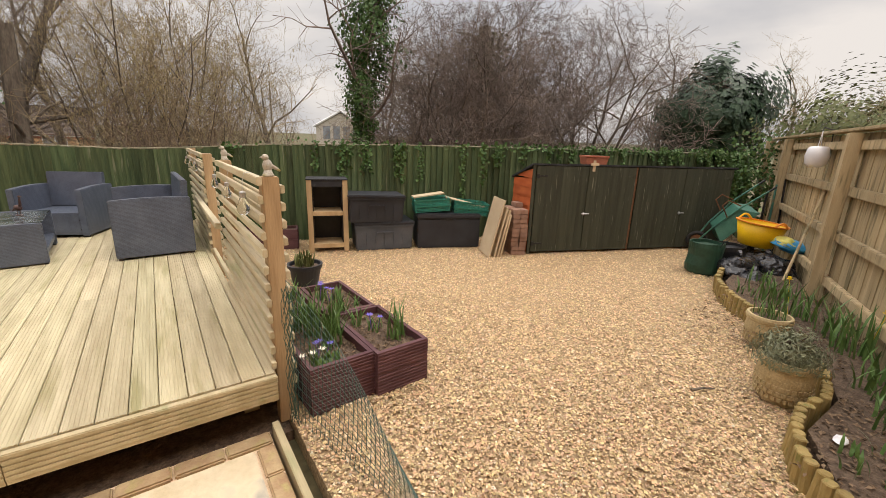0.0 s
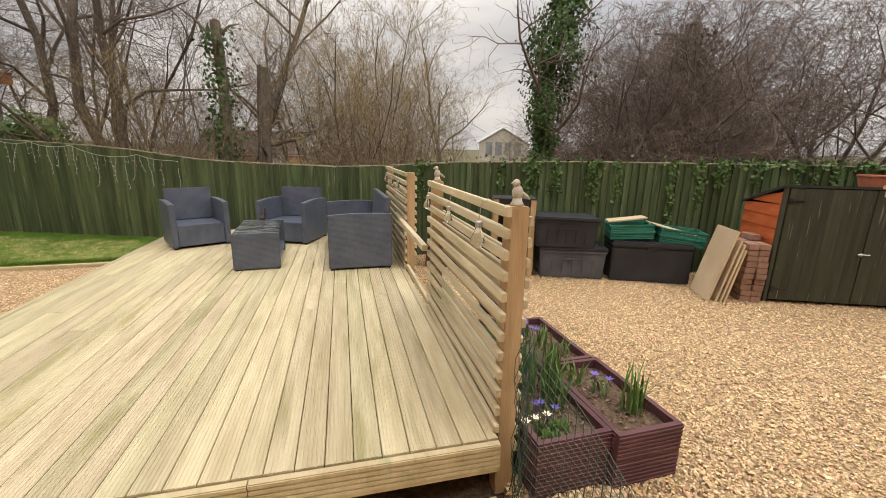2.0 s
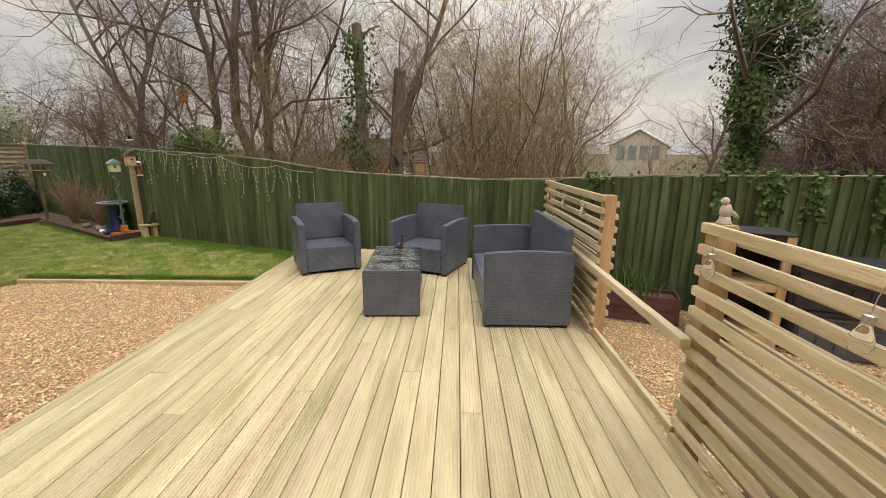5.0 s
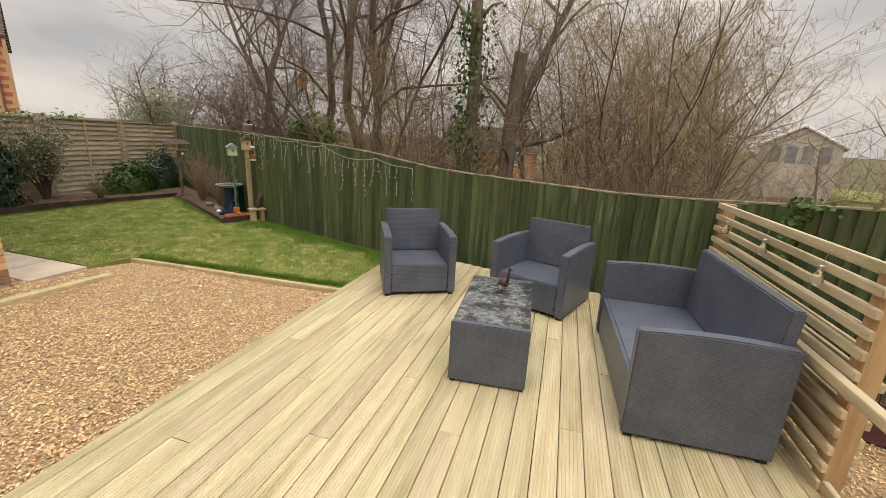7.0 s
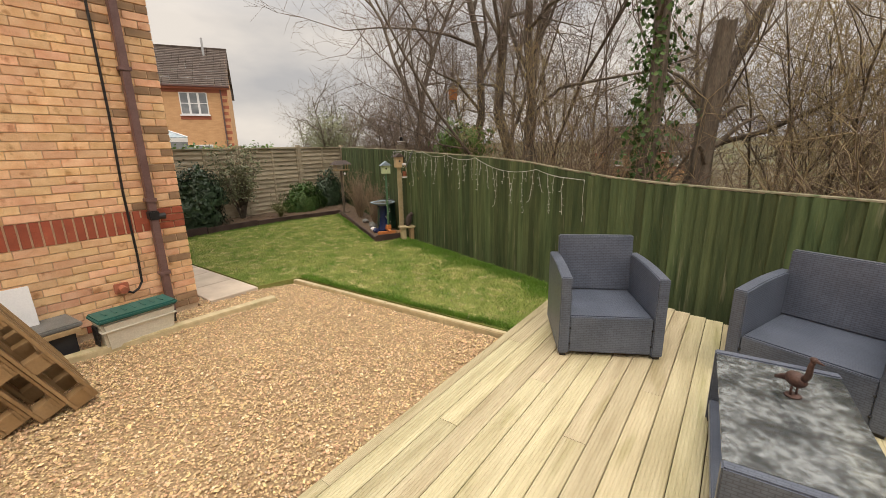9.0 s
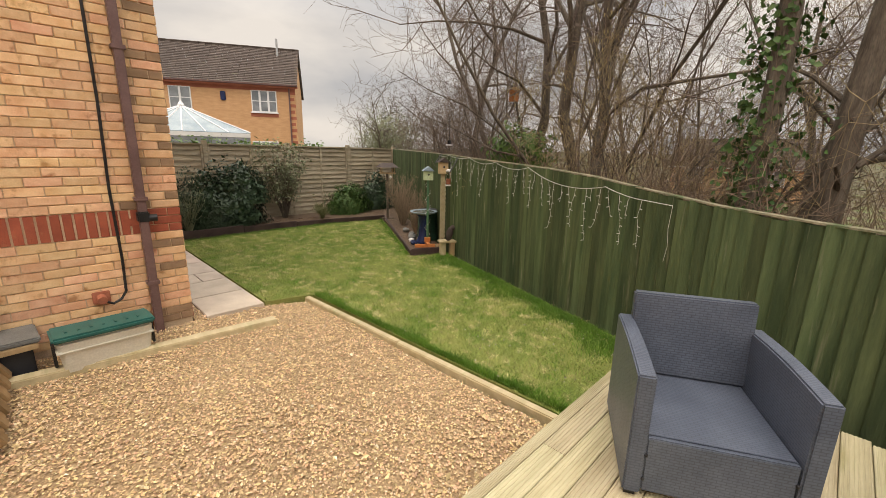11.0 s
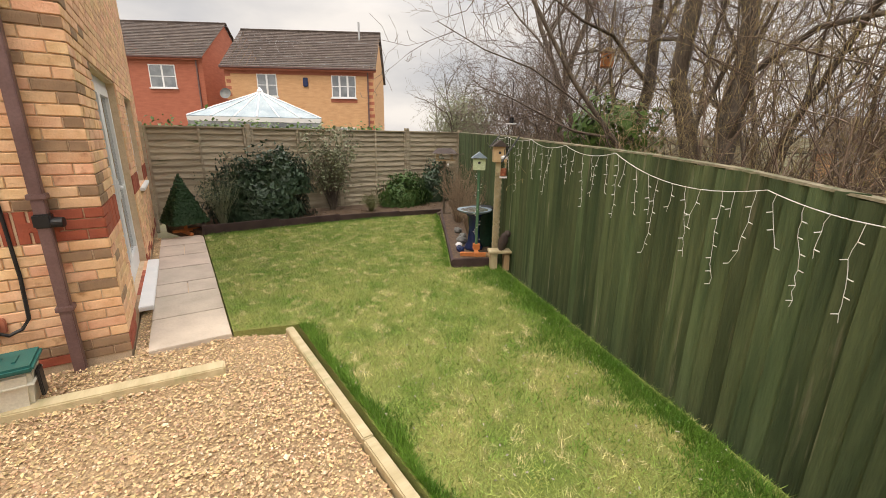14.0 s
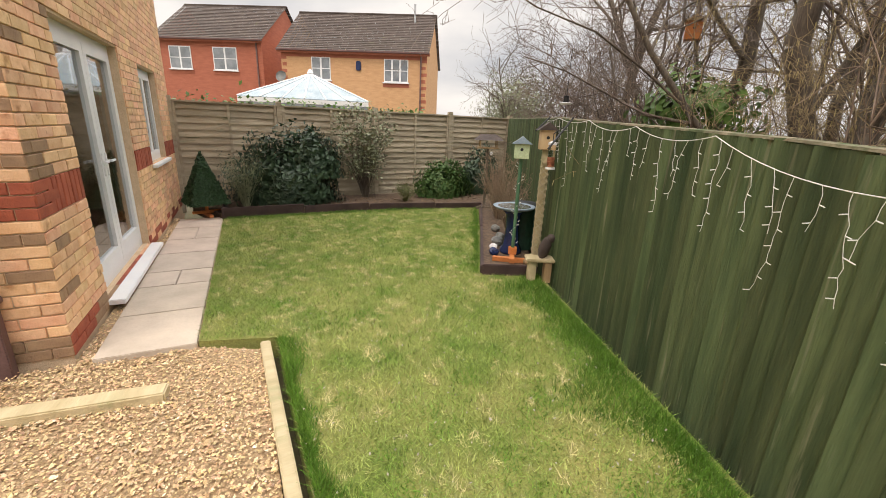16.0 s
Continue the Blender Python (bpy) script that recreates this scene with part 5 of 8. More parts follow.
for i, (o, w, h, lean) in enumerate(((0.0, 0.46, 0.80, 13), (0.075, 0.42, 0.70, 12), (0.12, 0.40, 0.66, 12), (0.16, 0.36, 0.60, 11))):
    p = part("board_panel", box(0, 0.022, 0, w, 0, h, bev=0.003), "ply")
    tagged(p, "pale plywood board leaning against the brick stack", "board", "leaning plywood boards")
    p.matrix_basis = pose(3.56 + o * 0.92, 3.915 - o * 0.42, 0.002, 0, 0, YA) @ pose(0, 0, 0, 0, lean, 0)


def brick_stack(m):
    ob = thing("brick_stack", m, "stack of loose brown-red paving bricks beside the shed", "brick stack")
    rng = random.Random(12)
    for k in range(11):
        for i in range(2):
            for j in range(2):
                if k == 10 and (i, j) != (1, 1):
                    continue
                x, y = i * 0.112 + rng.uniform(-0.008, 0.008), j * 0.215 + rng.uniform(-0.01, 0.01)
                part("brick", box(x, x + 0.104, y, y + 0.205, k * 0.064, k * 0.064 + 0.061, bev=0.005), "paver", ob)
    return ob


brick_stack(pose(3.93, 3.86, 0, 0, 0, YA))


def shed():
    """A low double storage shed: front along local x, back to the fence."""
    ob = thing("storage_shed", pose(4.20, 3.815, 0, 0, 0, -21.9), "low wooden shed with dull green doors and orange-red ends", "shed")
    L, D, HF, HB = 3.36, 0.64, 1.245, 1.03
    for x in (0.0, L - 0.02):
        for k in range(9):
            z0, z1 = 0.02 + k * 0.13, 0.02 + (k + 1) * 0.13
            bm = bmesh.new()
            ya, yb = 0.02, D
            ta, tb = min(z1, HF), min(z1, HB)
            o = -0.012 if x == 0 else 0.012
            pts = [(x, ya, z0), (x + 0.02, ya, z0), (x + 0.02, yb, z0), (x, yb, z0)]
            tops = [(x + o * 0, ya, ta - 0.003), (x + 0.02, ya, ta - 0.003), (x + 0.02, yb, max(z0 + 0.01, tb - 0.003)), (x, yb, max(z0 + 0.01, tb - 0.003))]
            if x == 0:
                pts[0] = (x - 0.010, ya, z0); pts[3] = (x - 0.010, yb, z0)
            vs = [bm.verts.new(p) for p in pts + tops]
            for q in ((3, 2, 1, 0), (4, 5, 6, 7), (0, 1, 5, 4), (1, 2, 6, 5), (2, 3, 7, 6), (3, 0, 4, 7)):
                bm.faces.new([vs[i] for i in q])
            part("cladding_board", bm, "shed_red", ob, "orange-red cladding board")
    part("back_wall", box(0.02, L - 0.02, D - 0.015, D, 0.02, HB - 0.01), "shed_red", ob)
    part("corner_post", box(-0.008, 0.028, -0.012, 0.019, 0, HF), "shed_green", ob)
    part("middle_post", box(1.605, 1.628, -0.004, 0.04, 0, HF), "rust", ob, "red-brown middle post")
    xs = (0.035, 0.83, 1.598), (1.637, 2.46, L - 0.03)
    for pair in xs:
        for a, b in zip(pair, pair[1:]):
            door = part("door", box(a + 0.004, b - 0.004, -0.012, 0.012, 0.03, HF - 0.015, bev=0.003), "shed_green", ob, "dull green plank door")
            n = 6
            for i in range(n):
                x0 = a + 0.006 + (b - a - 0.012) * i / n
                part("plank", box(x0 + 0.001, x0 + (b - a - 0.012) / n - 0.001, -0.017, -0.0125, 0.033, HF - 0.018), "shed_green", door)
            hx = a + 0.006 if a == pair[0] else b - 0.17
            for z in (0.14, HF - 0.16):
                bm = box(hx, hx + 0.16, -0.023, -0.0175, z, z + 0.022, bev=0.001)
                bx(bm, hx + (0 if a == pair[0] else 0.12), hx + (0.04 if a == pair[0] else 0.16), -0.022, -0.0175, z - 0.02, z + 0.042)
                part("hinge", bm, "black" if a == pair[0] and pair is xs[0] else "shed_green", door)
        bm = tube(bmesh.new(), [(pair[1] - 0.05, -0.03, 0.57), (pair[1] + 0.06, -0.03, 0.57)], 0.007, 6)
        bx(bm, pair[1] - 0.03, pair[1] - 0.01, -0.03, -0.018, 0.55, 0.59)
        part("bolt", bm, "steel", ob)
    bm = bmesh.new()
    vs = [bm.verts.new(p) for p in ((-0.03, -0.022, HF - 0.006), (L + 0.03, -0.022, HF - 0.006), (L + 0.03, D + 0.03, HB - 0.014), (-0.03, D + 0.03, HB - 0.014), (-0.03, -0.022, HF + 0.018), (L + 0.03, -0.022, HF + 0.018), (L + 0.03, D + 0.03, HB + 0.012), (-0.03, D + 0.03, HB + 0.012))]
    for q in ((3, 2, 1, 0), (4, 5, 6, 7), (0, 1, 5, 4), (1, 2, 6, 5), (2, 3, 7, 6), (3, 0, 4, 7)):
        bm.faces.new([vs[i] for i in q])
    part("roof", bm, "felt", ob, "black felt sloping roof")
    return ob


shed()
tp = thing("window_box", pose(5.25, 3.64, 1.200, 0, 0, -21.9), "orange terracotta plastic window box on the shed roof", "planter")
bm = bmesh.new()
a = [bm.verts.new(p) for p in ((-0.15, -0.07, 0), (0.15, -0.07, 0), (0.15, 0.07, 0), (-0.15, 0.07, 0))]
b = [bm.verts.new(p) for p in ((-0.18, -0.09, 0.15), (0.18, -0.09, 0.15), (0.18, 0.09, 0.15), (-0.18, 0.09, 0.15))]
bm.faces.new(list(reversed(a))); bm.faces.new(b)
for i in range(4):
    bm.faces.new((a[i], a[(i + 1) % 4], b[(i + 1) % 4], b[i]))
part("body", bm, "terracotta", tp)
part("rim", box(-0.19, 0.19, -0.10, 0.10, 0.152, 0.175, bev=0.005), "terracotta", tp)
wx = thing("wooden_cross_piece", pose(4.97, 3.44, 1.20, 0, 0, -21.9), "small pale wooden cross-shaped piece on the shed edge", "ornament")
part("upright", box(-0.02, 0.02, -0.03, -0.018, -0.03, 0.12, bev=0.003), "ply", wx)
part("crossbar", box(-0.06, 0.06, -0.044, -0.0305, 0.05, 0.085, bev=0.003), "ply", wx)


# ---- the yard: barrow, bags, trug ----
def wheelbarrow(m):
    """Stood up on its wheel against the fence, handles in the air. Local z up, tray facing +y."""
    ob = thing("wheelbarrow", m, "green wheelbarrow with worn paint tipped up on end", "wheelbarrow")
    tray = bmesh.new()
    lo = [(-0.18, -0.25), (0.18, -0.25), (0.22, 0.30), (-0.22, 0.30)]
    hi = [(-0.30, -0.38), (0.30, -0.38), (0.34, 0.46), (-0.34, 0.46)]
    a = [tray.verts.new((x, y, 0)) for x, y in lo]
    b = [tray.verts.new((x, y, 0.26)) for x, y in hi]
    c = [tray.verts.new((x * 0.97, y * 0.97, 0.26)) for x, y in hi]
    e = [tray.verts.new((x * 0.96, y * 0.96, 0.012)) for x, y in lo]
    tray.faces.new(list(reversed(a))); tray.faces.new(e)
    for i in range(4):
        j = (i + 1) % 4
        tray.faces.new((a[i], a[j], b[j], b[i])); tray.faces.new((b[i], b[j], c[j], c[i])); tray.faces.new((c[i], c[j], e[j], e[i]))
    bmesh.ops.recalc_face_normals(tray, faces=tray.faces)
    part("tray", tray, "barrow", ob)
    for s in (-1, 1):
        part("handle", tube(bmesh.new(), [(s * 0.09, -0.62, 0.02), (s * 0.17, -0.25, -0.03), (s * 0.26, 0.35, -0.02), (s * 0.28, 0.85, 0.06)], 0.016, 8), "barrow", ob)
        part("grip", tube(bmesh.new(), [(s * 0.28, 0.852, 0.061), (s * 0.285, 0.97, 0.08)], 0.019, 8), "black", ob, "black rubber grip")
        part("leg", tube(bmesh.new(), [(s * 0.22, 0.05, -0.03), (s * 0.23, 0.16, -0.28), (s * 0.22, 0.30, -0.28), (s * 0.24, 0.36, -0.04)], 0.013, 6), "rust", ob, "rusty leg")
    wm = Matrix.Translation((0, -0.66, 0.02)) @ pose(0, 0, 0, 0, 90, 0)
    ty = bmesh.new()
    n, k = 24, 8
    rg = []
    for i in range(n):
        an = 2 * math.pi * i / n
        rg.append([ty.verts.new(wm @ Vector(((0.155 + 0.042 * math.cos(2 * math.pi * j / k)) * math.cos(an), (0.155 + 0.042 * math.cos(2 * math.pi * j / k)) * math.sin(an), 0.042 * math.sin(2 * math.pi * j / k)))) for j in range(k)])
    for i in range(n):
        for j in range(k):
            ty.faces.new((rg[i][j], rg[(i + 1) % n][j], rg[(i + 1) % n][(j + 1) % k], rg[i][(j + 1) % k]))
    wh = part("tyre", ty, "rubber", ob, "black rubber tyre", smooth=True)
    part("rim", lathe(bmesh.new(), [(0.02, -0.04), (0.03, -0.03), (0.115, -0.02), (0.118, 0.02), (0.03, 0.03), (0.02, 0.04)], 20, wm), "rust", wh, "rusty wheel rim")
    return ob


by_ = Vector((0.264, -0.546, 0.794)).normalized()
bz_ = Vector((0.54, -0.58, -0.58))
bz_ = (bz_ - by_ * bz_.dot(by_)).normalized()
bx2 = by_.cross(bz_)
wheelbarrow(Matrix(((bx2.x, by_.x, bz_.x, 6.81), (bx2.y, by_.y, bz_.y, 2.42), (bx2.z, by_.z, bz_.z, 0.56), (0, 0, 0, 1))) @ Matrix.Scale(0.72, 4))


def sack(name, m, r, h, material, label, cat, seed=1, amp=0.12):
    ob = thing(name, m, label, cat)
    bm = lathe(bmesh.new(), [(r * 0.8, 0), (r, 0.03), (r * 1.03, h * 0.3), (r * 0.98, h * 0.6), (r * 1.02, h * 0.85), (r * 0.98, h), (r * 0.93, h), (r * 0.92, h * 0.9), (r * 0.4, h * 0.8), (0.01, h * 0.82)], 32)
    for v in bm.verts:
        f = 1 + amp * noise.noise(Vector((v.co.x * 7 + seed, v.co.y * 7, v.co.z * 5)))
        v.co.x *= f
        v.co.y *= f
        v.co.z += 0.02 * noise.noise(Vector((v.co.x * 8, v.co.y * 8, seed))) if v.co.z > 0.05 else 0
    part("body", bm, material, ob)
    return ob


gs = sack("garden_sack", pose(5.55, 2.08, 0), 0.19, 0.40, "green_sack", "dark green woven garden waste sack standing open", "garden sack", 3)
part("handle", tube(bmesh.new(), [(-0.08, -0.17, 0.36), (-0.05, -0.2, 0.45), (0.05, -0.2, 0.45), (0.08, -0.17, 0.36)], 0.006, 6), "black", gs)
sack("black_tub", pose(5.93, 1.98, 0), 0.20, 0.34, "black", "black plastic tub full of garden waste", "tub", 5, 0.02)


def bin_bag(m, s, seed, label):
    ob = thing("bin_bag", m, label, "bin bag", "heap of black bin bags")
    bm = bmesh.new()
    bmesh.ops.create_icosphere(bm, subdivisions=4, radius=1.0)
    for v in bm.verts:
        p = v.co.copy()
        f = 1 + 0.22 * noise.noise(p * 1.6 + Vector((seed, 0, 0))) + 0.10 * abs(noise.noise(p * 5 + Vector((0, seed, 0)))) + 0.05 * noise.noise(p * 11)
        v.co = Vector((p.x * s[0] * f, p.y * s[1] * f, max(-0.55, p.z * f) * s[2] + 0.55 * s[2]))
    part("bag", bm, "black_bag", ob)
    part("knot", tube(bmesh.new(), [(0, 0, s[2] * 1.5), (0.02, 0.01, s[2] * 1.62), (0.06, 0.02, s[2] * 1.72)], 0.02, 6, r_end=0.035), "black_bag", ob)
    return ob


bin_bag(pose(5.62, 1.72, 0.0, 0, 0, 20), (0.25, 0.22, 0.19), 2.0, "shiny crumpled black bin bag beside the log edging")
bin_bag(pose(5.98, 1.52, 0.0, 0, 0, 70), (0.26, 0.22, 0.20), 5.3, "shiny crumpled black bin bag in the heap")
bin_bag(pose(6.18, 1.78, 0.0, 0, 0, 130), (0.28, 0.25, 0.18), 8.1, "shiny crumpled black bin bag under the yellow trug")
bin_bag(pose(5.45, 1.50, 0.0, 0, 0, 10), (0.16, 0.16, 0.12), 11.7, "small crumpled black bin bag by the bed")


def trug(m):
    ob = thing("garden_trug", m, "bright yellow flexible trug with an orange rim", "trug")
    part("bowl", lathe(bmesh.new(), [(0.17, 0), (0.19, 0.01), (0.27, 0.29), (0.255, 0.29), (0.178, 0.02), (0.01, 0.018)], 32), "yellow", ob, smooth=True)
    part("rim", lathe(bmesh.new(), [(0.272, 0.285), (0.285, 0.292), (0.285, 0.305), (0.252, 0.305), (0.252, 0.292)], 32, cap=False), "orange_rim", ob, "orange rim")
    for s in (-1, 1):
        pts = [(s * (0.27 + 0.012 * math.sin(math.pi * k / 8)), -0.085 + 0.17 * k / 8, 0.30 + 0.055 * math.sin(math.pi * k / 8)) for k in range(9)]
        part("handle", tube(bmesh.new(), pts, 0.013, 8), "orange_rim" if s < 0 else "yellow", ob)
    return ob


trug(pose(6.25, 1.80, 0.335, 5, -3, 60))
cs = thing("compost_sack", pose(6.25, 1.42, 0.36, 10, 12, -30), "crumpled blue and yellow printed plastic sack on the bags", "sack")
for nm, c, s, mt in (("body", (0, 0, 0.04), (0.24, 0.15, 0.075), "bag_blue"), ("print_panel", (-0.10, 0.02, 0.055), (0.13, 0.13, 0.075), "bag_yellow")):
    part(nm, blob(bmesh.new(), c, s, 20, 12, noise_amp=0.35, freq=2.5), mt, cs, smooth=True)
stick = thing("wooden_stick", look((0, 0, 0), (0, 0, -1)), "long weathered wooden handle leaning on the fence", "stick")
stick.matrix_basis = Matrix.Identity(4)
part("shaft", tube(bmesh.new(), [(5.45, 1.24, 0.16), (6.05, 1.22, 1.12)], 0.014, 8), "bare_fence", stick)
ft = thing("garden_fork_rack", pose(7.35, 2.12, 0), "dark upright garden tools leaning by the fence", "garden tools")
for i, x in enumerate((0.0, 0.09, 0.2)):
    part("tool_handle", tube(bmesh.new(), [(x, -0.1 * i, 0.0), (x + 0.05, -0.06 * i, 0.95 + 0.1 * i)], 0.014, 6), "black" if i != 1 else "barrow", ft)
hp = thing("hanging_pot", pose(6.02, 1.36, 1.36) @ Matrix.Diagonal((0.92, 0.92, 1.25, 1.0)), "white ceramic pot hanging from a fence bracket", "hanging pot")
part("pot", lathe(bmesh.new(), [(0.06, 0), (0.105, 0.03), (0.118, 0.10), (0.10, 0.165), (0.075, 0.18), (0.07, 0.178), (0.09, 0.16), (0.105, 0.1), (0.01, 0.05)], 28), "ceramic", hp, smooth=True)
part("bracket", tube(bmesh.new(), [(0.14, -0.08, 0.12), (0.13, -0.06, 0.32), (0.0, 0.0, 0.34), (-0.02, 0.0, 0.31)], 0.006, 6), "black", hp, "black iron bracket")
part("hanger", tube(bmesh.new(), [(-0.07, 0, 0.17), (-0.02, 0, 0.31), (0.06, 0, 0.17)], 0.004, 6), "ceramic", hp)

# ---- the curved bed with log edging ----
EDGE1 = [(5.35, 1.80), (4.95, 1.68), (4.62, 1.50), (4.38, 1.30), (4.22, 1.10), (4.14, 0.95)]
EDGE2 = [(3.62, 0.62), (3.38, 0.44), (3.05, 0.36), (2.76, 0.40), (2.52, 0.38), (2.30, 0.29), (2.13, 0.13), (2.06, -0.12), (2.12, -0.42)]
sheet("bed_soil", [(2.2, -0.5), (2.75, -0.25), (5.9, 1.24), (5.5, 1.70), (5.0, 1.62), (4.65, 1.45), (4.4, 1.25), (4.2, 0.95), (3.55, 0.50), (3.1, 0.32), (2.6, 0.34), (2.2, 0.12), (2.13, -0.2)], -0.1, 0.12, "soil", "brown soil of the curved flower bed", "soil")


def along(pts, step):
    out = []
    carry = 0.0
    for (x0, y0), (x1, y1) in zip(pts, pts[1:]):
        l = math.hypot(x1 - x0, y1 - y0)
        s = carry
        while s < l:
            out.append((x0 + (x1 - x0) * s / l, y0 + (y1 - y0) * s / l))
            s += step
        carry = s - l
    return out


def log_edging(pts, label):
    ob = thing("log_edging", pose(0, 0, 0), label, "edging", "log roll edgings")
    rng = random.Random(14)
    base = []
    for k in range(4):
        me_ob = bmesh.new()
        h = 0.165 + rng.uniform(-0.01, 0.012)
        lathe(me_ob, [(0.028, -0.05), (0.029, h - 0.006), (0.024, h)], 10)
        me = bpy.data.meshes.new("log")
        me_ob.to_mesh(me); me_ob.free()
        me.materials.append(M["log"])
        base.append(me)
    for x, y in along(pts, 0.059):
        o = new("log", rng.choice(base))
        o.matrix_basis = pose(x, y, 0, rng.uniform(-3, 3), rng.uniform(-3, 3), rng.uniform(0, 360))
        o.parent = ob
    return ob


log_edging(EDGE1, "half-round log roll edging of the flower bed")
log_edging(EDGE2, "half-round log roll edging curving round the bed")


def basket_pot(m, r, h, label):
    """A stoneware pot with a basket-weave of small dimples."""
    ob = thing("stone_pot", m, label, "plant pot", "buff stone pots by the bed")
    part("pot", lathe(bmesh.new(), [(r * 0.70, 0), (r * 0.92, h * 0.25), (r * 0.99, h * 0.6), (r * 0.96, h * 0.8), (r * 1.04, h * 0.84), (r * 1.06, h * 0.93), (r * 1.02, h), (r * 0.9, h), (r * 0.86, h * 0.85), (0.01, h * 0.84)], 36), "potstone", ob)
    bm = bmesh.new()
    for k in range(5):
        z = h * (0.18 + 0.13 * k)
        rr = r * (0.93 + 0.05 * math.sin(k * 0.8))
        n = 30
        for i in range(n):
            a = 2 * math.pi * (i + 0.5 * (k % 2)) / n
            bx(bm, -0.009, 0.009, -0.003, 0.004, -0.012, 0.012, Matrix.Translation((math.cos(a) * rr * 1.01, math.sin(a) * rr * 1.01, z)) @ pose(0, 0, 0, 0, 0, math.degrees(a) + 90))
    part("weave_relief", bm, "potstone", ob)
    part("compost", lathe(bmesh.new(), [(r * 0.86, h * 0.86), (r * 0.5, h * 0.9), (0.001, h * 0.91)], 18, cap=False), "soil", ob)
    return ob


basket_pot(pose(3.05, 0.57, 0), 0.148, 0.295, "buff basket-weave stone pot with a grey-green shrub")
basket_pot(pose(3.85, 0.90, 0), 0.146, 0.265, "buff basket-weave stone pot with a sparse plant")


def mound(name, m, sx, sy, sz, n, size, material, label, cat="shrub", seed=1, stems=True, aspect=0.5, shell=0.55):
    """A leafy shrub: twigs from the base and leaves in a ragged crown."""
    ob = thing(name, m, label, cat)
    rng = np.random.default_rng(seed)
    d = rng.normal(0, 1, (n, 3))
    d /= np.linalg.norm(d, axis=1, keepdims=True)
    d[:, 2] = np.abs(d[:, 2]) * 0.95 + 0.02
    rad = shell + (1 - shell) * rng.random(n)
    lump = np.array([1 + 0.35 * noise.noise(Vector(v) * 2.3 + Vector((seed * 3.1, 0, 0))) for v in d])
    p = d * (rad * lump)[:, None] * np.array([[sx, sy, sz]])
    leaves_mesh("foliage", p, d, size, material, ob, aspect=aspect, seed=seed, jitter=0.8)
    if stems:
        sg = []
        for i in range(26):
            e = p[rng.integers(n)] * 0.9
            mid = e * 0.5 + np.array([0, 0, 0.12 * sz]) + rng.normal(0, 0.03, 3)
            s0 = np.array([e[0] * 0.08, e[1] * 0.08, 0.0])
            sg.append((*s0, *mid, 0.008, 0.006)); sg.append((*mid, *e, 0.006, 0.003))
        segs_mesh("stem_mass", sg, "bark", ob, 4)
    return ob


mound("potted_shrub", pose(3.05, 0.57, 0.255), 0.21, 0.21, 0.24, 4200, 0.030, "grey_leaf", "bushy grey-green lavender-like shrub in the stone pot", seed=51, aspect=0.25, shell=0.3)
bulb_clump("potted_plant", pose(3.85, 0.90, 0.235), 40, 0.18, 95, "sparse stalky green plant in the stone pot", "", 0.11, "daff_leaf", 0.008)
for i, (x, y, n, h, fl) in enumerate(((3.95, 0.42, 46, 0.36, "daff"), (4.15, 0.62, 40, 0.34, ""), (4.45, 0.85, 36, 0.34, "daff"), (3.6, 0.28, 30, 0.26, ""), (4.9, 1.15, 26, 0.22, ""), (2.72, 0.02, 30, 0.2, ""), (4.75, 1.35, 20, 0.14, ""), (2.45, 0.12, 24, 0.10, ""), (3.0, 0.1, 34, 0.24, ""), (3.3, 0.22, 26, 0.2, ""), (2.9, -0.08, 30, 0.3, ""), (5.2, 1.4, 20, 0.2, ""), (4.6, 1.1, 30, 0.3, ""))):
    bulb_clump("daffodil" if fl else "bed_plant", pose(x, y, 0.115, 0, 0, i * 55), int(n * 0.6), h, 60 + i, "clump of yellow-flowered daffodils in the bed" if fl else "green leafy clump growing in the bed", fl, 0.12, "daff_leaf", 0.016)
scatter_litter("bed_litter", 2.2, 3.2, -0.25, 0.32, 0.122, 650, 33)
scatter_litter("bed_litter_far", 3.4, 5.2, 0.35, 1.45, 0.122, 1100, 34)
tagged(part("pot_shard", blob(bmesh.new(), (2.62, 0.22, 0.135), (0.05, 0.03, 0.012), 10, 6, noise_amp=0.3), "ceramic"), "broken white pottery shard lying on the soil", "shard")
sk = thing("fallen_twig", pose(2.72, 0.86, 0.012), "dark curled dead leaf lying on the gravel", "leaf")
part("leaf", tube(bmesh.new(), [(-0.07, 0.05, 0), (0, 0.01, 0.012), (0.07, -0.03, 0.004)], 0.010, 6, r_end=0.004), "bark", sk)


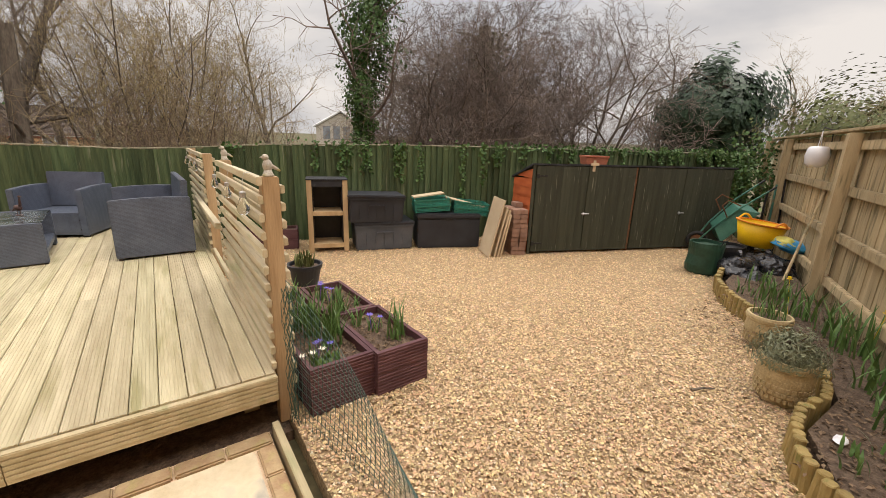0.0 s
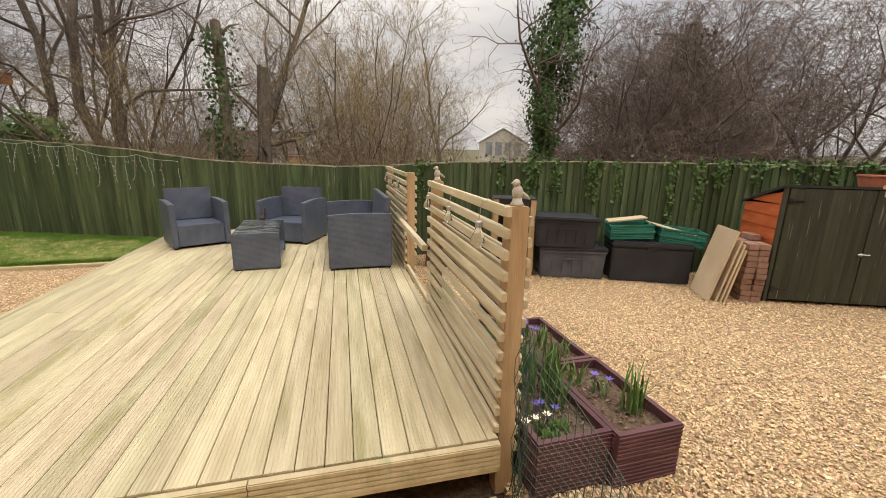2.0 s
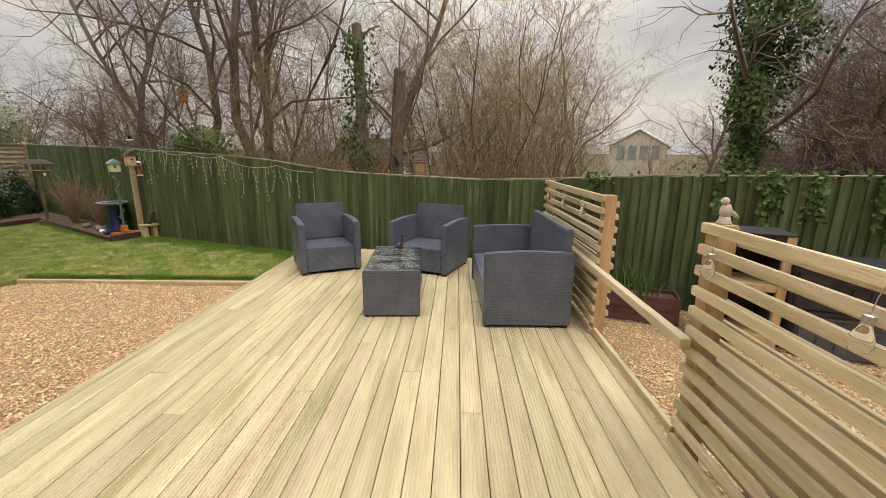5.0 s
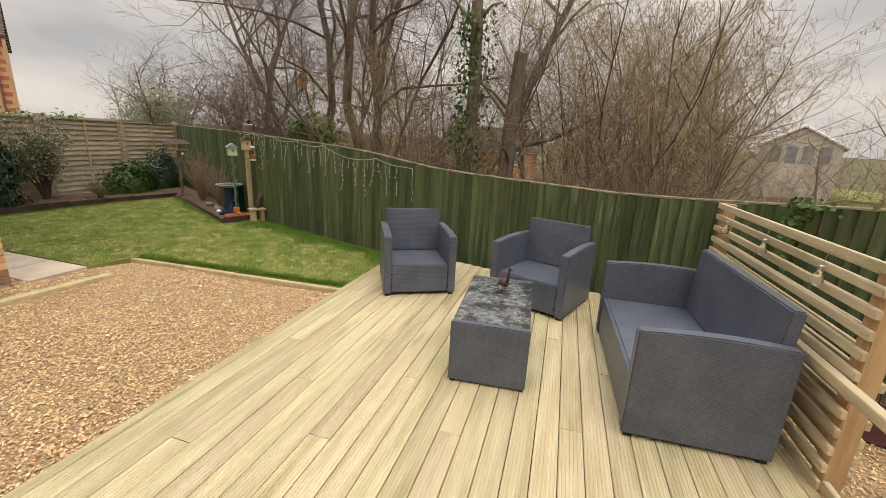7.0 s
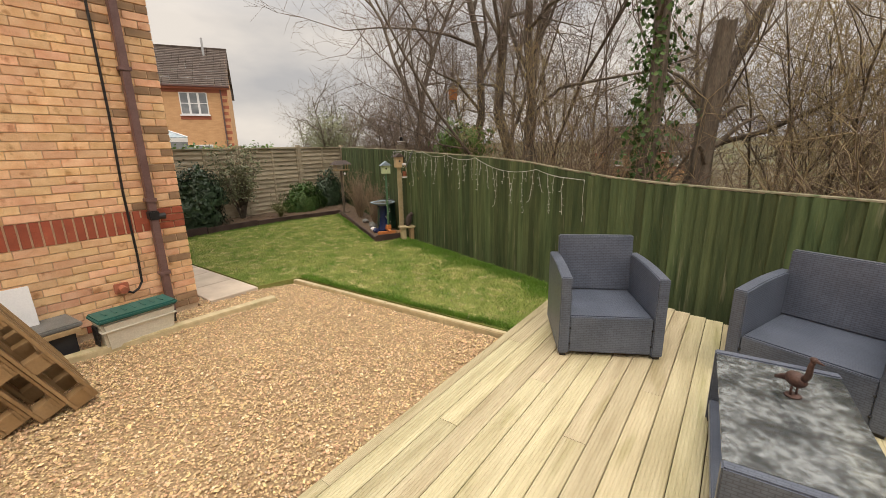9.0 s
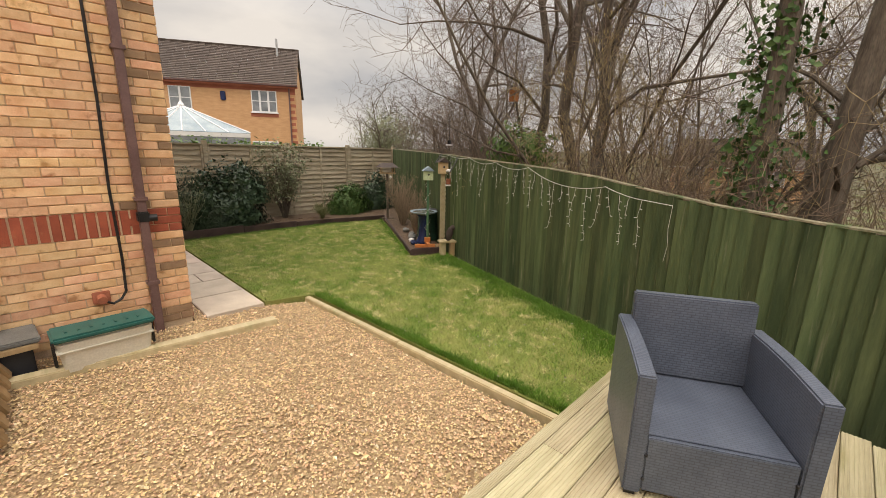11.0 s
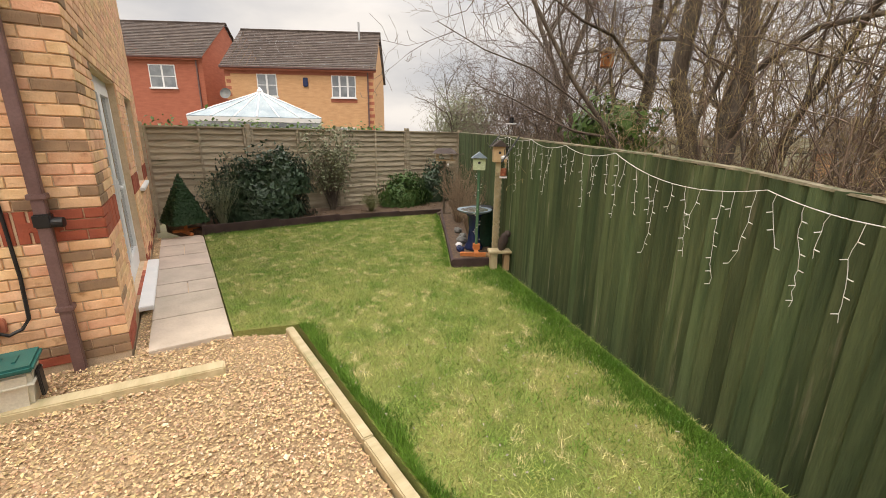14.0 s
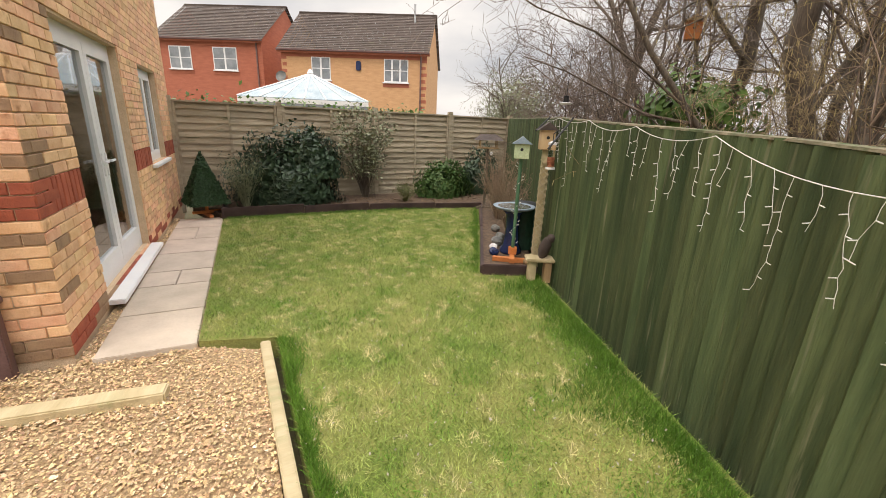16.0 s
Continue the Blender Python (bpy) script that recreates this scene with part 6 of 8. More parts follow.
# ---- wire netting by the deck corner ----
def netting():
    ob = thing("wire_netting", pose(0, 0, 0), "green plastic-coated wire netting sagging by the deck corner", "wire netting")
    def at(u, v):
        """u: from the post towards the patio, v: from the ground to the top edge."""
        x = 0.475 + 0.10 * math.sin(u * 2.2) + 0.14 * u * u + 0.03 * v * math.sin(u * 5)
        y = 2.02 - 1.05 * u
        top = 0.80 - 0.62 * u
        return (x + 0.06 * v * (1 - v), y, 0.0 + v * top)
    bm = bmesh.new()
    nu, nv = 30, 16
    for i in range(nu + 1):
        tube(bm, [at(i / nu, k / 6) for k in range(7)], 0.0017, 3)
    for j in range(nv + 1):
        tube(bm, [at(k / 12, j / nv) for k in range(13)], 0.0015, 3)
    part("wire_mesh", bm, "wire", ob)
    bm = bmesh.new()
    for j in range(10):
        tube(bm, [(0.455 + 0.02 * math.sin(k * 1.7 + j), 2.0 - 0.012 * j + 0.01 * math.cos(k + j), 0.03 + 0.75 * k / 8) for k in range(9)], 0.002, 3)
    part("bunched_wire", bm, "wire", ob)["kind"] = "stuff"
    return ob


netting()


# ---- ornaments on the deck and screens ----
def solar_bulb(m):
    ob = thing("solar_bulb", m, "clear bulb-shaped solar light hanging on the screen", "hanging light", "bulb-shaped solar lights")
    part("bulb", lathe(bmesh.new(), [(0.004, -0.125), (0.028, -0.118), (0.042, -0.09), (0.040, -0.065), (0.022, -0.025), (0.018, -0.005)], 18), "bulb", ob, smooth=True)
    part("cap", lathe(bmesh.new(), [(0.019, -0.006), (0.021, 0.0), (0.021, 0.028), (0.014, 0.034)], 16), "steel", ob, "silver cap")
    part("hook", tube(bmesh.new(), [(0, 0, 0.034), (0.004, 0, 0.10), (0.016, 0, 0.15), (0.045, 0, 0.157), (0.062, 0, 0.152), (0.066, 0, 0.13)], 0.0022, 5), "steel", ob)
    return ob


sb = solar_bulb(pose(0.36, 2.305, 1.193, 4, 0, 6) @ Matrix.Scale(0.79, 4))
for x, y, z, r in ((0.345, 2.84, 1.225, 60), (0.345, 3.44, 1.225, 110), (0.345, 5.05, 1.225, 200), (0.345, 5.62, 1.225, 20), (0.345, 6.22, 1.225, 80)):
    copy_thing(sb, pose(x + 0.015, y, z - 0.032, 3, 3, r % 14) @ Matrix.Scale(0.79, 4))


def bird(name, m, s, material, label, tall=False):
    """A plain one-piece bird ornament on a round foot."""
    bm = bmesh.new()
    blob(bm, (0, 0, 0.085), (0.033, 0.040, 0.052) if not tall else (0.034, 0.050, 0.036), 14, 10)
    head = Vector((0, -0.014, 0.150)) if not tall else Vector((0, -0.060, 0.215))
    blob(bm, head, (0.025, 0.027, 0.026) if not tall else (0.014, 0.018, 0.014), 12, 8)
    if tall:
        tube(bm, [(0, -0.030, 0.095), (0, -0.050, 0.13), (0, -0.052, 0.18), tuple(head)], 0.016, 8, r_end=0.009)
    lathe(bm, [(0.009, 0), (0.002, 0.022 if not tall else 0.034)], 8, Matrix.Translation(head + Vector((0, -0.022 if not tall else -0.014, 0))) @ pose(0, 0, 0, 90))
    tube(bm, [(0, 0.02, 0.085), (0, 0.07, 0.06), (0, 0.10, 0.04)], 0.020, 8, r_end=0.008)
    if tall:
        for sx in (-0.015, 0.015):
            tube(bm, [(sx, 0, 0.05), (sx, 0, 0.0)], 0.005, 6)
        lathe(bm, [(0.035, 0), (0.03, 0.006)], 12)
    else:
        lathe(bm, [(0.045, 0), (0.046, 0.012), (0.036, 0.024), (0.03, 0.05)], 14)
    ob = tagged(part(name, bm, material, smooth=True), label, "ornament")
    ob.matrix_basis = m @ Matrix.Scale(s, 4)
    return ob


bird("bird_ornament", pose(0.452, 2.112, 1.311, 0, 0, -80), 0.60, "statue", "weathered grey and yellow bird ornament on the post")
bird("bird_ornament", pose(0.452, 3.54, 1.311, 0, 0, -80), 0.60, "statue", "weathered greenish bird ornament on the post")
bird("table_bird", pose(-1.12, 5.52, DECK_Z + 0.379, 0, 0, 40), 0.85, "bronze", "small dark bronze duck-like bird ornament on the table", True)


# ---- lawn side: bed, boards, shrubs ----
BED = [(-9.98, 6.06), (-10.08, 8.1), (-9.76, 10.38)]
sheet("back_bed_soil", [(-11.2, 5.5), (-10.0, 6.0), (-10.1, 8.1), (-9.78, 10.36), (-6.62, 8.60), (-6.36, 9.10), (-11.4, 11.9)], -0.1, 0.10, "soil", "dark soil of the bed along the fences", "soil")


def bed_board(p, q, z0, z1, label):
    return timber("bed_board", p, q, 0.035, z0, z1, "bedboard", label, "bed edging")


for p, q, h in (((-9.96, 6.04), (-10.02, 7.2), 0.20), ((-10.02, 7.21), (-10.06, 8.3), 0.17), ((-10.06, 8.31), (-9.90, 9.5), 0.15), ((-9.90, 9.51), (-9.74, 10.40), 0.14), ((-9.74, 10.40), (-8.2, 9.50), 0.12), ((-8.19, 9.495), (-6.60, 8.57), 0.12), ((-6.58, 8.56), (-6.33, 9.08), 0.15)):
    bed_board(p, q, -0.05, h, "dark brown stained board edging the flower bed")
timber("bed_board", (-9.95, 6.03), (-10.6, 6.06), 0.035, -0.05, 0.20, "bedboard", "dark brown stained board edging the flower bed", "bed edging")
scatter_litter("back_bed_litter", -10.9, -10.1, 6.2, 10.8, 0.102, 500, 71, size=0.05)


def twiggy(name, m, h, spread, n, seed, label, material="dry", leaf=None, lsize=0.03, nleaf=0, cat="shrub"):
    """A bare shrub of thin upright stems with side twigs."""
    ob = thing(name, m, label, cat)
    rng = np.random.default_rng(seed)
    sg, tips = [], []
    for i in range(n):
        a = rng.uniform(0, 6.28)
        r = spread * rng.random() ** 0.6
        p = np.array([0.1 * r * math.cos(a), 0.1 * r * math.sin(a), 0.0])
        e = np.array([r * math.cos(a), r * math.sin(a), h * rng.uniform(0.6, 1.1)])
        k = 4
        prev = p
        for j in range(1, k + 1):
            s = j / k
            c = p + (e - p) * np.array([s ** 1.4, s ** 1.4, s]) + rng.normal(0, 0.012, 3)
            sg.append((*prev, *c, 0.006 * (1.15 - s) + 0.002, 0.006 * (0.95 - s) + 0.002))
            if j > 1:
                for _ in range(2):
                    t = c + rng.normal(0, 0.07, 3) + np.array([0, 0, 0.05])
                    sg.append((*c, *t, 0.0028, 0.0015)); tips.append(t)
            prev = c
    segs_mesh("stem_mass", sg, material, ob)
    if leaf:
        tips = np.array(tips)
        pts = tips[rng.integers(0, len(tips), nleaf)] + rng.normal(0, lsize * 0.8, (nleaf, 3))
        pts[:, 2] = np.maximum(pts[:, 2], 0.02)
        leaves_mesh("foliage", pts, np.tile([0, 0, 1.0], (nleaf, 1)), lsize, leaf, ob, seed=seed, jitter=0.9)
    return ob


mound("evergreen_shrub", pose(-10.72, 7.05, 0.10), 0.50, 0.98, 1.22, 11000, 0.095, "dark_leaf", "large glossy dark green shrub spreading along the lap fence", seed=81, shell=0.25)
mound("evergreen_shrub", pose(-10.7, 7.45, 0.55), 0.42, 0.55, 0.85, 5000, 0.09, "dark_leaf", "dark green shrub branch rising beside the fence", seed=82, shell=0.25)
twiggy("feathery_shrub", pose(-10.35, 6.35, 0.10), 0.75, 0.35, 60, 83, "soft feathery green plant in front of the dark shrub", "grey_leaf", "dark_leaf", 0.03, 900)
twiggy("climber", pose(-11.0, 8.48, 0.10), 1.45, 0.55, 70, 84, "sparse grey-leaved climber trained up the lap fence", "bark", "grey_leaf", 0.06, 2600)
mound("low_evergreen", pose(-10.8, 10.05, 0.10), 0.40, 0.66, 0.78, 5000, 0.08, "ivy", "low glossy green shrub at the foot of the lap fence", seed=85, shell=0.3)
mound("low_evergreen", pose(-11.05, 11.1, 0.10), 0.35, 0.6, 1.05, 4500, 0.08, "dark_leaf", "dark ivy-like shrub in the corner of the fences", seed=86, shell=0.3)
twiggy("dry_shrub", pose(-8.6, 10.05, 0.08), 0.95, 0.42, 110, 87, "dry brown stalky shrub with seed heads in the bed", "dry", "dry", 0.018, 900)
twiggy("dry_shrub", pose(-7.7, 9.65, 0.08), 0.75, 0.30, 70, 88, "dry brown stalky shrub behind the bird bath", "dry", "dry", 0.018, 500)
twiggy("fern", pose(-10.4, 9.1, 0.10), 0.26, 0.2, 30, 89, "small yellow-green fern in the bed", "yellow_leaf", "yellow_leaf", 0.03, 300)


def topiary(m):
    ob = thing("topiary_pyramid", m, "dark green artificial topiary pyramid on an orange wooden stand", "topiary")
    rng = np.random.default_rng(6)
    n = 5200
    h, w = 0.78, 0.27
    s = 1 - np.sqrt(rng.random(n))
    face = rng.integers(0, 4, n)
    u = rng.uniform(-1, 1, n)
    half = w * (1 - s)
    fx = np.where(face == 0, u, np.where(face == 1, -u, np.where(face == 2, 1, -1))) * half
    fy = np.where(face == 0, 1, np.where(face == 1, -1, np.where(face == 2, -u, u))) * half
    p = np.stack([fx, fy, 0.20 + s * h], 1) + rng.normal(0, 0.006, (n, 3))
    nr = np.stack([np.where(face == 2, 1, np.where(face == 3, -1, 0)), np.where(face == 0, 1, np.where(face == 1, -1, 0)), np.full(n, 0.35)], 1)
    leaves_mesh("foliage", p, nr, 0.034, "topiary", ob, seed=7, jitter=0.5)
    bm = bmesh.new()
    a = [bm.verts.new((x * w * 0.94, y * w * 0.94, 0.20)) for x, y in ((-1, -1), (1, -1), (1, 1), (-1, 1))]
    t = bm.verts.new((0, 0, 0.20 + h * 0.95))
    bm.faces.new(list(reversed(a)))
    for i in range(4):
        bm.faces.new((a[i], a[(i + 1) % 4], t))
    part("core", bm, "topiary", ob)
    part("trunk", tube(bmesh.new(), [(0, 0, 0.07), (0, 0, 0.205)], 0.025, 10), "orange", ob, "orange wooden trunk")
    part("foot", box(-0.20, 0.20, -0.028, 0.028, 0, 0.045, bev=0.005), "orange", ob, "orange wooden cross foot")
    part("foot", box(-0.026, 0.026, -0.20, 0.20, 0.046, 0.085, bev=0.005), "orange", ob, "orange wooden cross foot")
    return ob


topiary(pose(-10.25, 5.80, 0.03, 0, 0, 20))


# ---- bird corner ----
def house_box(ob, m, w, d, h, wall, roof, rot=0):
    part("walls", box(-w / 2, w / 2, -d / 2, d / 2, 0, h, m, bev=0.003), wall, ob)
    bm = bmesh.new()
    o = 0.025
    vs = [bm.verts.new(m @ Vector(p)) for p in ((-w / 2 - o, -d / 2 - o, h - 0.005), (w / 2 + o, -d / 2 - o, h - 0.005), (w / 2 + o, d / 2 + o, h - 0.005), (-w / 2 - o, d / 2 + o, h - 0.005), (0, -d / 2 - o, h + 0.07), (0, d / 2 + o, h + 0.07))]
    for q in ((0, 3, 2, 1), (0, 1, 4), (2, 3, 5), (1, 2, 5, 4), (3, 0, 4, 5)):
        bm.faces.new([vs[i] for i in q])
    part("roof", bm, roof, ob)
    # Solid black disc on the front paints the dark of an entrance hole.
    part("entrance_hole", lathe(bmesh.new(), [(0.016, 0), (0.016, 0.004)], 12, m @ Matrix.Translation((0, -d / 2 - 0.0005, h * 0.6)) @ pose(0, 0, 0, 90)), "black", ob)


def bird_table(m):
    ob = thing("bird_table", m, "wooden bird table with a dark pitched roof on a pole", "bird table")
    part("pole", box(-0.025, 0.025, -0.025, 0.025, 0, 1.20), "bark", ob)
    part("tray", box(-0.20, 0.20, -0.15, 0.15, 1.20, 1.225, bev=0.003), "wood", ob)
    for x in (-0.17, 0.15):
        for y in (-0.12, 0.10):
            part("roof_post", box(x, x + 0.02, y, y + 0.02, 1.226, 1.36), "wood", ob)
    bm = bmesh.new()
    vs = [bm.verts.new(p) for p in ((-0.26, -0.20, 1.36), (0.26, -0.20, 1.36), (0.26, 0.20, 1.36), (-0.26, 0.20, 1.36), (-0.15, 0, 1.47), (0.15, 0, 1.47))]
    for q in ((0, 3, 2, 1), (0, 1, 5, 4), (2, 3, 4, 5), (1, 2, 5), (3, 0, 4)):
        bm.faces.new([vs[i] for i in q])
    part("roof", bm, "feeder_roof", ob, "dark brown pitched roof")
    part("heart", blob(bmesh.new(), (0.05, -0.17, 1.12), (0.03, 0.008, 0.035), 10, 8), "ceramic", ob, "white hanging heart")
    part("foot", box(-0.16, 0.16, -0.02, 0.02, 0.0, 0.05), "bark", ob)
    return ob


bird_table(pose(-9.45, 10.28, 0.08, 0, 0, 65) @ Matrix.Scale(0.9, 4))

bhp = thing("birdhouse_pole", pose(-6.66, 8.98, 0.10, 0, 0, 55), "green net-wrapped pole with a pale green birdhouse and orange feet", "birdhouse")
part("pole", tube(bmesh.new(), [(0, 0, 0.1), (0.0, 0, 1.12)], 0.019, 8), "net_green", bhp)
for k in range(26):
    a = k * 0.9
    z = 0.22 + k * 0.034
    part("fairy_light", tube(bmesh.new(), [(0.03 * math.cos(a), 0.03 * math.sin(a), z), (0.05 * math.cos(a + 0.3), 0.05 * math.sin(a + 0.3), z + 0.012)], 0.004, 4), "cable", bhp)
house_box(bhp, Matrix.Translation((0, 0, 1.122)), 0.15, 0.13, 0.15, "house_paint", "blue_paint_and_sky")
part("foot", box(-0.21, 0.21, -0.028, 0.028, 0.0, 0.05, bev=0.004), "orange", bhp, "orange wooden cross foot")
part("foot", box(-0.026, 0.026, -0.21, 0.21, 0.051, 0.098, bev=0.004), "orange", bhp, "orange wooden cross foot")
part("collar", box(-0.045, 0.045, -0.045, 0.045, 0.099, 0.17, bev=0.004), "orange", bhp)

nb = thing("nest_box_post", pose(-6.47, 9.13, 0.04, 0, 0, 60), "brown nest box on a lattice-wrapped post by the fence", "nest box")
part("post", box(-0.03, 0.03, -0.03, 0.03, 0, 1.28), "timber", nb)
bm = bmesh.new()
for k in range(16):
    z = 0.05 + k * 0.07
    for s in (-1, 1):
        tube(bm, [(-0.045 * s, -0.042, z), (0.045 * s, -0.042, z + 0.09)], 0.006, 4)
        tube(bm, [(0.042, -0.045 * s, z), (0.042, 0.045 * s, z + 0.09)], 0.006, 4)
part("lattice", bm, "slat", nb)
house_box(nb, Matrix.Translation((0, 0, 1.285)), 0.14, 0.13, 0.19, "wood", "feeder_roof")

bb = thing("bird_bath", pose(-6.98, 9.18, 0.10), "dark blue glazed ceramic bird bath with a shallow bowl", "bird bath")
part("pedestal", lathe(bmesh.new(), [(0.13, 0), (0.135, 0.03), (0.09, 0.12), (0.075, 0.3), (0.09, 0.46), (0.12, 0.50)], 24), "blue_ceramic", bb, smooth=True)
# Bowl coloured pale to stand in for sky reflected in its water.
part("bowl", lathe(bmesh.new(), [(0.11, 0.501), (0.22, 0.535), (0.245, 0.56), (0.225, 0.562), (0.10, 0.54), (0.005, 0.535)], 28), "blue_paint_and_sky", bb, smooth=True)
# Water borrows the table glass, with its painted reflections.
part("water", lathe(bmesh.new(), [(0.001, 0.556), (0.21, 0.556)], 24, cap=False), "painted_glint_glass", bb, "still water")

tf = thing("tube_feeder", pose(-6.22, 9.0, 1.18), "clear tube bird feeder with reddish seed on a black hook", "bird feeder")
part("tube", lathe(bmesh.new(), [(0.035, 0), (0.035, 0.20)], 16), "bulb", tf)
part("seed", lathe(bmesh.new(), [(0.031, 0.004), (0.031, 0.09)], 14), "seed", tf, "red-brown seed")
part("lid", lathe(bmesh.new(), [(0.04, 0.201), (0.042, 0.22), (0.01, 0.235)], 16), "ceramic", tf)
part("base", lathe(bmesh.new(), [(0.045, -0.02), (0.045, -0.001)], 16), "ceramic", tf)
part("hook", tube(bmesh.new(), [(0, 0, 0.235), (0.0, 0.0, 0.30), (0.02, 0.08, 0.36), (0.03, 0.14, 0.33)], 0.005, 5), "black", tf, "black wire hook")
for x, y, z0, z1, l in ((-6.05, 9.03, 1.62, 1.36, 0.3), (-6.72, 9.32, 1.64, 1.50, 0.22)):
    br = thing("iron_bracket", pose(x, y, 0), "black iron bracket sticking out from the fence", "bracket")
    part("arm", tube(bmesh.new(), [(0, 0.02, z0), (0.10, -l, z1)], 0.009, 6), "black", br)

wf = thing("feeder_on_branch", pose(-6.8, 9.6, 1.78), "small hanging bird feeder with a dark lid on a branch wire", "bird feeder")
part("dish", lathe(bmesh.new(), [(0.05, 0), (0.07, 0.015), (0.06, 0.02)], 16), "ceramic", wf)
part("lid", lathe(bmesh.new(), [(0.03, 0.021), (0.03, 0.09)], 12), "black", wf)
part("wire", tube(bmesh.new(), [(0, 0, 0.09), (0.0, 0, 0.55)], 0.003, 4), "black", wf)

os_ = thing("wooden_stool", pose(-6.22, 9.00, 0.04, 0, 0, 60), "small rustic wooden log stool by the fence", "stool")
part("seat", box(-0.14, 0.14, -0.09, 0.09, 0.22, 0.25, bev=0.008), "timber", os_)
part("leg", box(-0.11, -0.03, -0.06, 0.06, 0, 0.219, bev=0.006), "timber", os_)
part("leg", box(0.05, 0.12, -0.06, 0.06, 0, 0.219, bev=0.006), "post", os_)
bm = blob(bmesh.new(), (0, 0, 0.11), (0.055, 0.05, 0.12), 14, 10, noise_amp=0.2)
blob(bm, (0.02, -0.005, 0.215), (0.042, 0.04, 0.045), 12, 8)
ow = tagged(part("owl_ornament", bm, "feeder_roof", smooth=True), "carved brown owl ornament standing on the stool", "ornament")
ow.matrix_basis = pose(-6.20, 9.0, 0.29, 0, 14, 60)
for i, (x, y, s, mt) in enumerate(((-7.3, 9.2, 0.09, "slab_grey"), (-7.55, 9.4, 0.07, "slab_grey"), (-6.95, 8.93, 0.07, "blue_ceramic"), (-7.15, 9.05, 0.06, "ceramic"), (-6.55, 9.1, 0.05, "edge_brick"), (-7.9, 9.55, 0.08, "slab_grey"))):
    tagged(part("garden_stone", blob(bmesh.new(), (x, y, 0.10 + s * 0.5), (s, s * 0.8, s * 0.7), 10, 7, noise_amp=0.25), mt), "small ornamental stone among the bed plants", "stone", "ornamental stones")
wbt = thing("dark_bin", pose(-7.15, 9.45, 0.10, 0, 0, 30), "dark green plastic compost bin against the fence", "bin")
part("body", lathe(bmesh.new(), [(0.19, 0), (0.20, 0.05), (0.17, 0.5), (0.175, 0.52)], 20), "green_sack", wbt)
part("lid", lathe(bmesh.new(), [(0.185, 0.521), (0.18, 0.55), (0.03, 0.57)], 20), "charcoal", wbt)


# ---- icicle lights on the green fence ----
def icicle_lights():
    ob = thing("icicle_lights", pose(0, 0, 0), "string of white icicle lights hung along the green fence", "string lights")
    rng = random.Random(17)
    hooks = [(-6.9, 1.62), (-6.35, 1.625), (-5.75, 1.60), (-5.1, 1.555), (-4.44, 1.515), (-3.36, 1.39), (-3.02, 1.315), (-2.72, 1.30)]
    sag = [0.02, 0.03, 0.05, 0.05, 0.095, 0.01, 0.0]
    def pt(x, z):
        return (x - 0.012, fence_y(x) - 0.032, z)
    line = []
    for (x0, z0), (x1, z1), sg in zip(hooks, hooks[1:], sag):
        for k in range(12):
            s = k / 12
            line.append((x0 + (x1 - x0) * s, z0 + (z1 - z0) * s - sg * 4 * s * (1 - s)))
    line.append(hooks[-1])
    part("main_cable", tube(bmesh.new(), [pt(x, z) for x, z in line], 0.0024, 6), "cable", ob)
    x = -6.85
    i = 0
    while x < -2.95:
        z = lerp_line(line, x)
        l = (0.16, 0.34, 0.24, 0.46, 0.2, 0.38, 0.28, 0.52)[i % 8] * rng.uniform(0.8, 1.15)
        pts, n = [], max(3, int(l / 0.035))
        dx = 0.0
        bulbs = bmesh.new()
        for k in range(n + 1):
            dx += rng.uniform(-0.012, 0.012) - (0.006 if i % 3 == 0 else -0.002)
            px, py, pz = pt(x + dx, z - l * k / n)
            pts.append((px, py, pz))
            if k and k % 2 == 0:
                s = rng.choice((-1, 1))
                tube(bulbs, [(px, py - 0.002, pz), (px + s * 0.022, py - 0.008, pz - 0.006)], 0.0025, 5)
        st = part("strand", tube(bulbs, pts, 0.0013, 5), "cable", ob)
        x += rng.uniform(0.085, 0.125)
        i += 1
    part("lead", tube(bmesh.new(), [pt(-2.72, 1.30), pt(-2.73, 1.12), pt(-2.715, 0.98), pt(-2.73, 0.85)], 0.0014, 5), "cable", ob)
    return ob


icicle_lights()

# ---- fittings on the house wall ----
dp = thing("drainpipe", pose(WALL_X + 0.055, 5.065, 0), "brown square plastic drainpipe clipped to the brick wall", "drainpipe")
part("pipe", box(-0.033, 0.033, -0.033, 0.033, -0.03, 4.6, bev=0.006), "pipe", dp)
for z in (0.45, 1.20, 2.4):
    part("clip", box(-0.05, 0.042, -0.048, 0.048, z, z + 0.035, bev=0.004), "pipe", dp)
part("rain_diverter", box(-0.042, 0.045, -0.045, 0.045, 1.02, 1.11, bev=0.01), "black", dp, "black rain diverter")
part("outlet", tube(bmesh.new(), [(0.01, 0.04, 1.05), (0.02, 0.10, 1.05)], 0.032, 12), "black", dp)
wc = thing("wall_cable", pose(WALL_X + 0.012, 0, 0), "black cable running down the brick wall", "cable")
part("cable", tube(bmesh.new(), [(0, 4.90, 4.6), (0, 4.89, 2.0), (0.004, 4.87, 1.3), (0, 4.88, 0.7), (0.01, 4.87, 0.42), (0.02, 4.83, 0.36), (0.05, 4.77, 0.34), (0.05, 4.72, 0.37)], 0.011, 8), "black", wc)
tc = thing("tap_cover", pose(WALL_X + 0.005, 4.70, 0.40), "orange terracotta-coloured fitting on the brick wall", "wall fitting")
part("plate", box(0, 0.02, -0.06, 0.06, -0.05, 0.05, bev=0.006), "terracotta", tc)
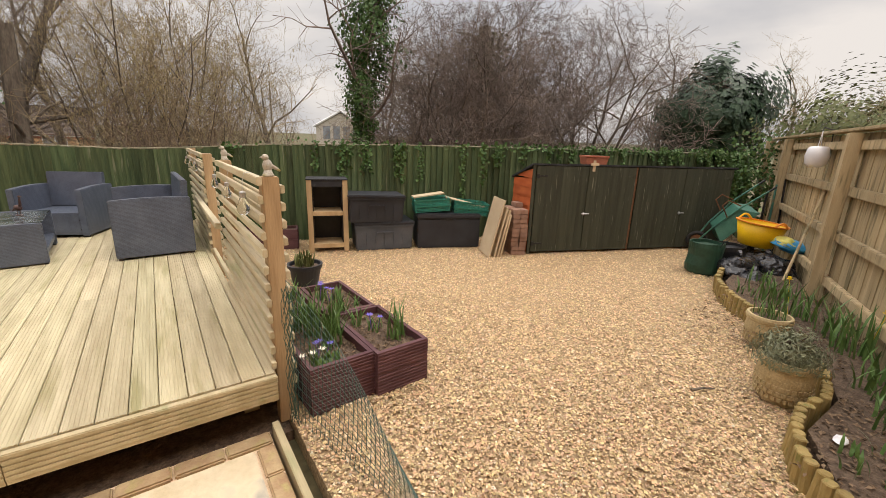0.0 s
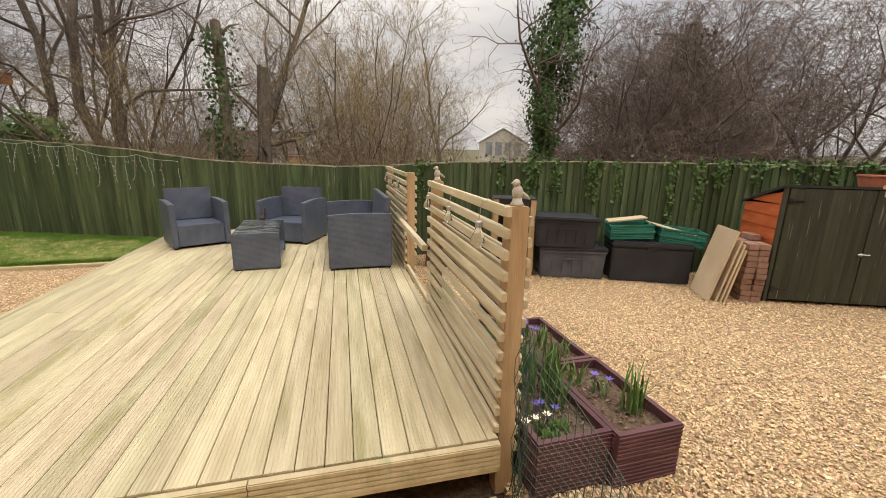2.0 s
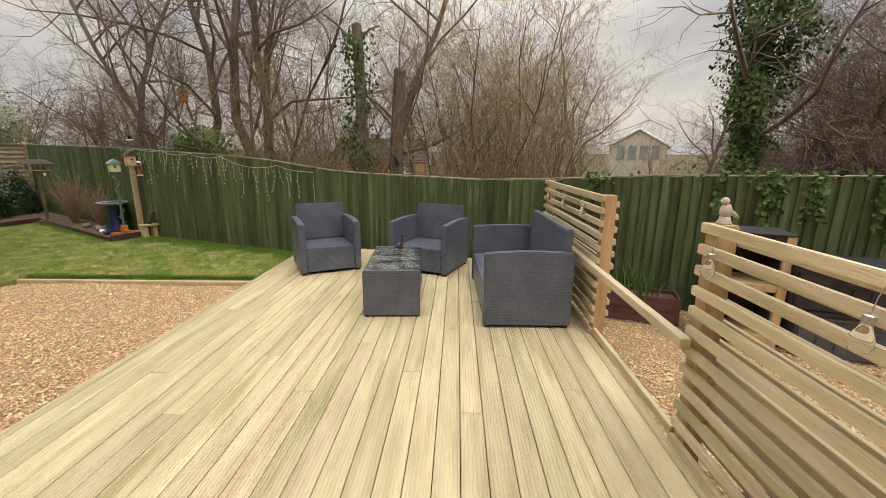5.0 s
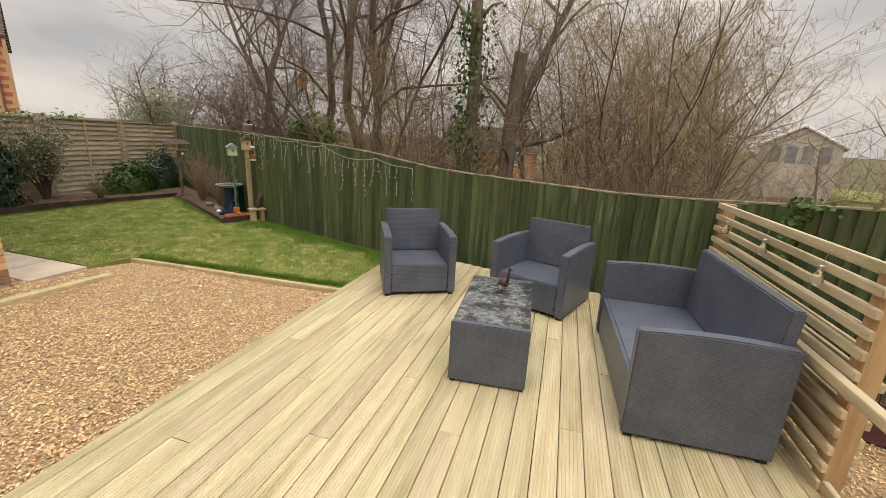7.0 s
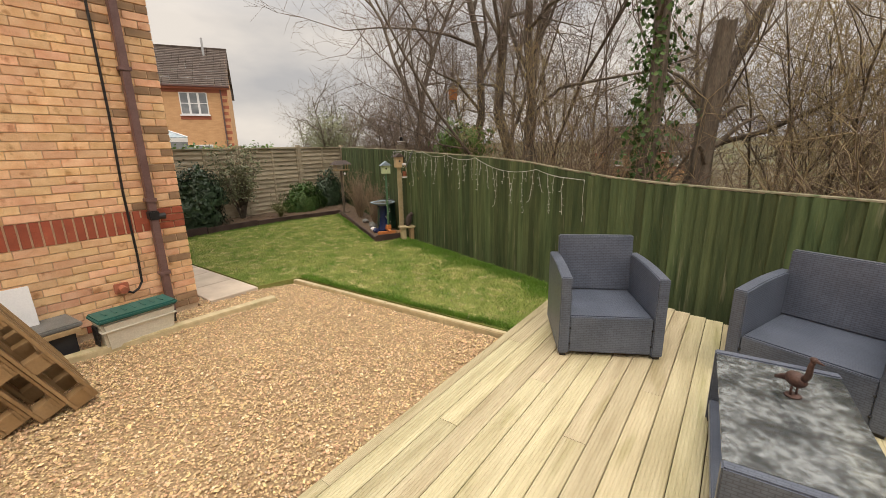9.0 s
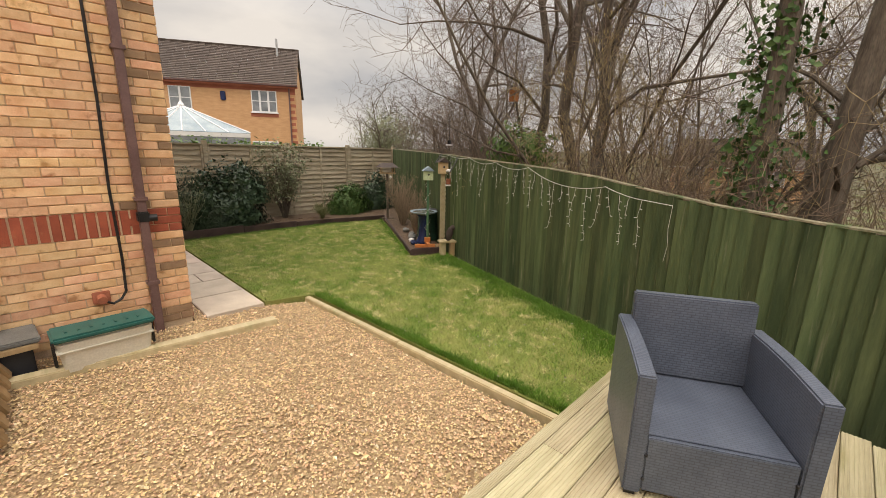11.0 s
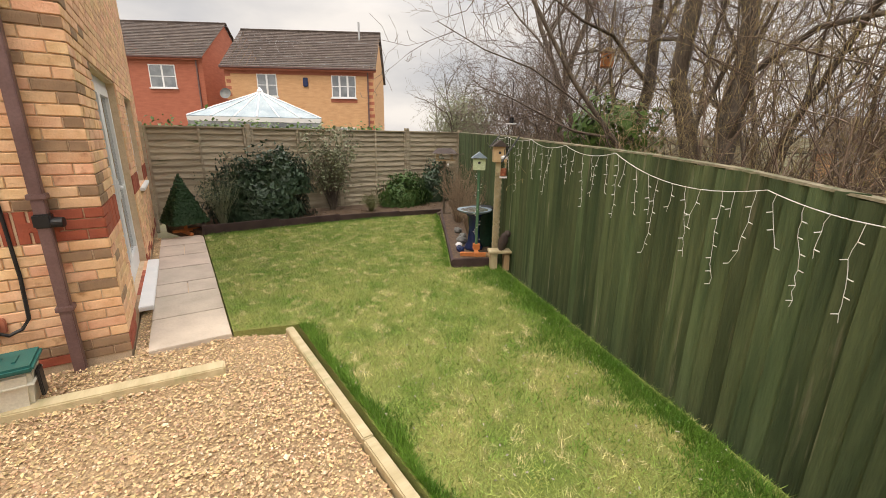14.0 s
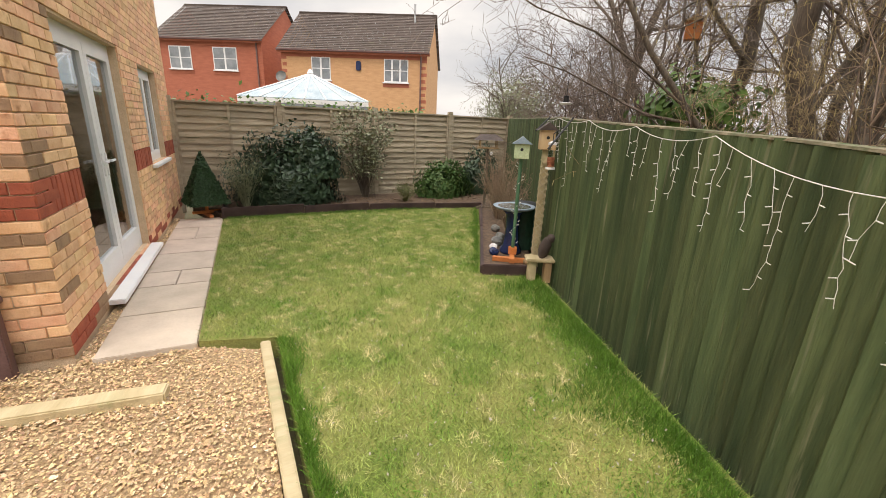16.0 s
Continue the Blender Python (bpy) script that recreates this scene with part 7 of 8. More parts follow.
part("spout", tube(bmesh.new(), [(0.02, 0, 0.0), (0.09, 0, -0.01)], 0.034, 12), "terracotta", tc)


def trough(m):
    ob = thing("storage_trough", m, "cream plastic trough with a teal lid by the wall", "trough")
    l, w, h = 0.58, 0.25, 0.27
    bm = bmesh.new()
    a = [bm.verts.new(p) for p in ((0.03, -w + 0.03, 0), (l - 0.03, -w + 0.03, 0), (l - 0.03, -0.03, 0), (0.03, -0.03, 0))]
    b = [bm.verts.new(p) for p in ((0, -w, h), (l, -w, h), (l, 0, h), (0, 0, h))]
    bm.faces.new(list(reversed(a))); bm.faces.new(b)
    for i in range(4):
        bm.faces.new((a[i], a[(i + 1) % 4], b[(i + 1) % 4], b[i]))
    bmesh.ops.bevel(bm, geom=list(bm.edges), offset=0.02, segments=2, affect='EDGES')
    part("body", bm, "trough", ob)
    part("band", box(-0.004, l + 0.004, -w - 0.004, 0.004, h * 0.68, h * 0.72, bev=0.003), "trough", ob)
    lid = part("lid", box(-0.02, l + 0.02, -w - 0.02, 0.02, h + 0.002, h + 0.045, bev=0.014), "teal", ob, "teal plastic lid")
    for k in range(7):
        part("lid_rib", box(0.06 + k * 0.073, 0.078 + k * 0.073, -w * 0.72, -w * 0.28, h + 0.0455, h + 0.052, bev=0.002), "teal", lid)
    for x in (-0.02, l + 0.001):
        part("handle", box(x, x + 0.018, -w * 0.68, -w * 0.32, 0.06, h - 0.03, bev=0.005), "black", ob, "dark side clip")
    return ob


trough(pose(-5.83, 4.36, 0.0, 0, 0, 93))
gs2 = thing("wet_slab_table", pose(-5.95, 4.02, 0.0, 0, 0, 95), "wet grey slab propped on a dark box beside the trough", "slab")
part("box", box(-0.30, 0.22, -0.15, 0.14, 0, 0.20, bev=0.01), "charcoal", gs2, "dark box")
part("slab", box(-0.35, 0.27, -0.19, 0.17, 0.245, 0.285, bev=0.01), "slab_grey", gs2)
part("batten", box(-0.34, 0.25, -0.20, -0.15, 0.202, 0.243, bev=0.004), "wood", gs2, "pale wooden batten")
pn = tagged(part("white_panel", box(0, 0.02, -0.75, 0, 0, 0.62, bev=0.004), "white"), "white plastic panel leaning against the brick wall", "panel")
pn.matrix_basis = pose(-5.98, 4.08, 0.002, 0, -10, 0)


def pallet(m, label):
    """Standing on edge: local x along, z up, y through its thickness."""
    ob = thing("wooden_pallet", m, label, "pallet", "pallets leaning in a stack")
    for x in (-1.0, -0.72, -0.43, -0.09):
        part("base_board", box(x, x + 0.09, 0, 0.02, 0, 0.80, bev=0.003), "pallet", ob)
        for k in range(3):
            part("block", box(x, x + 0.09, 0.0205, 0.11, k * 0.35, k * 0.35 + 0.10, bev=0.004), "pallet", ob)
    for k in range(3):
        part("stringer", box(-1.0, 0, 0.1105, 0.128, k * 0.35, k * 0.35 + 0.10, bev=0.003), "pallet", ob)
    for k in range(6):
        part("deck_board", box(-1.0 + k * 0.182, -0.91 + k * 0.182, 0.1285, 0.147, 0, 0.80, bev=0.003), "pallet", ob)
    return ob


for k, lab in enumerate(("brown wooden pallet leaning in a stack on the gravel", "brown wooden pallet in the middle of the leaning stack", "brown wooden pallet at the back of the leaning stack")):
    pallet(pose(-4.785 - 0.012 * k, 3.995 - 0.166 * k, 0.004) @ pose(0, 0, 0, 25, 0, 0), lab)


# ---- ivy over the back fence ----
def ivy_on_fence():
    rng = np.random.default_rng(19)
    for x0, x1, strands, lmin, lmax, label in ((0.8, 4.3, 17, 0.15, 0.95, "ivy strands hanging down the green fence"), (4.4, 8.7, 30, 0.10, 0.36, "loose ivy trailing over the fence top behind the shed")):
        ob = thing("ivy", pose(0, 0, 0), label, "ivy")
        pts, sg = [], []
        for i in range(strands):
            x = rng.uniform(x0, x1)
            z = lerp_line(FENCE_TOP, x) + rng.uniform(-0.02, 0.05)
            l = rng.uniform(lmin, lmax)
            n = int(l / 0.02)
            for k in range(n):
                x2 = x + 0.02 * math.sin(k * 0.5 + i)
                sg.append((x2, fence_y(x2) - 0.02, z - k * 0.02, x2 + 0.01 * math.cos(k * 0.5), fence_y(x2) - 0.02, z - (k + 1) * 0.02, 0.003, 0.003))
                for _ in range(2 if lmin > 0.12 else 3):
                    pts.append((x2 + rng.normal(0, 0.03), fence_y(x2) - 0.03 - abs(rng.normal(0, 0.02)), z - k * 0.02 + rng.normal(0, 0.015)))
        for i in range(260 if lmin > 0.12 else 800):
            x = rng.uniform(x0, x1)
            w = 0.5 + 0.5 * math.sin(x * 3.3) if lmin > 0.12 else 1.0
            if rng.random() < w:
                pts.append((x, fence_y(x) + rng.normal(0, 0.04), lerp_line(FENCE_TOP, x) + rng.normal(-0.01, 0.035)))
        leaves_mesh("leaves", pts, np.tile([-0.4, -0.9, 0.3], (len(pts), 1)), 0.05, "ivy", ob, aspect=0.8, seed=20, jitter=0.5)
        segs_mesh("stem_mass", sg, "bark", ob)
    ob = thing("ivy", pose(0, 0, 0), "dense ivy in the corner of the two fences", "ivy")
    c = rng.normal(0, 1, (1500, 3)) * np.array([[0.28, 0.22, 0.38]]) + np.array([[8.35, 2.72, 1.0]])
    c[:, 2] = np.clip(c[:, 2], 0.02, 1.8)
    leaves_mesh("leaves", c, np.tile([-0.6, -0.6, 0.4], (len(c), 1)), 0.06, "ivy", ob, aspect=0.8, seed=22, jitter=0.7)


ivy_on_fence()


# ---- neighbouring houses ----
def far_house(m, L, D, H, R, wall, trim, label, wins):
    """Front along local x, facing -y; gables at the ends; ridge along x."""
    ob = thing("house", m, label, "house")
    wb = bmesh.new()
    vs = [wb.verts.new(p) for p in ((0, 0, -1.5), (L, 0, -1.5), (L, D, -1.5), (0, D, -1.5), (0, 0, H), (L, 0, H), (L, D, H), (0, D, H), (0, D / 2, R - 0.12), (L, D / 2, R - 0.12))]
    for q in ((0, 1, 5, 4), (2, 3, 7, 6), (1, 2, 6, 9, 5), (3, 0, 4, 8, 7), (3, 2, 1, 0)):
        wb.faces.new([vs[i] for i in q])
    wall_ob = part("wall", wb, wall, ob)
    roof = bmesh.new()
    rows = 22
    o = 0.22
    for side in (0, 1):
        for k in range(rows):
            s0, s1 = k / rows, (k + 1) / rows
            def p(s, lift):
                y = -o + (D / 2 + o) * s
                z = H - 0.12 + (R - H + 0.12) * s + lift
                return (y if side == 0 else D - y, z)
            (ya, za), (yb, zb) = p(s0, 0.05), p(s1, 0.015)
            n = 24
            for i in range(n):
                x0, x1 = -0.15 + (L + 0.3) * i / n, -0.15 + (L + 0.3) * (i + 1) / n
                v = [roof.verts.new(q) for q in ((x0, ya, za), (x1 - 0.012, ya, za), (x1 - 0.012, yb, zb), (x0, yb, zb), (x0, ya, za - 0.03), (x1 - 0.012, ya, za - 0.03))]
                roof.faces.new(v[:4] if side == 0 else list(reversed(v[:4])))
                roof.faces.new((v[4], v[5], v[1], v[0]))
    rf = part("roof", roof, "roof_tile", ob, "brown concrete tiled roof")
    part("ridge_tile", box(-0.15, L + 0.15, D / 2 - 0.1, D / 2 + 0.1, R - 0.02, R + 0.06, bev=0.02), "roof_tile", rf)
    part("fascia", box(-0.15, L + 0.15, -o + 0.01, -o + 0.03, H - 0.26, H - 0.10), trim, ob, "dark red fascia board")
    part("gutter", box(-0.15, L + 0.15, -o - 0.08, -o + 0.005, H - 0.17, H - 0.09, bev=0.02), "pipe", ob)
    part("eaves_band", box(0, L, -0.03, 0.0, H - 0.42, H - 0.24), "far_red", ob, "red brick eaves band")
    for x in (0.0, L - 0.28):
        for k in range(int(H / 0.32)):
            part("quoin", box(x + (0.06 if k % 2 else 0) * (1 if x == 0 else 0), x + 0.28 - (0.06 if k % 2 else 0) * (0 if x == 0 else 1), -0.012, 0.0, k * 0.32 + 0.02, k * 0.32 + 0.18), "far_red", ob)
    part("downpipe", box(L - 0.34, L - 0.27, -0.09, -0.02, -0.5, H - 0.15), "pipe", ob)
    for x0, z0, w, h, cols, mun in wins:
        win = part("window", box(x0, x0 + w, -0.03, 0.0, z0, z0 + h), "white", ob, "white framed window")
        cw = w / cols
        for i in range(cols):
            for z_a, z_b in (((0.05, h / 2 - 0.02), (h / 2 + 0.02, h - 0.05)) if mun else ((0.05, h - 0.05),)):
                part("pane", box(x0 + i * cw + 0.05, x0 + (i + 1) * cw - 0.05, -0.036, -0.0305, z0 + z_a, z0 + z_b), "far_pane", win)
        part("sill", box(x0 - 0.06, x0 + w + 0.06, -0.10, -0.0305, z0 - 0.06, z0 - 0.002), "white", win)
        part("brick_sill", box(x0 - 0.06, x0 + w + 0.06, -0.02, 0.0, z0 - 0.24, z0 - 0.062), "far_red", win)
    return ob


# Opaque panes, lightened in colour to imitate pale reflections in the glass.
M["far_pane"] = mat("far_glass_painted_reflection", (0.16, 0.18, 0.20), (0.30, 0.32, 0.34), scale=2, rough=0.12, bump=0, var=0.2, spec=0.7)
fh = far_house(pose(-27.5, 8.45, 0, 0, 0, 60.6), 7.6, 6.2, 5.05, 7.35, "far_brick", "far_red", "buff brick two-storey house with a brown tiled roof", ((1.6, 3.55, 1.0, 1.1, 2, True), (5.4, 3.55, 1.25, 1.1, 3, True), (5.3, 0.9, 1.3, 1.15, 3, True)))
part("flue", tube(bmesh.new(), [(6.6, 2.4, 6.6), (6.6, 2.4, 7.75)], 0.06, 8), "steel", fh, "white flue pipe")
part("alarm_box", box(3.95, 4.2, -0.09, -0.005, 4.05, 4.5, bev=0.03), "blue_ceramic", fh, "dark blue alarm box")
part("satellite_dish", lathe(bmesh.new(), [(0.02, 0), (0.2, 0.04), (0.28, 0.1)], 16, Matrix.Translation((0.1, -0.3, 3.6)) @ pose(0, 0, 0, 70), cap=False), "slab_grey", fh)
far_house(pose(-33.2, 2.2, 0, 0, 0, 60.6), 6.3, 6.6, 5.75, 8.1, "far_red", "far_red", "red brick two-storey house with a brown tiled roof", ((3.4, 4.05, 1.4, 1.2, 2, True), (0.8, 4.05, 1.3, 1.2, 2, True)))


def conservatory(m):
    """White glazed roof rising to a short ridge."""
    ob = thing("conservatory", m, "white conservatory with a pale glazed hipped roof", "conservatory")
    c = [(-2.2, -1.7, 2.15), (2.2, -1.7, 2.15), (2.2, 1.7, 2.15), (-2.2, 1.7, 2.15)]
    ap = (0, 0.2, 3.15)
    base = bmesh.new()
    for x0, x1, y0, y1 in ((-2.2, 2.2, -1.7, -1.66), (-2.2, 2.2, 1.66, 1.7), (-2.2, -2.16, -1.66, 1.66), (2.16, 2.2, -1.66, 1.66)):
        bx(base, x0, x1, y0, y1, -1.0, 1.0)
        bx(base, x0, x1, y0, y1, 2.0, 2.15)
    part("frame", base, "white", ob)
    for x0, x1, y0, y1 in ((-2.18, 2.18, -1.69, -1.67), (2.17, 2.19, -1.65, 1.65)):
        part("glazing", box(x0, x1, y0, y1, 1.001, 1.999), "far_pane", ob)
    for i in range(4):
        a, b = Vector(c[i]), Vector(c[(i + 1) % 4])
        n = 6
        for k in range(n):
            p, q = a.lerp(b, k / n), a.lerp(b, (k + 1) / n)
            part("roof_pane", raw_face((p, q, Vector(ap))), "poly_roof", ob)
        for k in range(n + 1):
            p = a.lerp(b, k / n)
            if k < n:
                part("glazing_bar", tube(bmesh.new(), [p + Vector((0, 0, 0.03)), Vector(ap) + Vector((0, 0, 0.03))], 0.026, 4), "white", ob)
    part("finial", lathe(bmesh.new(), [(0.10, 3.1), (0.12, 3.2), (0.03, 3.35)], 10, Matrix.Translation((0, 0.2, 0))), "white", ob)
    return ob


def raw_face(pts):
    bm = bmesh.new()
    lo = [bm.verts.new(p) for p in pts]
    hi = [bm.verts.new(p + Vector((0, 0, 0.02))) for p in pts]
    bm.faces.new(list(reversed(lo))); bm.faces.new(hi)
    for i in range(3):
        bm.faces.new((lo[i], lo[(i + 1) % 3], hi[(i + 1) % 3], hi[i]))
    return bm


M["poly_roof"] = mat("pale_polycarbonate", (0.20, 0.27, 0.31), (0.32, 0.39, 0.42), scale=2, rough=0.25, bump=0, var=0.1)
conservatory(pose(-20.5, 8.85, 0.05, 0, 0, 75))
hg = np.random.default_rng(23)
hp_ = np.stack([hg.uniform(-12.6, -12.0, 1600), hg.uniform(4.5, 10.2, 1600), hg.normal(1.66, 0.10, 1600)], 1)
hedge = thing("hedge", pose(0, 0, 0), "neat green hedge top behind the lap fence", "hedge")
leaves_mesh("leaves", hp_, np.tile([0.3, 0, 1.0], (1600, 1)), 0.09, "laurel", hedge, seed=24, jitter=0.8)
segs_mesh("stem_mass", [(-12.3, 4.6 + 0.2 * k, -0.1, -12.3 + 0.05 * math.sin(k), 4.6 + 0.2 * k, 1.65, 0.02, 0.01) for k in range(28)], "bark", hedge, 5)
M["far_render"] = mat("dull_pale_render", (0.42, 0.38, 0.32), (0.52, 0.47, 0.40), scale=2, rough=0.9, bump=0.2, var=0.2)
gh = far_house(pose(18.7, 40.8, -1.3, 0, 0, 65.7), 8.0, 5.0, 4.0, 5.45, "far_render", "far_render", "low pale gabled bungalow glimpsed beyond the trees", ((1, 0.8, 1.6, 1.0, 3, True),))
for k in range(4):
    part("gable_window", box(-0.05, -0.005, 0.6 + k * 1.0, 1.3 + k * 1.0, 2.7, 4.0), "far_pane", gh)
for s in (0, 1):
    bm = bmesh.new()
    tube(bm, [(-0.12, -0.25 if s == 0 else 5.25, 3.9), (-0.12, 2.5, 5.5)], 0.10, 4)
    part("bargeboard", bm, "white", gh, "white bargeboard")
sheet("ground_far_lawn", [(17, 44), (27, 40), (36, 52), (26, 60)], -1.6, -1.22, "lawn", "bright green lawn in front of the bungalow", "lawn")
far_house(pose(-12.5, 42, -2.2, 0, 0, 6), 9, 6, 3.4, 5.4, "far_brick", "white", "distant pale brick house glimpsed between the trees", ((1, 2.0, 1.4, 1.1, 2, True), (6, 2.0, 1.4, 1.1, 2, True)))


# ---- trees ----
def limb_tree(seed, height, r0, spread, levels=5, stems=1, upright=0.55, first=0.25, kids=(5, 5, 4, 4, 3), min_r=0.0026):
    """Rows of limbs for a bare tree; each is start, end, two radii and its level."""
    rng = np.random.default_rng(seed)
    out = []

    def grow(p, d, length, r, lev):
        n = 6 if lev == 0 else (4 if lev < 3 else 2)
        pts = [p]
        q = p
        dd = d
        for k in range(n):
            dd = dd + rng.normal(0, 0.13 + 0.065 * lev, 3) + np.array([0, 0, upright * 0.07 if lev else 0.03])
            dd = dd / np.linalg.norm(dd)
            q2 = q + dd * length / n
            ra = r * (1 - 0.75 * k / n)
            rb = r * (1 - 0.75 * (k + 1) / n)
            out.append((*q, *q2, max(min_r, ra), max(min_r * 0.8, rb), lev))
            q = q2
            pts.append(q)
        if lev + 1 >= levels:
            return
        m = kids[lev] + int(rng.integers(0, 2))
        for k in range(m):
            s = first + (1 - first) * (k + rng.random() * 0.8) / m if lev == 0 else 0.15 + 0.85 * (k + rng.random()) / m
            i = min(n - 1, int(s * n))
            b = pts[i] + (pts[i + 1] - pts[i]) * (s * n - i)
            ax = dd if lev else d
            side = rng.normal(0, 1, 3)
            side -= ax * side.dot(ax)
            side /= np.linalg.norm(side)
            ang = rng.uniform(0.5, 1.0)
            nd = ax * math.cos(ang) + side * math.sin(ang)
            ll = length * rng.uniform(0.38, 0.62) * (spread if lev == 0 else 1.0) * (1.05 - 0.45 * s if lev == 0 else 1)
            grow(b, nd, ll, max(min_r, r * rng.uniform(0.32, 0.5) * (1.1 - 0.5 * s)), lev + 1)

    for k in range(stems):
        a = 2 * math.pi * k / stems + rng.uniform(0, 1)
        tilt = 0.05 if stems == 1 else rng.uniform(0.12, 0.42)
        d = np.array([math.cos(a) * tilt, math.sin(a) * tilt, 1.0])
        d /= np.linalg.norm(d)
        o = np.array([0.12 * math.cos(a), 0.12 * math.sin(a), 0]) if stems > 1 else np.zeros(3)
        grow(o, d, height * rng.uniform(0.85, 1.05), r0, 0)
    return out


def bare_tree(name, m, rows, label, twig="twig", bark="bark", cat="tree", catkins=0, seed=1, single=True):
    ob = thing(name, m, label, cat)
    segs_mesh("trunk" if single else "stem_mass", [r[:8] for r in rows if r[8] == 0], bark, ob, 8)
    br = [r[:8] for r in rows if r[8] == 1]
    if br:
        segs_mesh("branchwork", br, bark, ob, 5)
    segs_mesh("crown", [r[:8] for r in rows if r[8] >= 2], twig, ob, 3)
    if catkins:
        rng = np.random.default_rng(seed)
        tips = np.array([r[3:6] for r in rows if r[8] >= 3])
        t = tips[rng.integers(0, len(tips), catkins)]
        sg = [(*p, p[0] + rng.normal(0, 0.006), p[1] + rng.normal(0, 0.006), p[2] - rng.uniform(0.04, 0.08), 0.006, 0.004) for p in t]
        segs_mesh("catkin_mass", sg, "catkin", ob, 3)
    return ob


Z0 = -0.6
tall = bare_tree("bare_tree", pose(-2.3, 11.3, Z0, 0, 0, 0), limb_tree(101, 9.0, 0.125, 0.9, 5, kids=(10, 6, 5, 4)), "tall bare tree with a thick grey-brown trunk behind the fence")
ash = bare_tree("bare_tree", pose(-7.50, 12.42, Z0, 0, 0, 40), limb_tree(102, 9.5, 0.13, 0.8, 5, kids=(12, 6, 5, 4), upright=0.9), "tall slender bare tree leaning over the back fence")
multi = bare_tree("bare_tree", pose(-5.4, 12.0, Z0, 0, 0, 10), limb_tree(103, 7.5, 0.048, 0.75, 5, stems=4, kids=(9, 6, 4, 3), upright=0.7), "many-stemmed bare tree behind the fence", single=False)
hazel = bare_tree("hazel", pose(0.75, 11.6, Z0, 0, 0, 0), limb_tree(104, 5.2, 0.032, 0.85, 4, stems=9, kids=(9, 7, 6), upright=0.7), "bare hazel with yellowish catkins behind the fence", "ochre_twig", "bark", "shrub", 2600, 5, False)
thorn = bare_tree("thorn_thicket", pose(7.6, 8.4, Z0, 0, 0, 0), limb_tree(105, 4.6, 0.07, 1.25, 5, stems=7, kids=(8, 6, 5, 4), upright=-0.1, first=0.12, min_r=0.0036), "dense tangled bare thorn tree behind the fence", "twig", "bark", "tree", single=False)
far_t = bare_tree("bare_tree", pose(4.4, 19.5, -1.2, 0, 0, 0), limb_tree(106, 8.0, 0.14, 0.95, 5, kids=(10, 6, 4, 4), first=0.2), "rounded bare tree farther behind the garden", "ochre_twig")


def again(src, x, y, rot, s, z=Z0, tx=0, ty=0):
    return copy_thing(src, pose(x, y, z, tx, ty, rot) @ Matrix.Scale(s, 4))


for src, x, y, rot, s, tx, ty in ((tall, -11.0, 16.5, 200, 1.0, 0, 0), (ash, -4.86, 10.6, 130, 0.95, 2, 0), (ash, -4.9, 11.7, 255, 1.0, 0, 3), (ash, -9.6, 14.2, 250, 0.9, 0, -6), (ash, -6.6, 15.5, 300, 0.9, 0, 0),
                                  (multi, -3.4, 12.8, 95, 0.75, 0, 0), (multi, -8.8, 13.0, 200, 0.8, 0, -8), (multi, -1.2, 13.4, 290, 0.62, 0, 0),
                                  (hazel, -0.4, 12.2, 80, 0.85, 0, 0), (hazel, 1.5, 12.6, 160, 0.8, 0, 0), (hazel, -4.4, 11.0, 300, 0.7, 0, 0),
                                  (thorn, 9.6, 7.2, 100, 0.95, 0, 0), (thorn, 6.6, 7.9, 310, 0.85, 0, 0), (thorn, 5.9, 9.2, 220, 0.85, 0, 0), (thorn, 8.8, 9.8, 20, 0.8, 0, 0), (thorn, -10.8, 14.2, 60, 0.75, 0, 0),
                                  (far_t, -2.5, 21.0, 70, 1.05, 0, 0), (far_t, 10.5, 20.5, 140, 0.9, 0, 0), (far_t, 19.5, 10.5, 200, 0.95, 0, 0), (far_t, 17.0, 4.5, 250, 0.7, 0, 0), (far_t, -8.5, 22.0, 20, 1.0, 0, 0), (far_t, -17.0, 20.0, 280, 0.8, 0, 0), (far_t, 13.0, 31.0, 40, 0.55, 0, 0), (far_t, 21.0, 35.0, 110, 0.6, 0, 0), (far_t, 26.0, 33.0, 190, 0.7, 0, 0), (far_t, 31.0, 38.0, 260, 0.75, 0, 0), (far_t, 9.5, 36.0, 310, 0.7, 0, 0), (thorn, 17.0, 24.0, 75, 0.7, 0, 0)):
    again(src, x, y, rot, s, Z0 if src is not far_t else -1.2, tx, ty)


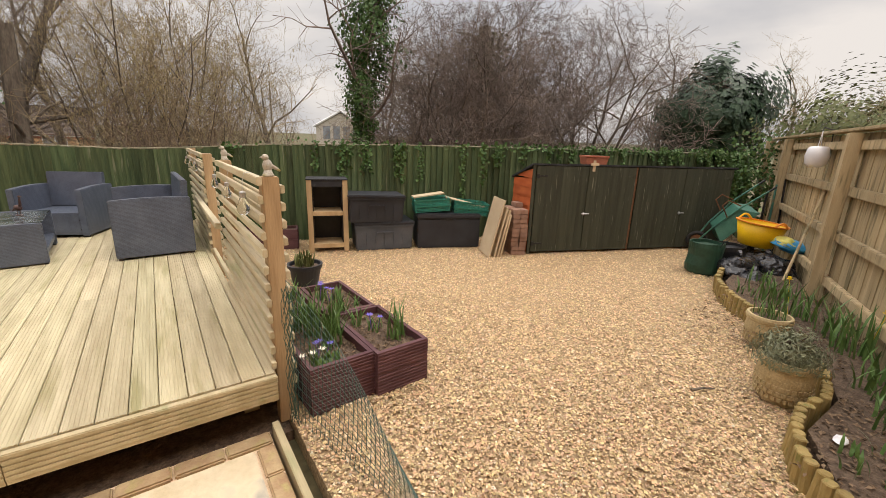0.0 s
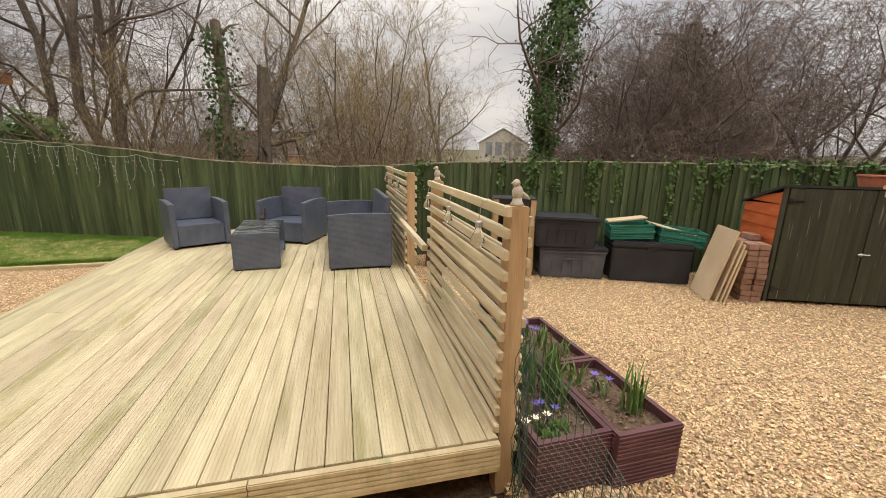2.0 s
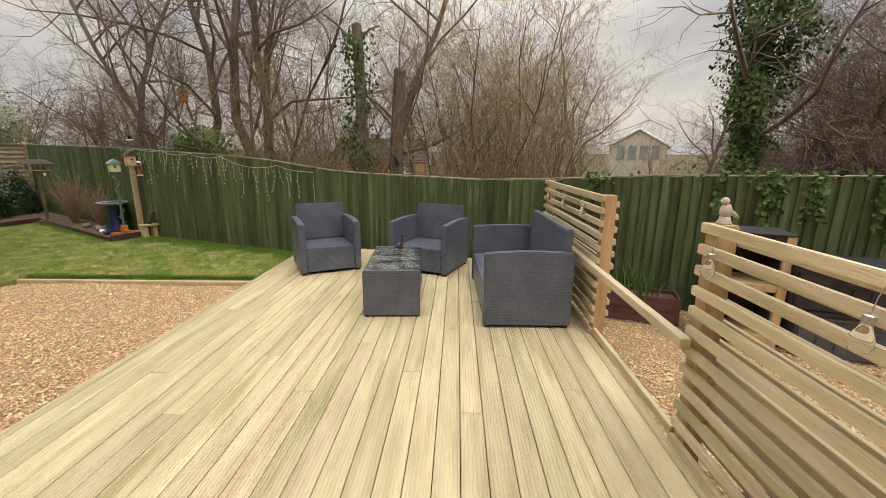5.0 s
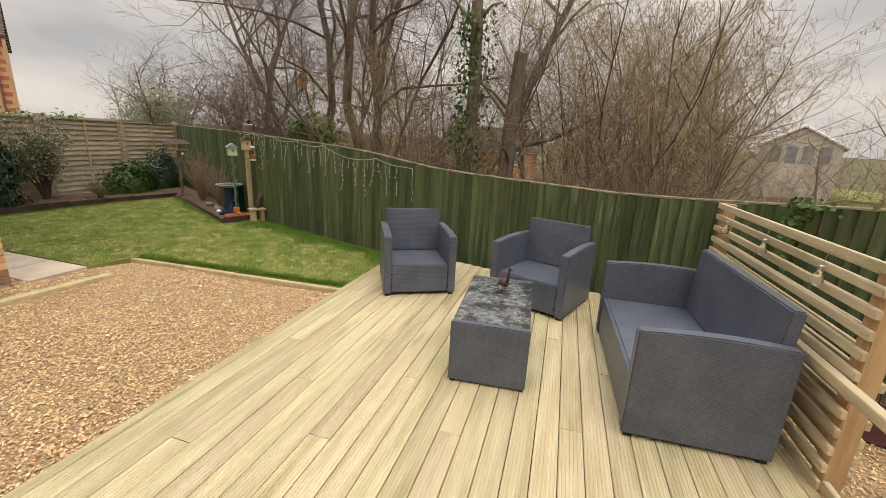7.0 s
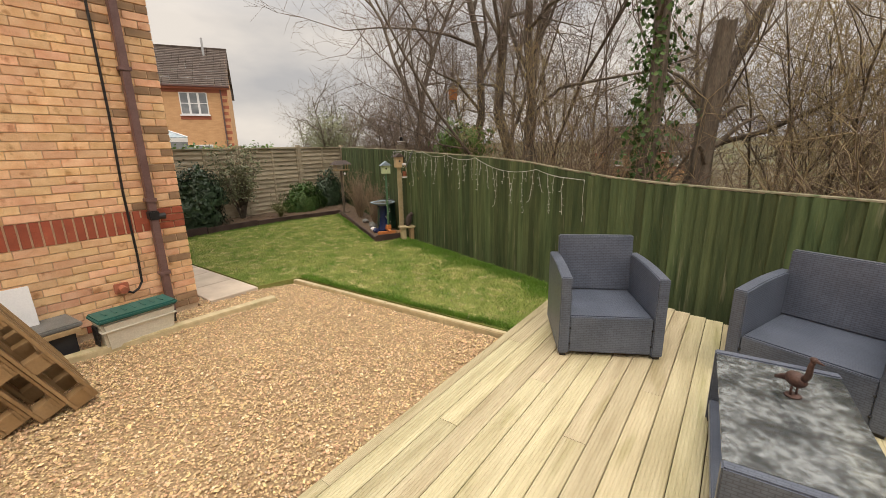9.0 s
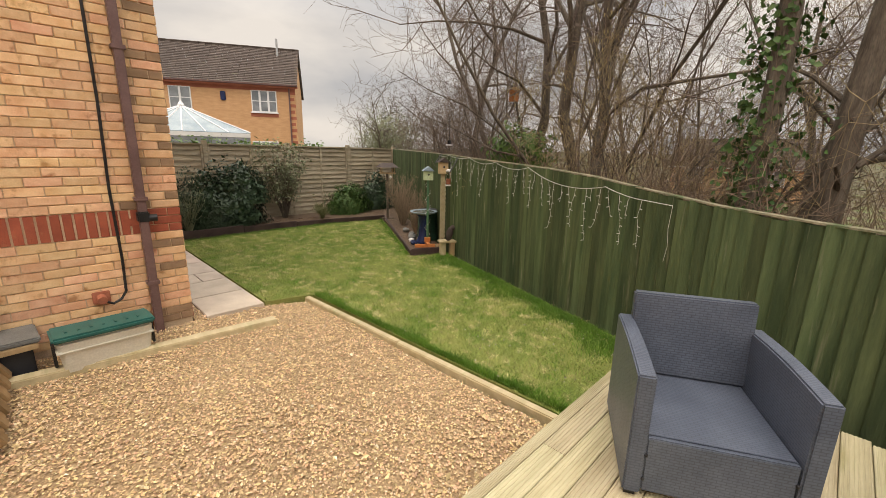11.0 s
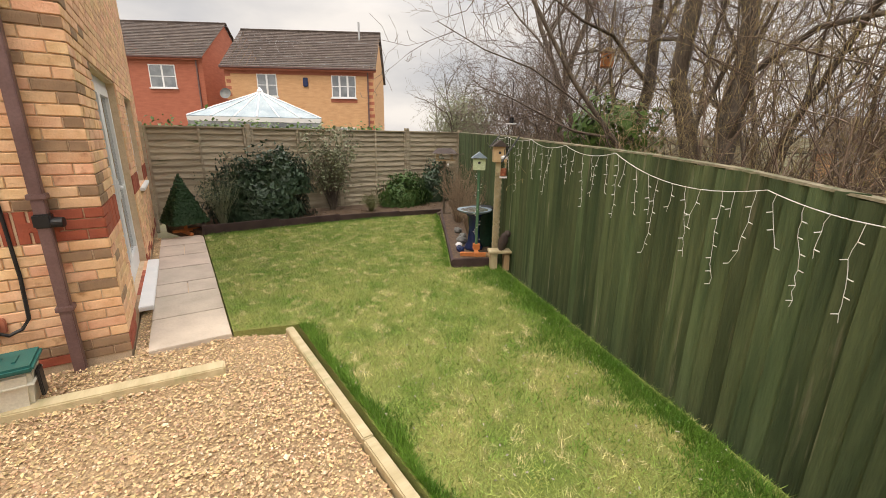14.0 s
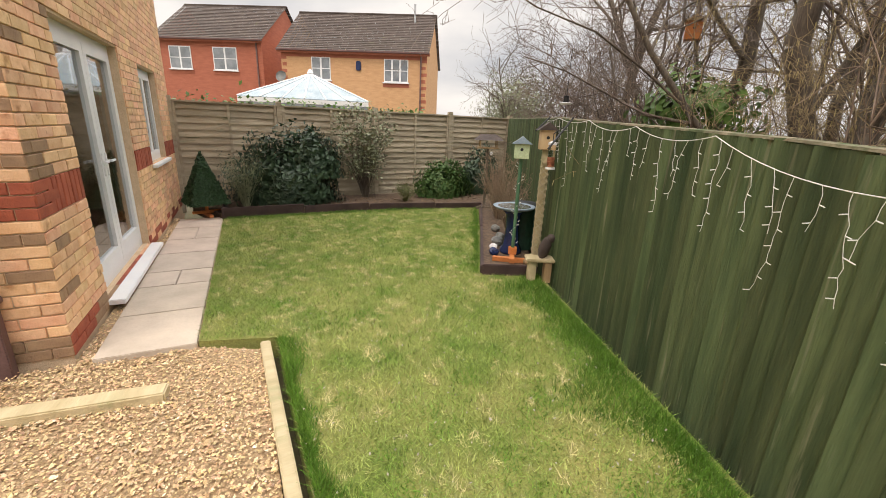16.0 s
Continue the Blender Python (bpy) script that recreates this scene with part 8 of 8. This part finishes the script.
def thicket(name, line, depth, n, h, seed, material, label, lean=0.3):
    """A mass of thin stems with side twigs, along a line."""
    rng = np.random.default_rng(seed)
    sg = []
    for i in range(n):
        s = rng.random() * (len(line) - 1)
        k = min(len(line) - 2, int(s))
        f = s - k
        x = line[k][0] + (line[k + 1][0] - line[k][0]) * f + rng.normal(0, depth * 0.5)
        y = line[k][1] + (line[k + 1][1] - line[k][1]) * f + abs(rng.normal(0, depth))
        p = np.array([x, y, Z0])
        hh = h * rng.uniform(0.45, 1.15) * (0.75 + 0.35 * math.sin(x * 1.3 + seed)) * (0.45 if 0.9 < x < 4.6 else 1.0)
        d = np.array([rng.normal(0, lean), rng.normal(0, lean), 1.0])
        q = p
        for j in range(5):
            d = d + rng.normal(0, 0.16, 3)
            d /= np.linalg.norm(d)
            q2 = q + d * hh / 5
            if -11.4 < q2[0] < 8.9:
                q2[1] = max(q2[1], fence_y(q2[0]) + 0.3)
            r = 0.011 * (1 - j / 6.5) * rng.uniform(0.6, 1.3)
            sg.append((*q, *q2, r, r * 0.85))
            if j > 0:
                for _ in range(3):
                    e = q2 + rng.normal(0, 0.28, 3) + np.array([0, 0, 0.12])
                    if -11.4 < e[0] < 8.9:
                        e[1] = max(e[1], fence_y(e[0]) + 0.15)
                    mid = (q2 + e) / 2 + rng.normal(0, 0.03, 3)
                    sg.append((*q2, *mid, 0.0045, 0.0035)); sg.append((*mid, *e, 0.0035, 0.002))
            q = q2
    ob = segs_mesh(name, sg, material)
    return tagged(ob, label, "undergrowth", kind="stuff")


BACK = [(-11.5, 13.4), (-6.4, 10.6), (-2.9, 9.5), (-0.3, 8.9), (1.9, 8.0), (4.6, 6.9), (9.2, 5.4)]
thicket("undergrowth", BACK, 1.6, 2100, 2.8, 201, "bramble", "tangled red-brown bare undergrowth behind the fence")
thicket("undergrowth_ochre", [(-4.5, 10.8), (0.5, 9.9), (1.9, 9.5)], 1.3, 420, 3.6, 202, "ochre_twig", "ochre bare hazel stems behind the fence", 0.22)
thicket("undergrowth_far", [(-22, 22), (-8, 19), (4, 18), (14, 15), (24, 9)], 3.0, 1200, 3.4, 203, "bramble", "distant brown bare thicket")
thicket("pale_stems", [(5.0, 6.3), (8.2, 5.0)], 0.5, 26, 2.3, 204, "pale_stem", "pale silvery dead stems arching over the fence", 0.7)


def leaf_cloud(ob, c, s, n, size, material, seed, shell=0.4, name="foliage", lumps=2.0):
    rng = np.random.default_rng(seed)
    d = rng.normal(0, 1, (n, 3))
    d /= np.linalg.norm(d, axis=1, keepdims=True)
    rad = shell + (1 - shell) * rng.random(n) ** 0.6
    lump = np.array([1 + 0.55 * noise.noise(Vector(v) * lumps + Vector((seed * 1.7, 0, 0))) + 0.25 * noise.noise(Vector(v) * lumps * 2.7) for v in d])
    p = np.array([c]) + d * (rad * lump)[:, None] * np.array([s])
    return leaves_mesh(name, p, d, size, material, ob, seed=seed, jitter=0.7)


ivt = thing("ivy_clad_tree", pose(3.75, 8.05, Z0), "tree trunk thickly clad in dark green ivy", "tree")
iv_rows = limb_tree(107, 7.6, 0.15, 0.6, 4, kids=(11, 6, 4), first=0.3)
segs_mesh("trunk", [r[:8] for r in iv_rows if r[8] == 0], "bark", ivt, 8)
segs_mesh("crown", [r[:8] for r in iv_rows if r[8] > 0], "twig", ivt, 3)
tr = np.array([r[:6] for r in iv_rows if r[8] == 0])
rng0 = np.random.default_rng(31)
n_iv = 13000
zs = rng0.uniform(0.8, 5.5, n_iv)
cx = np.interp(zs, tr[:, 2], tr[:, 0]); cy = np.interp(zs, tr[:, 2], tr[:, 1])
an = rng0.uniform(0, 6.28, n_iv)
lumps = np.array([noise.noise(Vector((math.cos(a) * 1.1, math.sin(a) * 1.1, z * 1.25))) + 0.6 * noise.noise(Vector((math.cos(a) * 2.6, math.sin(a) * 2.6, z * 3.1 + 7))) for a, z in zip(an, zs)])
swell = np.interp(zs, [0.8, 2.3, 3.2, 4.6, 5.5], [0.12, 0.20, 0.46, 0.50, 0.24])
rad = np.maximum(0.12, swell * (1 + 1.5 * lumps)) * (0.45 + 0.6 * rng0.random(n_iv))
leaves_mesh("ivy_leaves", np.stack([cx + rad * np.cos(an), cy + rad * np.sin(an), zs], 1), np.stack([np.cos(an), np.sin(an), np.full(n_iv, 0.3)], 1), 0.072, "ivy", ivt, aspect=0.8, seed=32)


def snag(name, m, height, r, label, ivy=0, leaf="ivy", seed=1):
    """A dead trunk broken off at the top, with a few stub limbs and ivy round it."""
    ob = thing(name, m, label, "tree")
    rng = np.random.default_rng(seed)
    bm = bmesh.new()
    rings = []
    for k in range(13):
        s = k / 12
        row = []
        for i in range(14):
            a = 2 * math.pi * i / 14
            rr = r * (1.25 - 0.35 * s) * (1 + 0.12 * noise.noise(Vector((math.cos(a) * 2, math.sin(a) * 2, s * 5 + seed))))
            top = 0.10 * noise.noise(Vector((math.cos(a) * 3, math.sin(a) * 3, seed * 2.0))) if k == 12 else 0
            row.append(bm.verts.new((rr * math.cos(a) + 0.06 * math.sin(s * 4 + seed), rr * math.sin(a), height * s + top)))
        rings.append(row)
    for lo, hi in zip(rings, rings[1:]):
        for i in range(14):
            bm.faces.new((lo[i], lo[(i + 1) % 14], hi[(i + 1) % 14], hi[i]))
    bm.faces.new(rings[-1])
    part("trunk", bm, "bark", ob)
    for k in range(4):
        a, z = rng.uniform(0, 6.28), height * rng.uniform(0.45, 0.95)
        p = Vector((r * 0.8 * math.cos(a), r * 0.8 * math.sin(a), z))
        q = p + Vector((math.cos(a), math.sin(a), rng.uniform(0.2, 0.9))) * rng.uniform(0.25, 0.8)
        part("limb", tube(bmesh.new(), [p, (p + q) / 2 + Vector((0, 0, 0.06)), q], r * 0.28, 7, r_end=r * 0.12), "bark", ob)
    if ivy:
        z = rng.uniform(0.1, 0.97, ivy) * height
        a = rng.uniform(0, 6.28, ivy)
        lump = np.array([noise.noise(Vector((math.cos(b) * 1.3, math.sin(b) * 1.3, c * 1.5 + seed))) for b, c in zip(a, z)])
        rd = r * 1.1 + np.maximum(0.0, 0.16 + 0.4 * lump) * rng.random(ivy) * 1.6
        leaves_mesh("ivy_leaves", np.stack([rd * np.cos(a), rd * np.sin(a), z], 1), np.stack([np.cos(a), np.sin(a), np.full(ivy, 0.2)], 1), 0.08, leaf, ob, aspect=0.8, seed=seed)
    return ob


snag("dead_trunk", pose(-1.87, 10.85, Z0), 3.88, 0.135, "thick grey-brown dead trunk broken off at the top", seed=3)
snag("ivy_covered_tree", pose(-2.62, 10.4, Z0), 4.6, 0.11, "bare trunk with dark ivy climbing it", 1500, seed=5)
snag("mossy_trunk", pose(7.9, 8.65, Z0, 0, -7, 0), 4.95, 0.17, "leaning olive-brown trunk hung with dead ivy", 5200, "dead_ivy", seed=8)

hol = thing("holly_tree", pose(13.0, 5.45, Z0), "dense dark evergreen tree behind the fence", "tree")
segs_mesh("trunk", [(0, 0, 0, 0.05, 0, 1.6, 0.16, 0.12), (0.05, 0, 1.6, 0, 0.05, 3.6, 0.12, 0.05)], "bark", hol, 8)
leaf_cloud(hol, (0, 0, 2.75), (1.45, 1.45, 1.8), 17000, 0.17, "dark_leaf", 41, 0.35)
oliv = thing("olive_shrub", pose(11.6, 2.1, Z0), "large olive-green twiggy shrub beyond the side fence", "shrub")
ol_rows = limb_tree(108, 3.0, 0.028, 0.9, 4, stems=7, kids=(8, 6, 5))
segs_mesh("stem_mass", [r[:8] for r in ol_rows], "ochre_twig", oliv, 4)
leaf_cloud(oliv, (0, 0, 2.2), (1.9, 1.5, 1.35), 9000, 0.10, "yellow_leaf", 42, 0.2)
ol2 = copy_thing(oliv, pose(9.4, 0.4, Z0, 0, 0, 120) @ Matrix.Scale(0.85, 4))
lau = thing("laurel_bush", pose(-6.45, 11.2, Z0), "bright green laurel bush showing above the fence", "shrub")
segs_mesh("stem_mass", [(0, 0, 0, 0.3 * math.cos(k), 0.3 * math.sin(k), 2.2, 0.03, 0.012) for k in range(6)], "bark", lau, 5)
leaf_cloud(lau, (0, 0, 2.3), (0.75, 0.6, 0.55), 1500, 0.11, "laurel", 43, 0.3)
wl_ = thing("willow_bush", pose(-15.5, 15.2, -0.3), "grey-green bushy tree beyond the lap fence", "tree")
ww = limb_tree(109, 4.0, 0.06, 0.85, 4, stems=5, kids=(7, 5, 4))
segs_mesh("stem_mass", [r[:8] for r in ww], "bark", wl_, 4)
leaf_cloud(wl_, (0, 0, 2.3), (1.6, 1.6, 1.7), 3600, 0.10, "grey_leaf", 61, 0.2)
copy_thing(wl_, pose(-18.5, 16.8, -0.6, 0, 0, 90))
nbx = thing("tree_nest_box", pose(-7.40, 12.23, 2.80, 0, 0, 40), "orange-brown wooden nest box fixed high on a tree trunk", "nest box")
house_box(nbx, ID, 0.20, 0.16, 0.24, "orange", "wood")

# ---- power lines and far woods ----
pl = thing("power_lines", pose(0, 0, 0), "thin black overhead power lines across the sky", "power lines")
for k in range(3):
    part("wire", tube(bmesh.new(), [(20 + 0.8 * k, 90 - 105 * s / 8, 10.5 + 0.5 * k - 3.0 * (s / 8) * (1 - s / 8)) for s in range(9)], 0.014, 4), "black", pl)
for x, y in ((20.8, 90), (20.8, -15)):
    part("pole", tube(bmesh.new(), [(x, y, -2), (x, y, 12)], 0.14, 8), "bark", pl)


# ---- loose gravel and grass ----
pebbles("gravel_stones", GRAVEL_A, 90000, 11)
pebbles("gravel_stones_side", GRAVEL_B, 90000, 12)
pebbles("gravel_stones_near", GRAVEL_A, 200000, 15, z=0.002, fade=((1.5, 1.4), 2.7))
pebbles("gravel_strip", [(-10.2, 5.37), (-6.1, 5.37), (-6.07, 5.45), (-10.2, 5.45)], 1800, 13, z=0.012)
tagged(part("gravel_strip_bed", box(-10.3, -6.09, 5.365, 5.455, -0.15, 0.0), "gravel_bed"), "narrow gravel strip between the house and the path", "gravel", kind="structure")
blades("lawn_grass", LAWN, 200000, 21, 0.027, 0.0024, "grass", lean=0.8)
lv = scatter_in(LAWN, 1100, 77)
tagged(leaves_mesh("lawn_litter", np.stack([lv[:, 0], lv[:, 1], np.full(len(lv), 0.066)], 1), np.tile([0, 0, 1.0], (len(lv), 1)), 0.017, "pale_stem", aspect=0.5, seed=78, jitter=0.5), "small pale fallen leaves scattered on the lawn", "litter", kind="stuff")
blades("lawn_edge_grass", None, 11000, 22, 0.045, 0.0028, "edge_grass", edge=((-5.9, 6.52), (-2.72, 6.64), 0.07))
blades("fence_edge_grass", None, 25000, 23, 0.045, 0.0028, "edge_grass", edge=((-2.72, 7.86), (-6.35, 9.08), 0.26))
blades("bed_edge_grass", None, 4000, 24, 0.045, 0.0028, "edge_grass", edge=((-6.6, 8.53), (-9.72, 10.30), 0.06))
blades("back_edge_grass", None, 5000, 25, 0.045, 0.0028, "edge_grass", edge=((-9.95, 10.3), (-9.93, 6.1), 0.08))
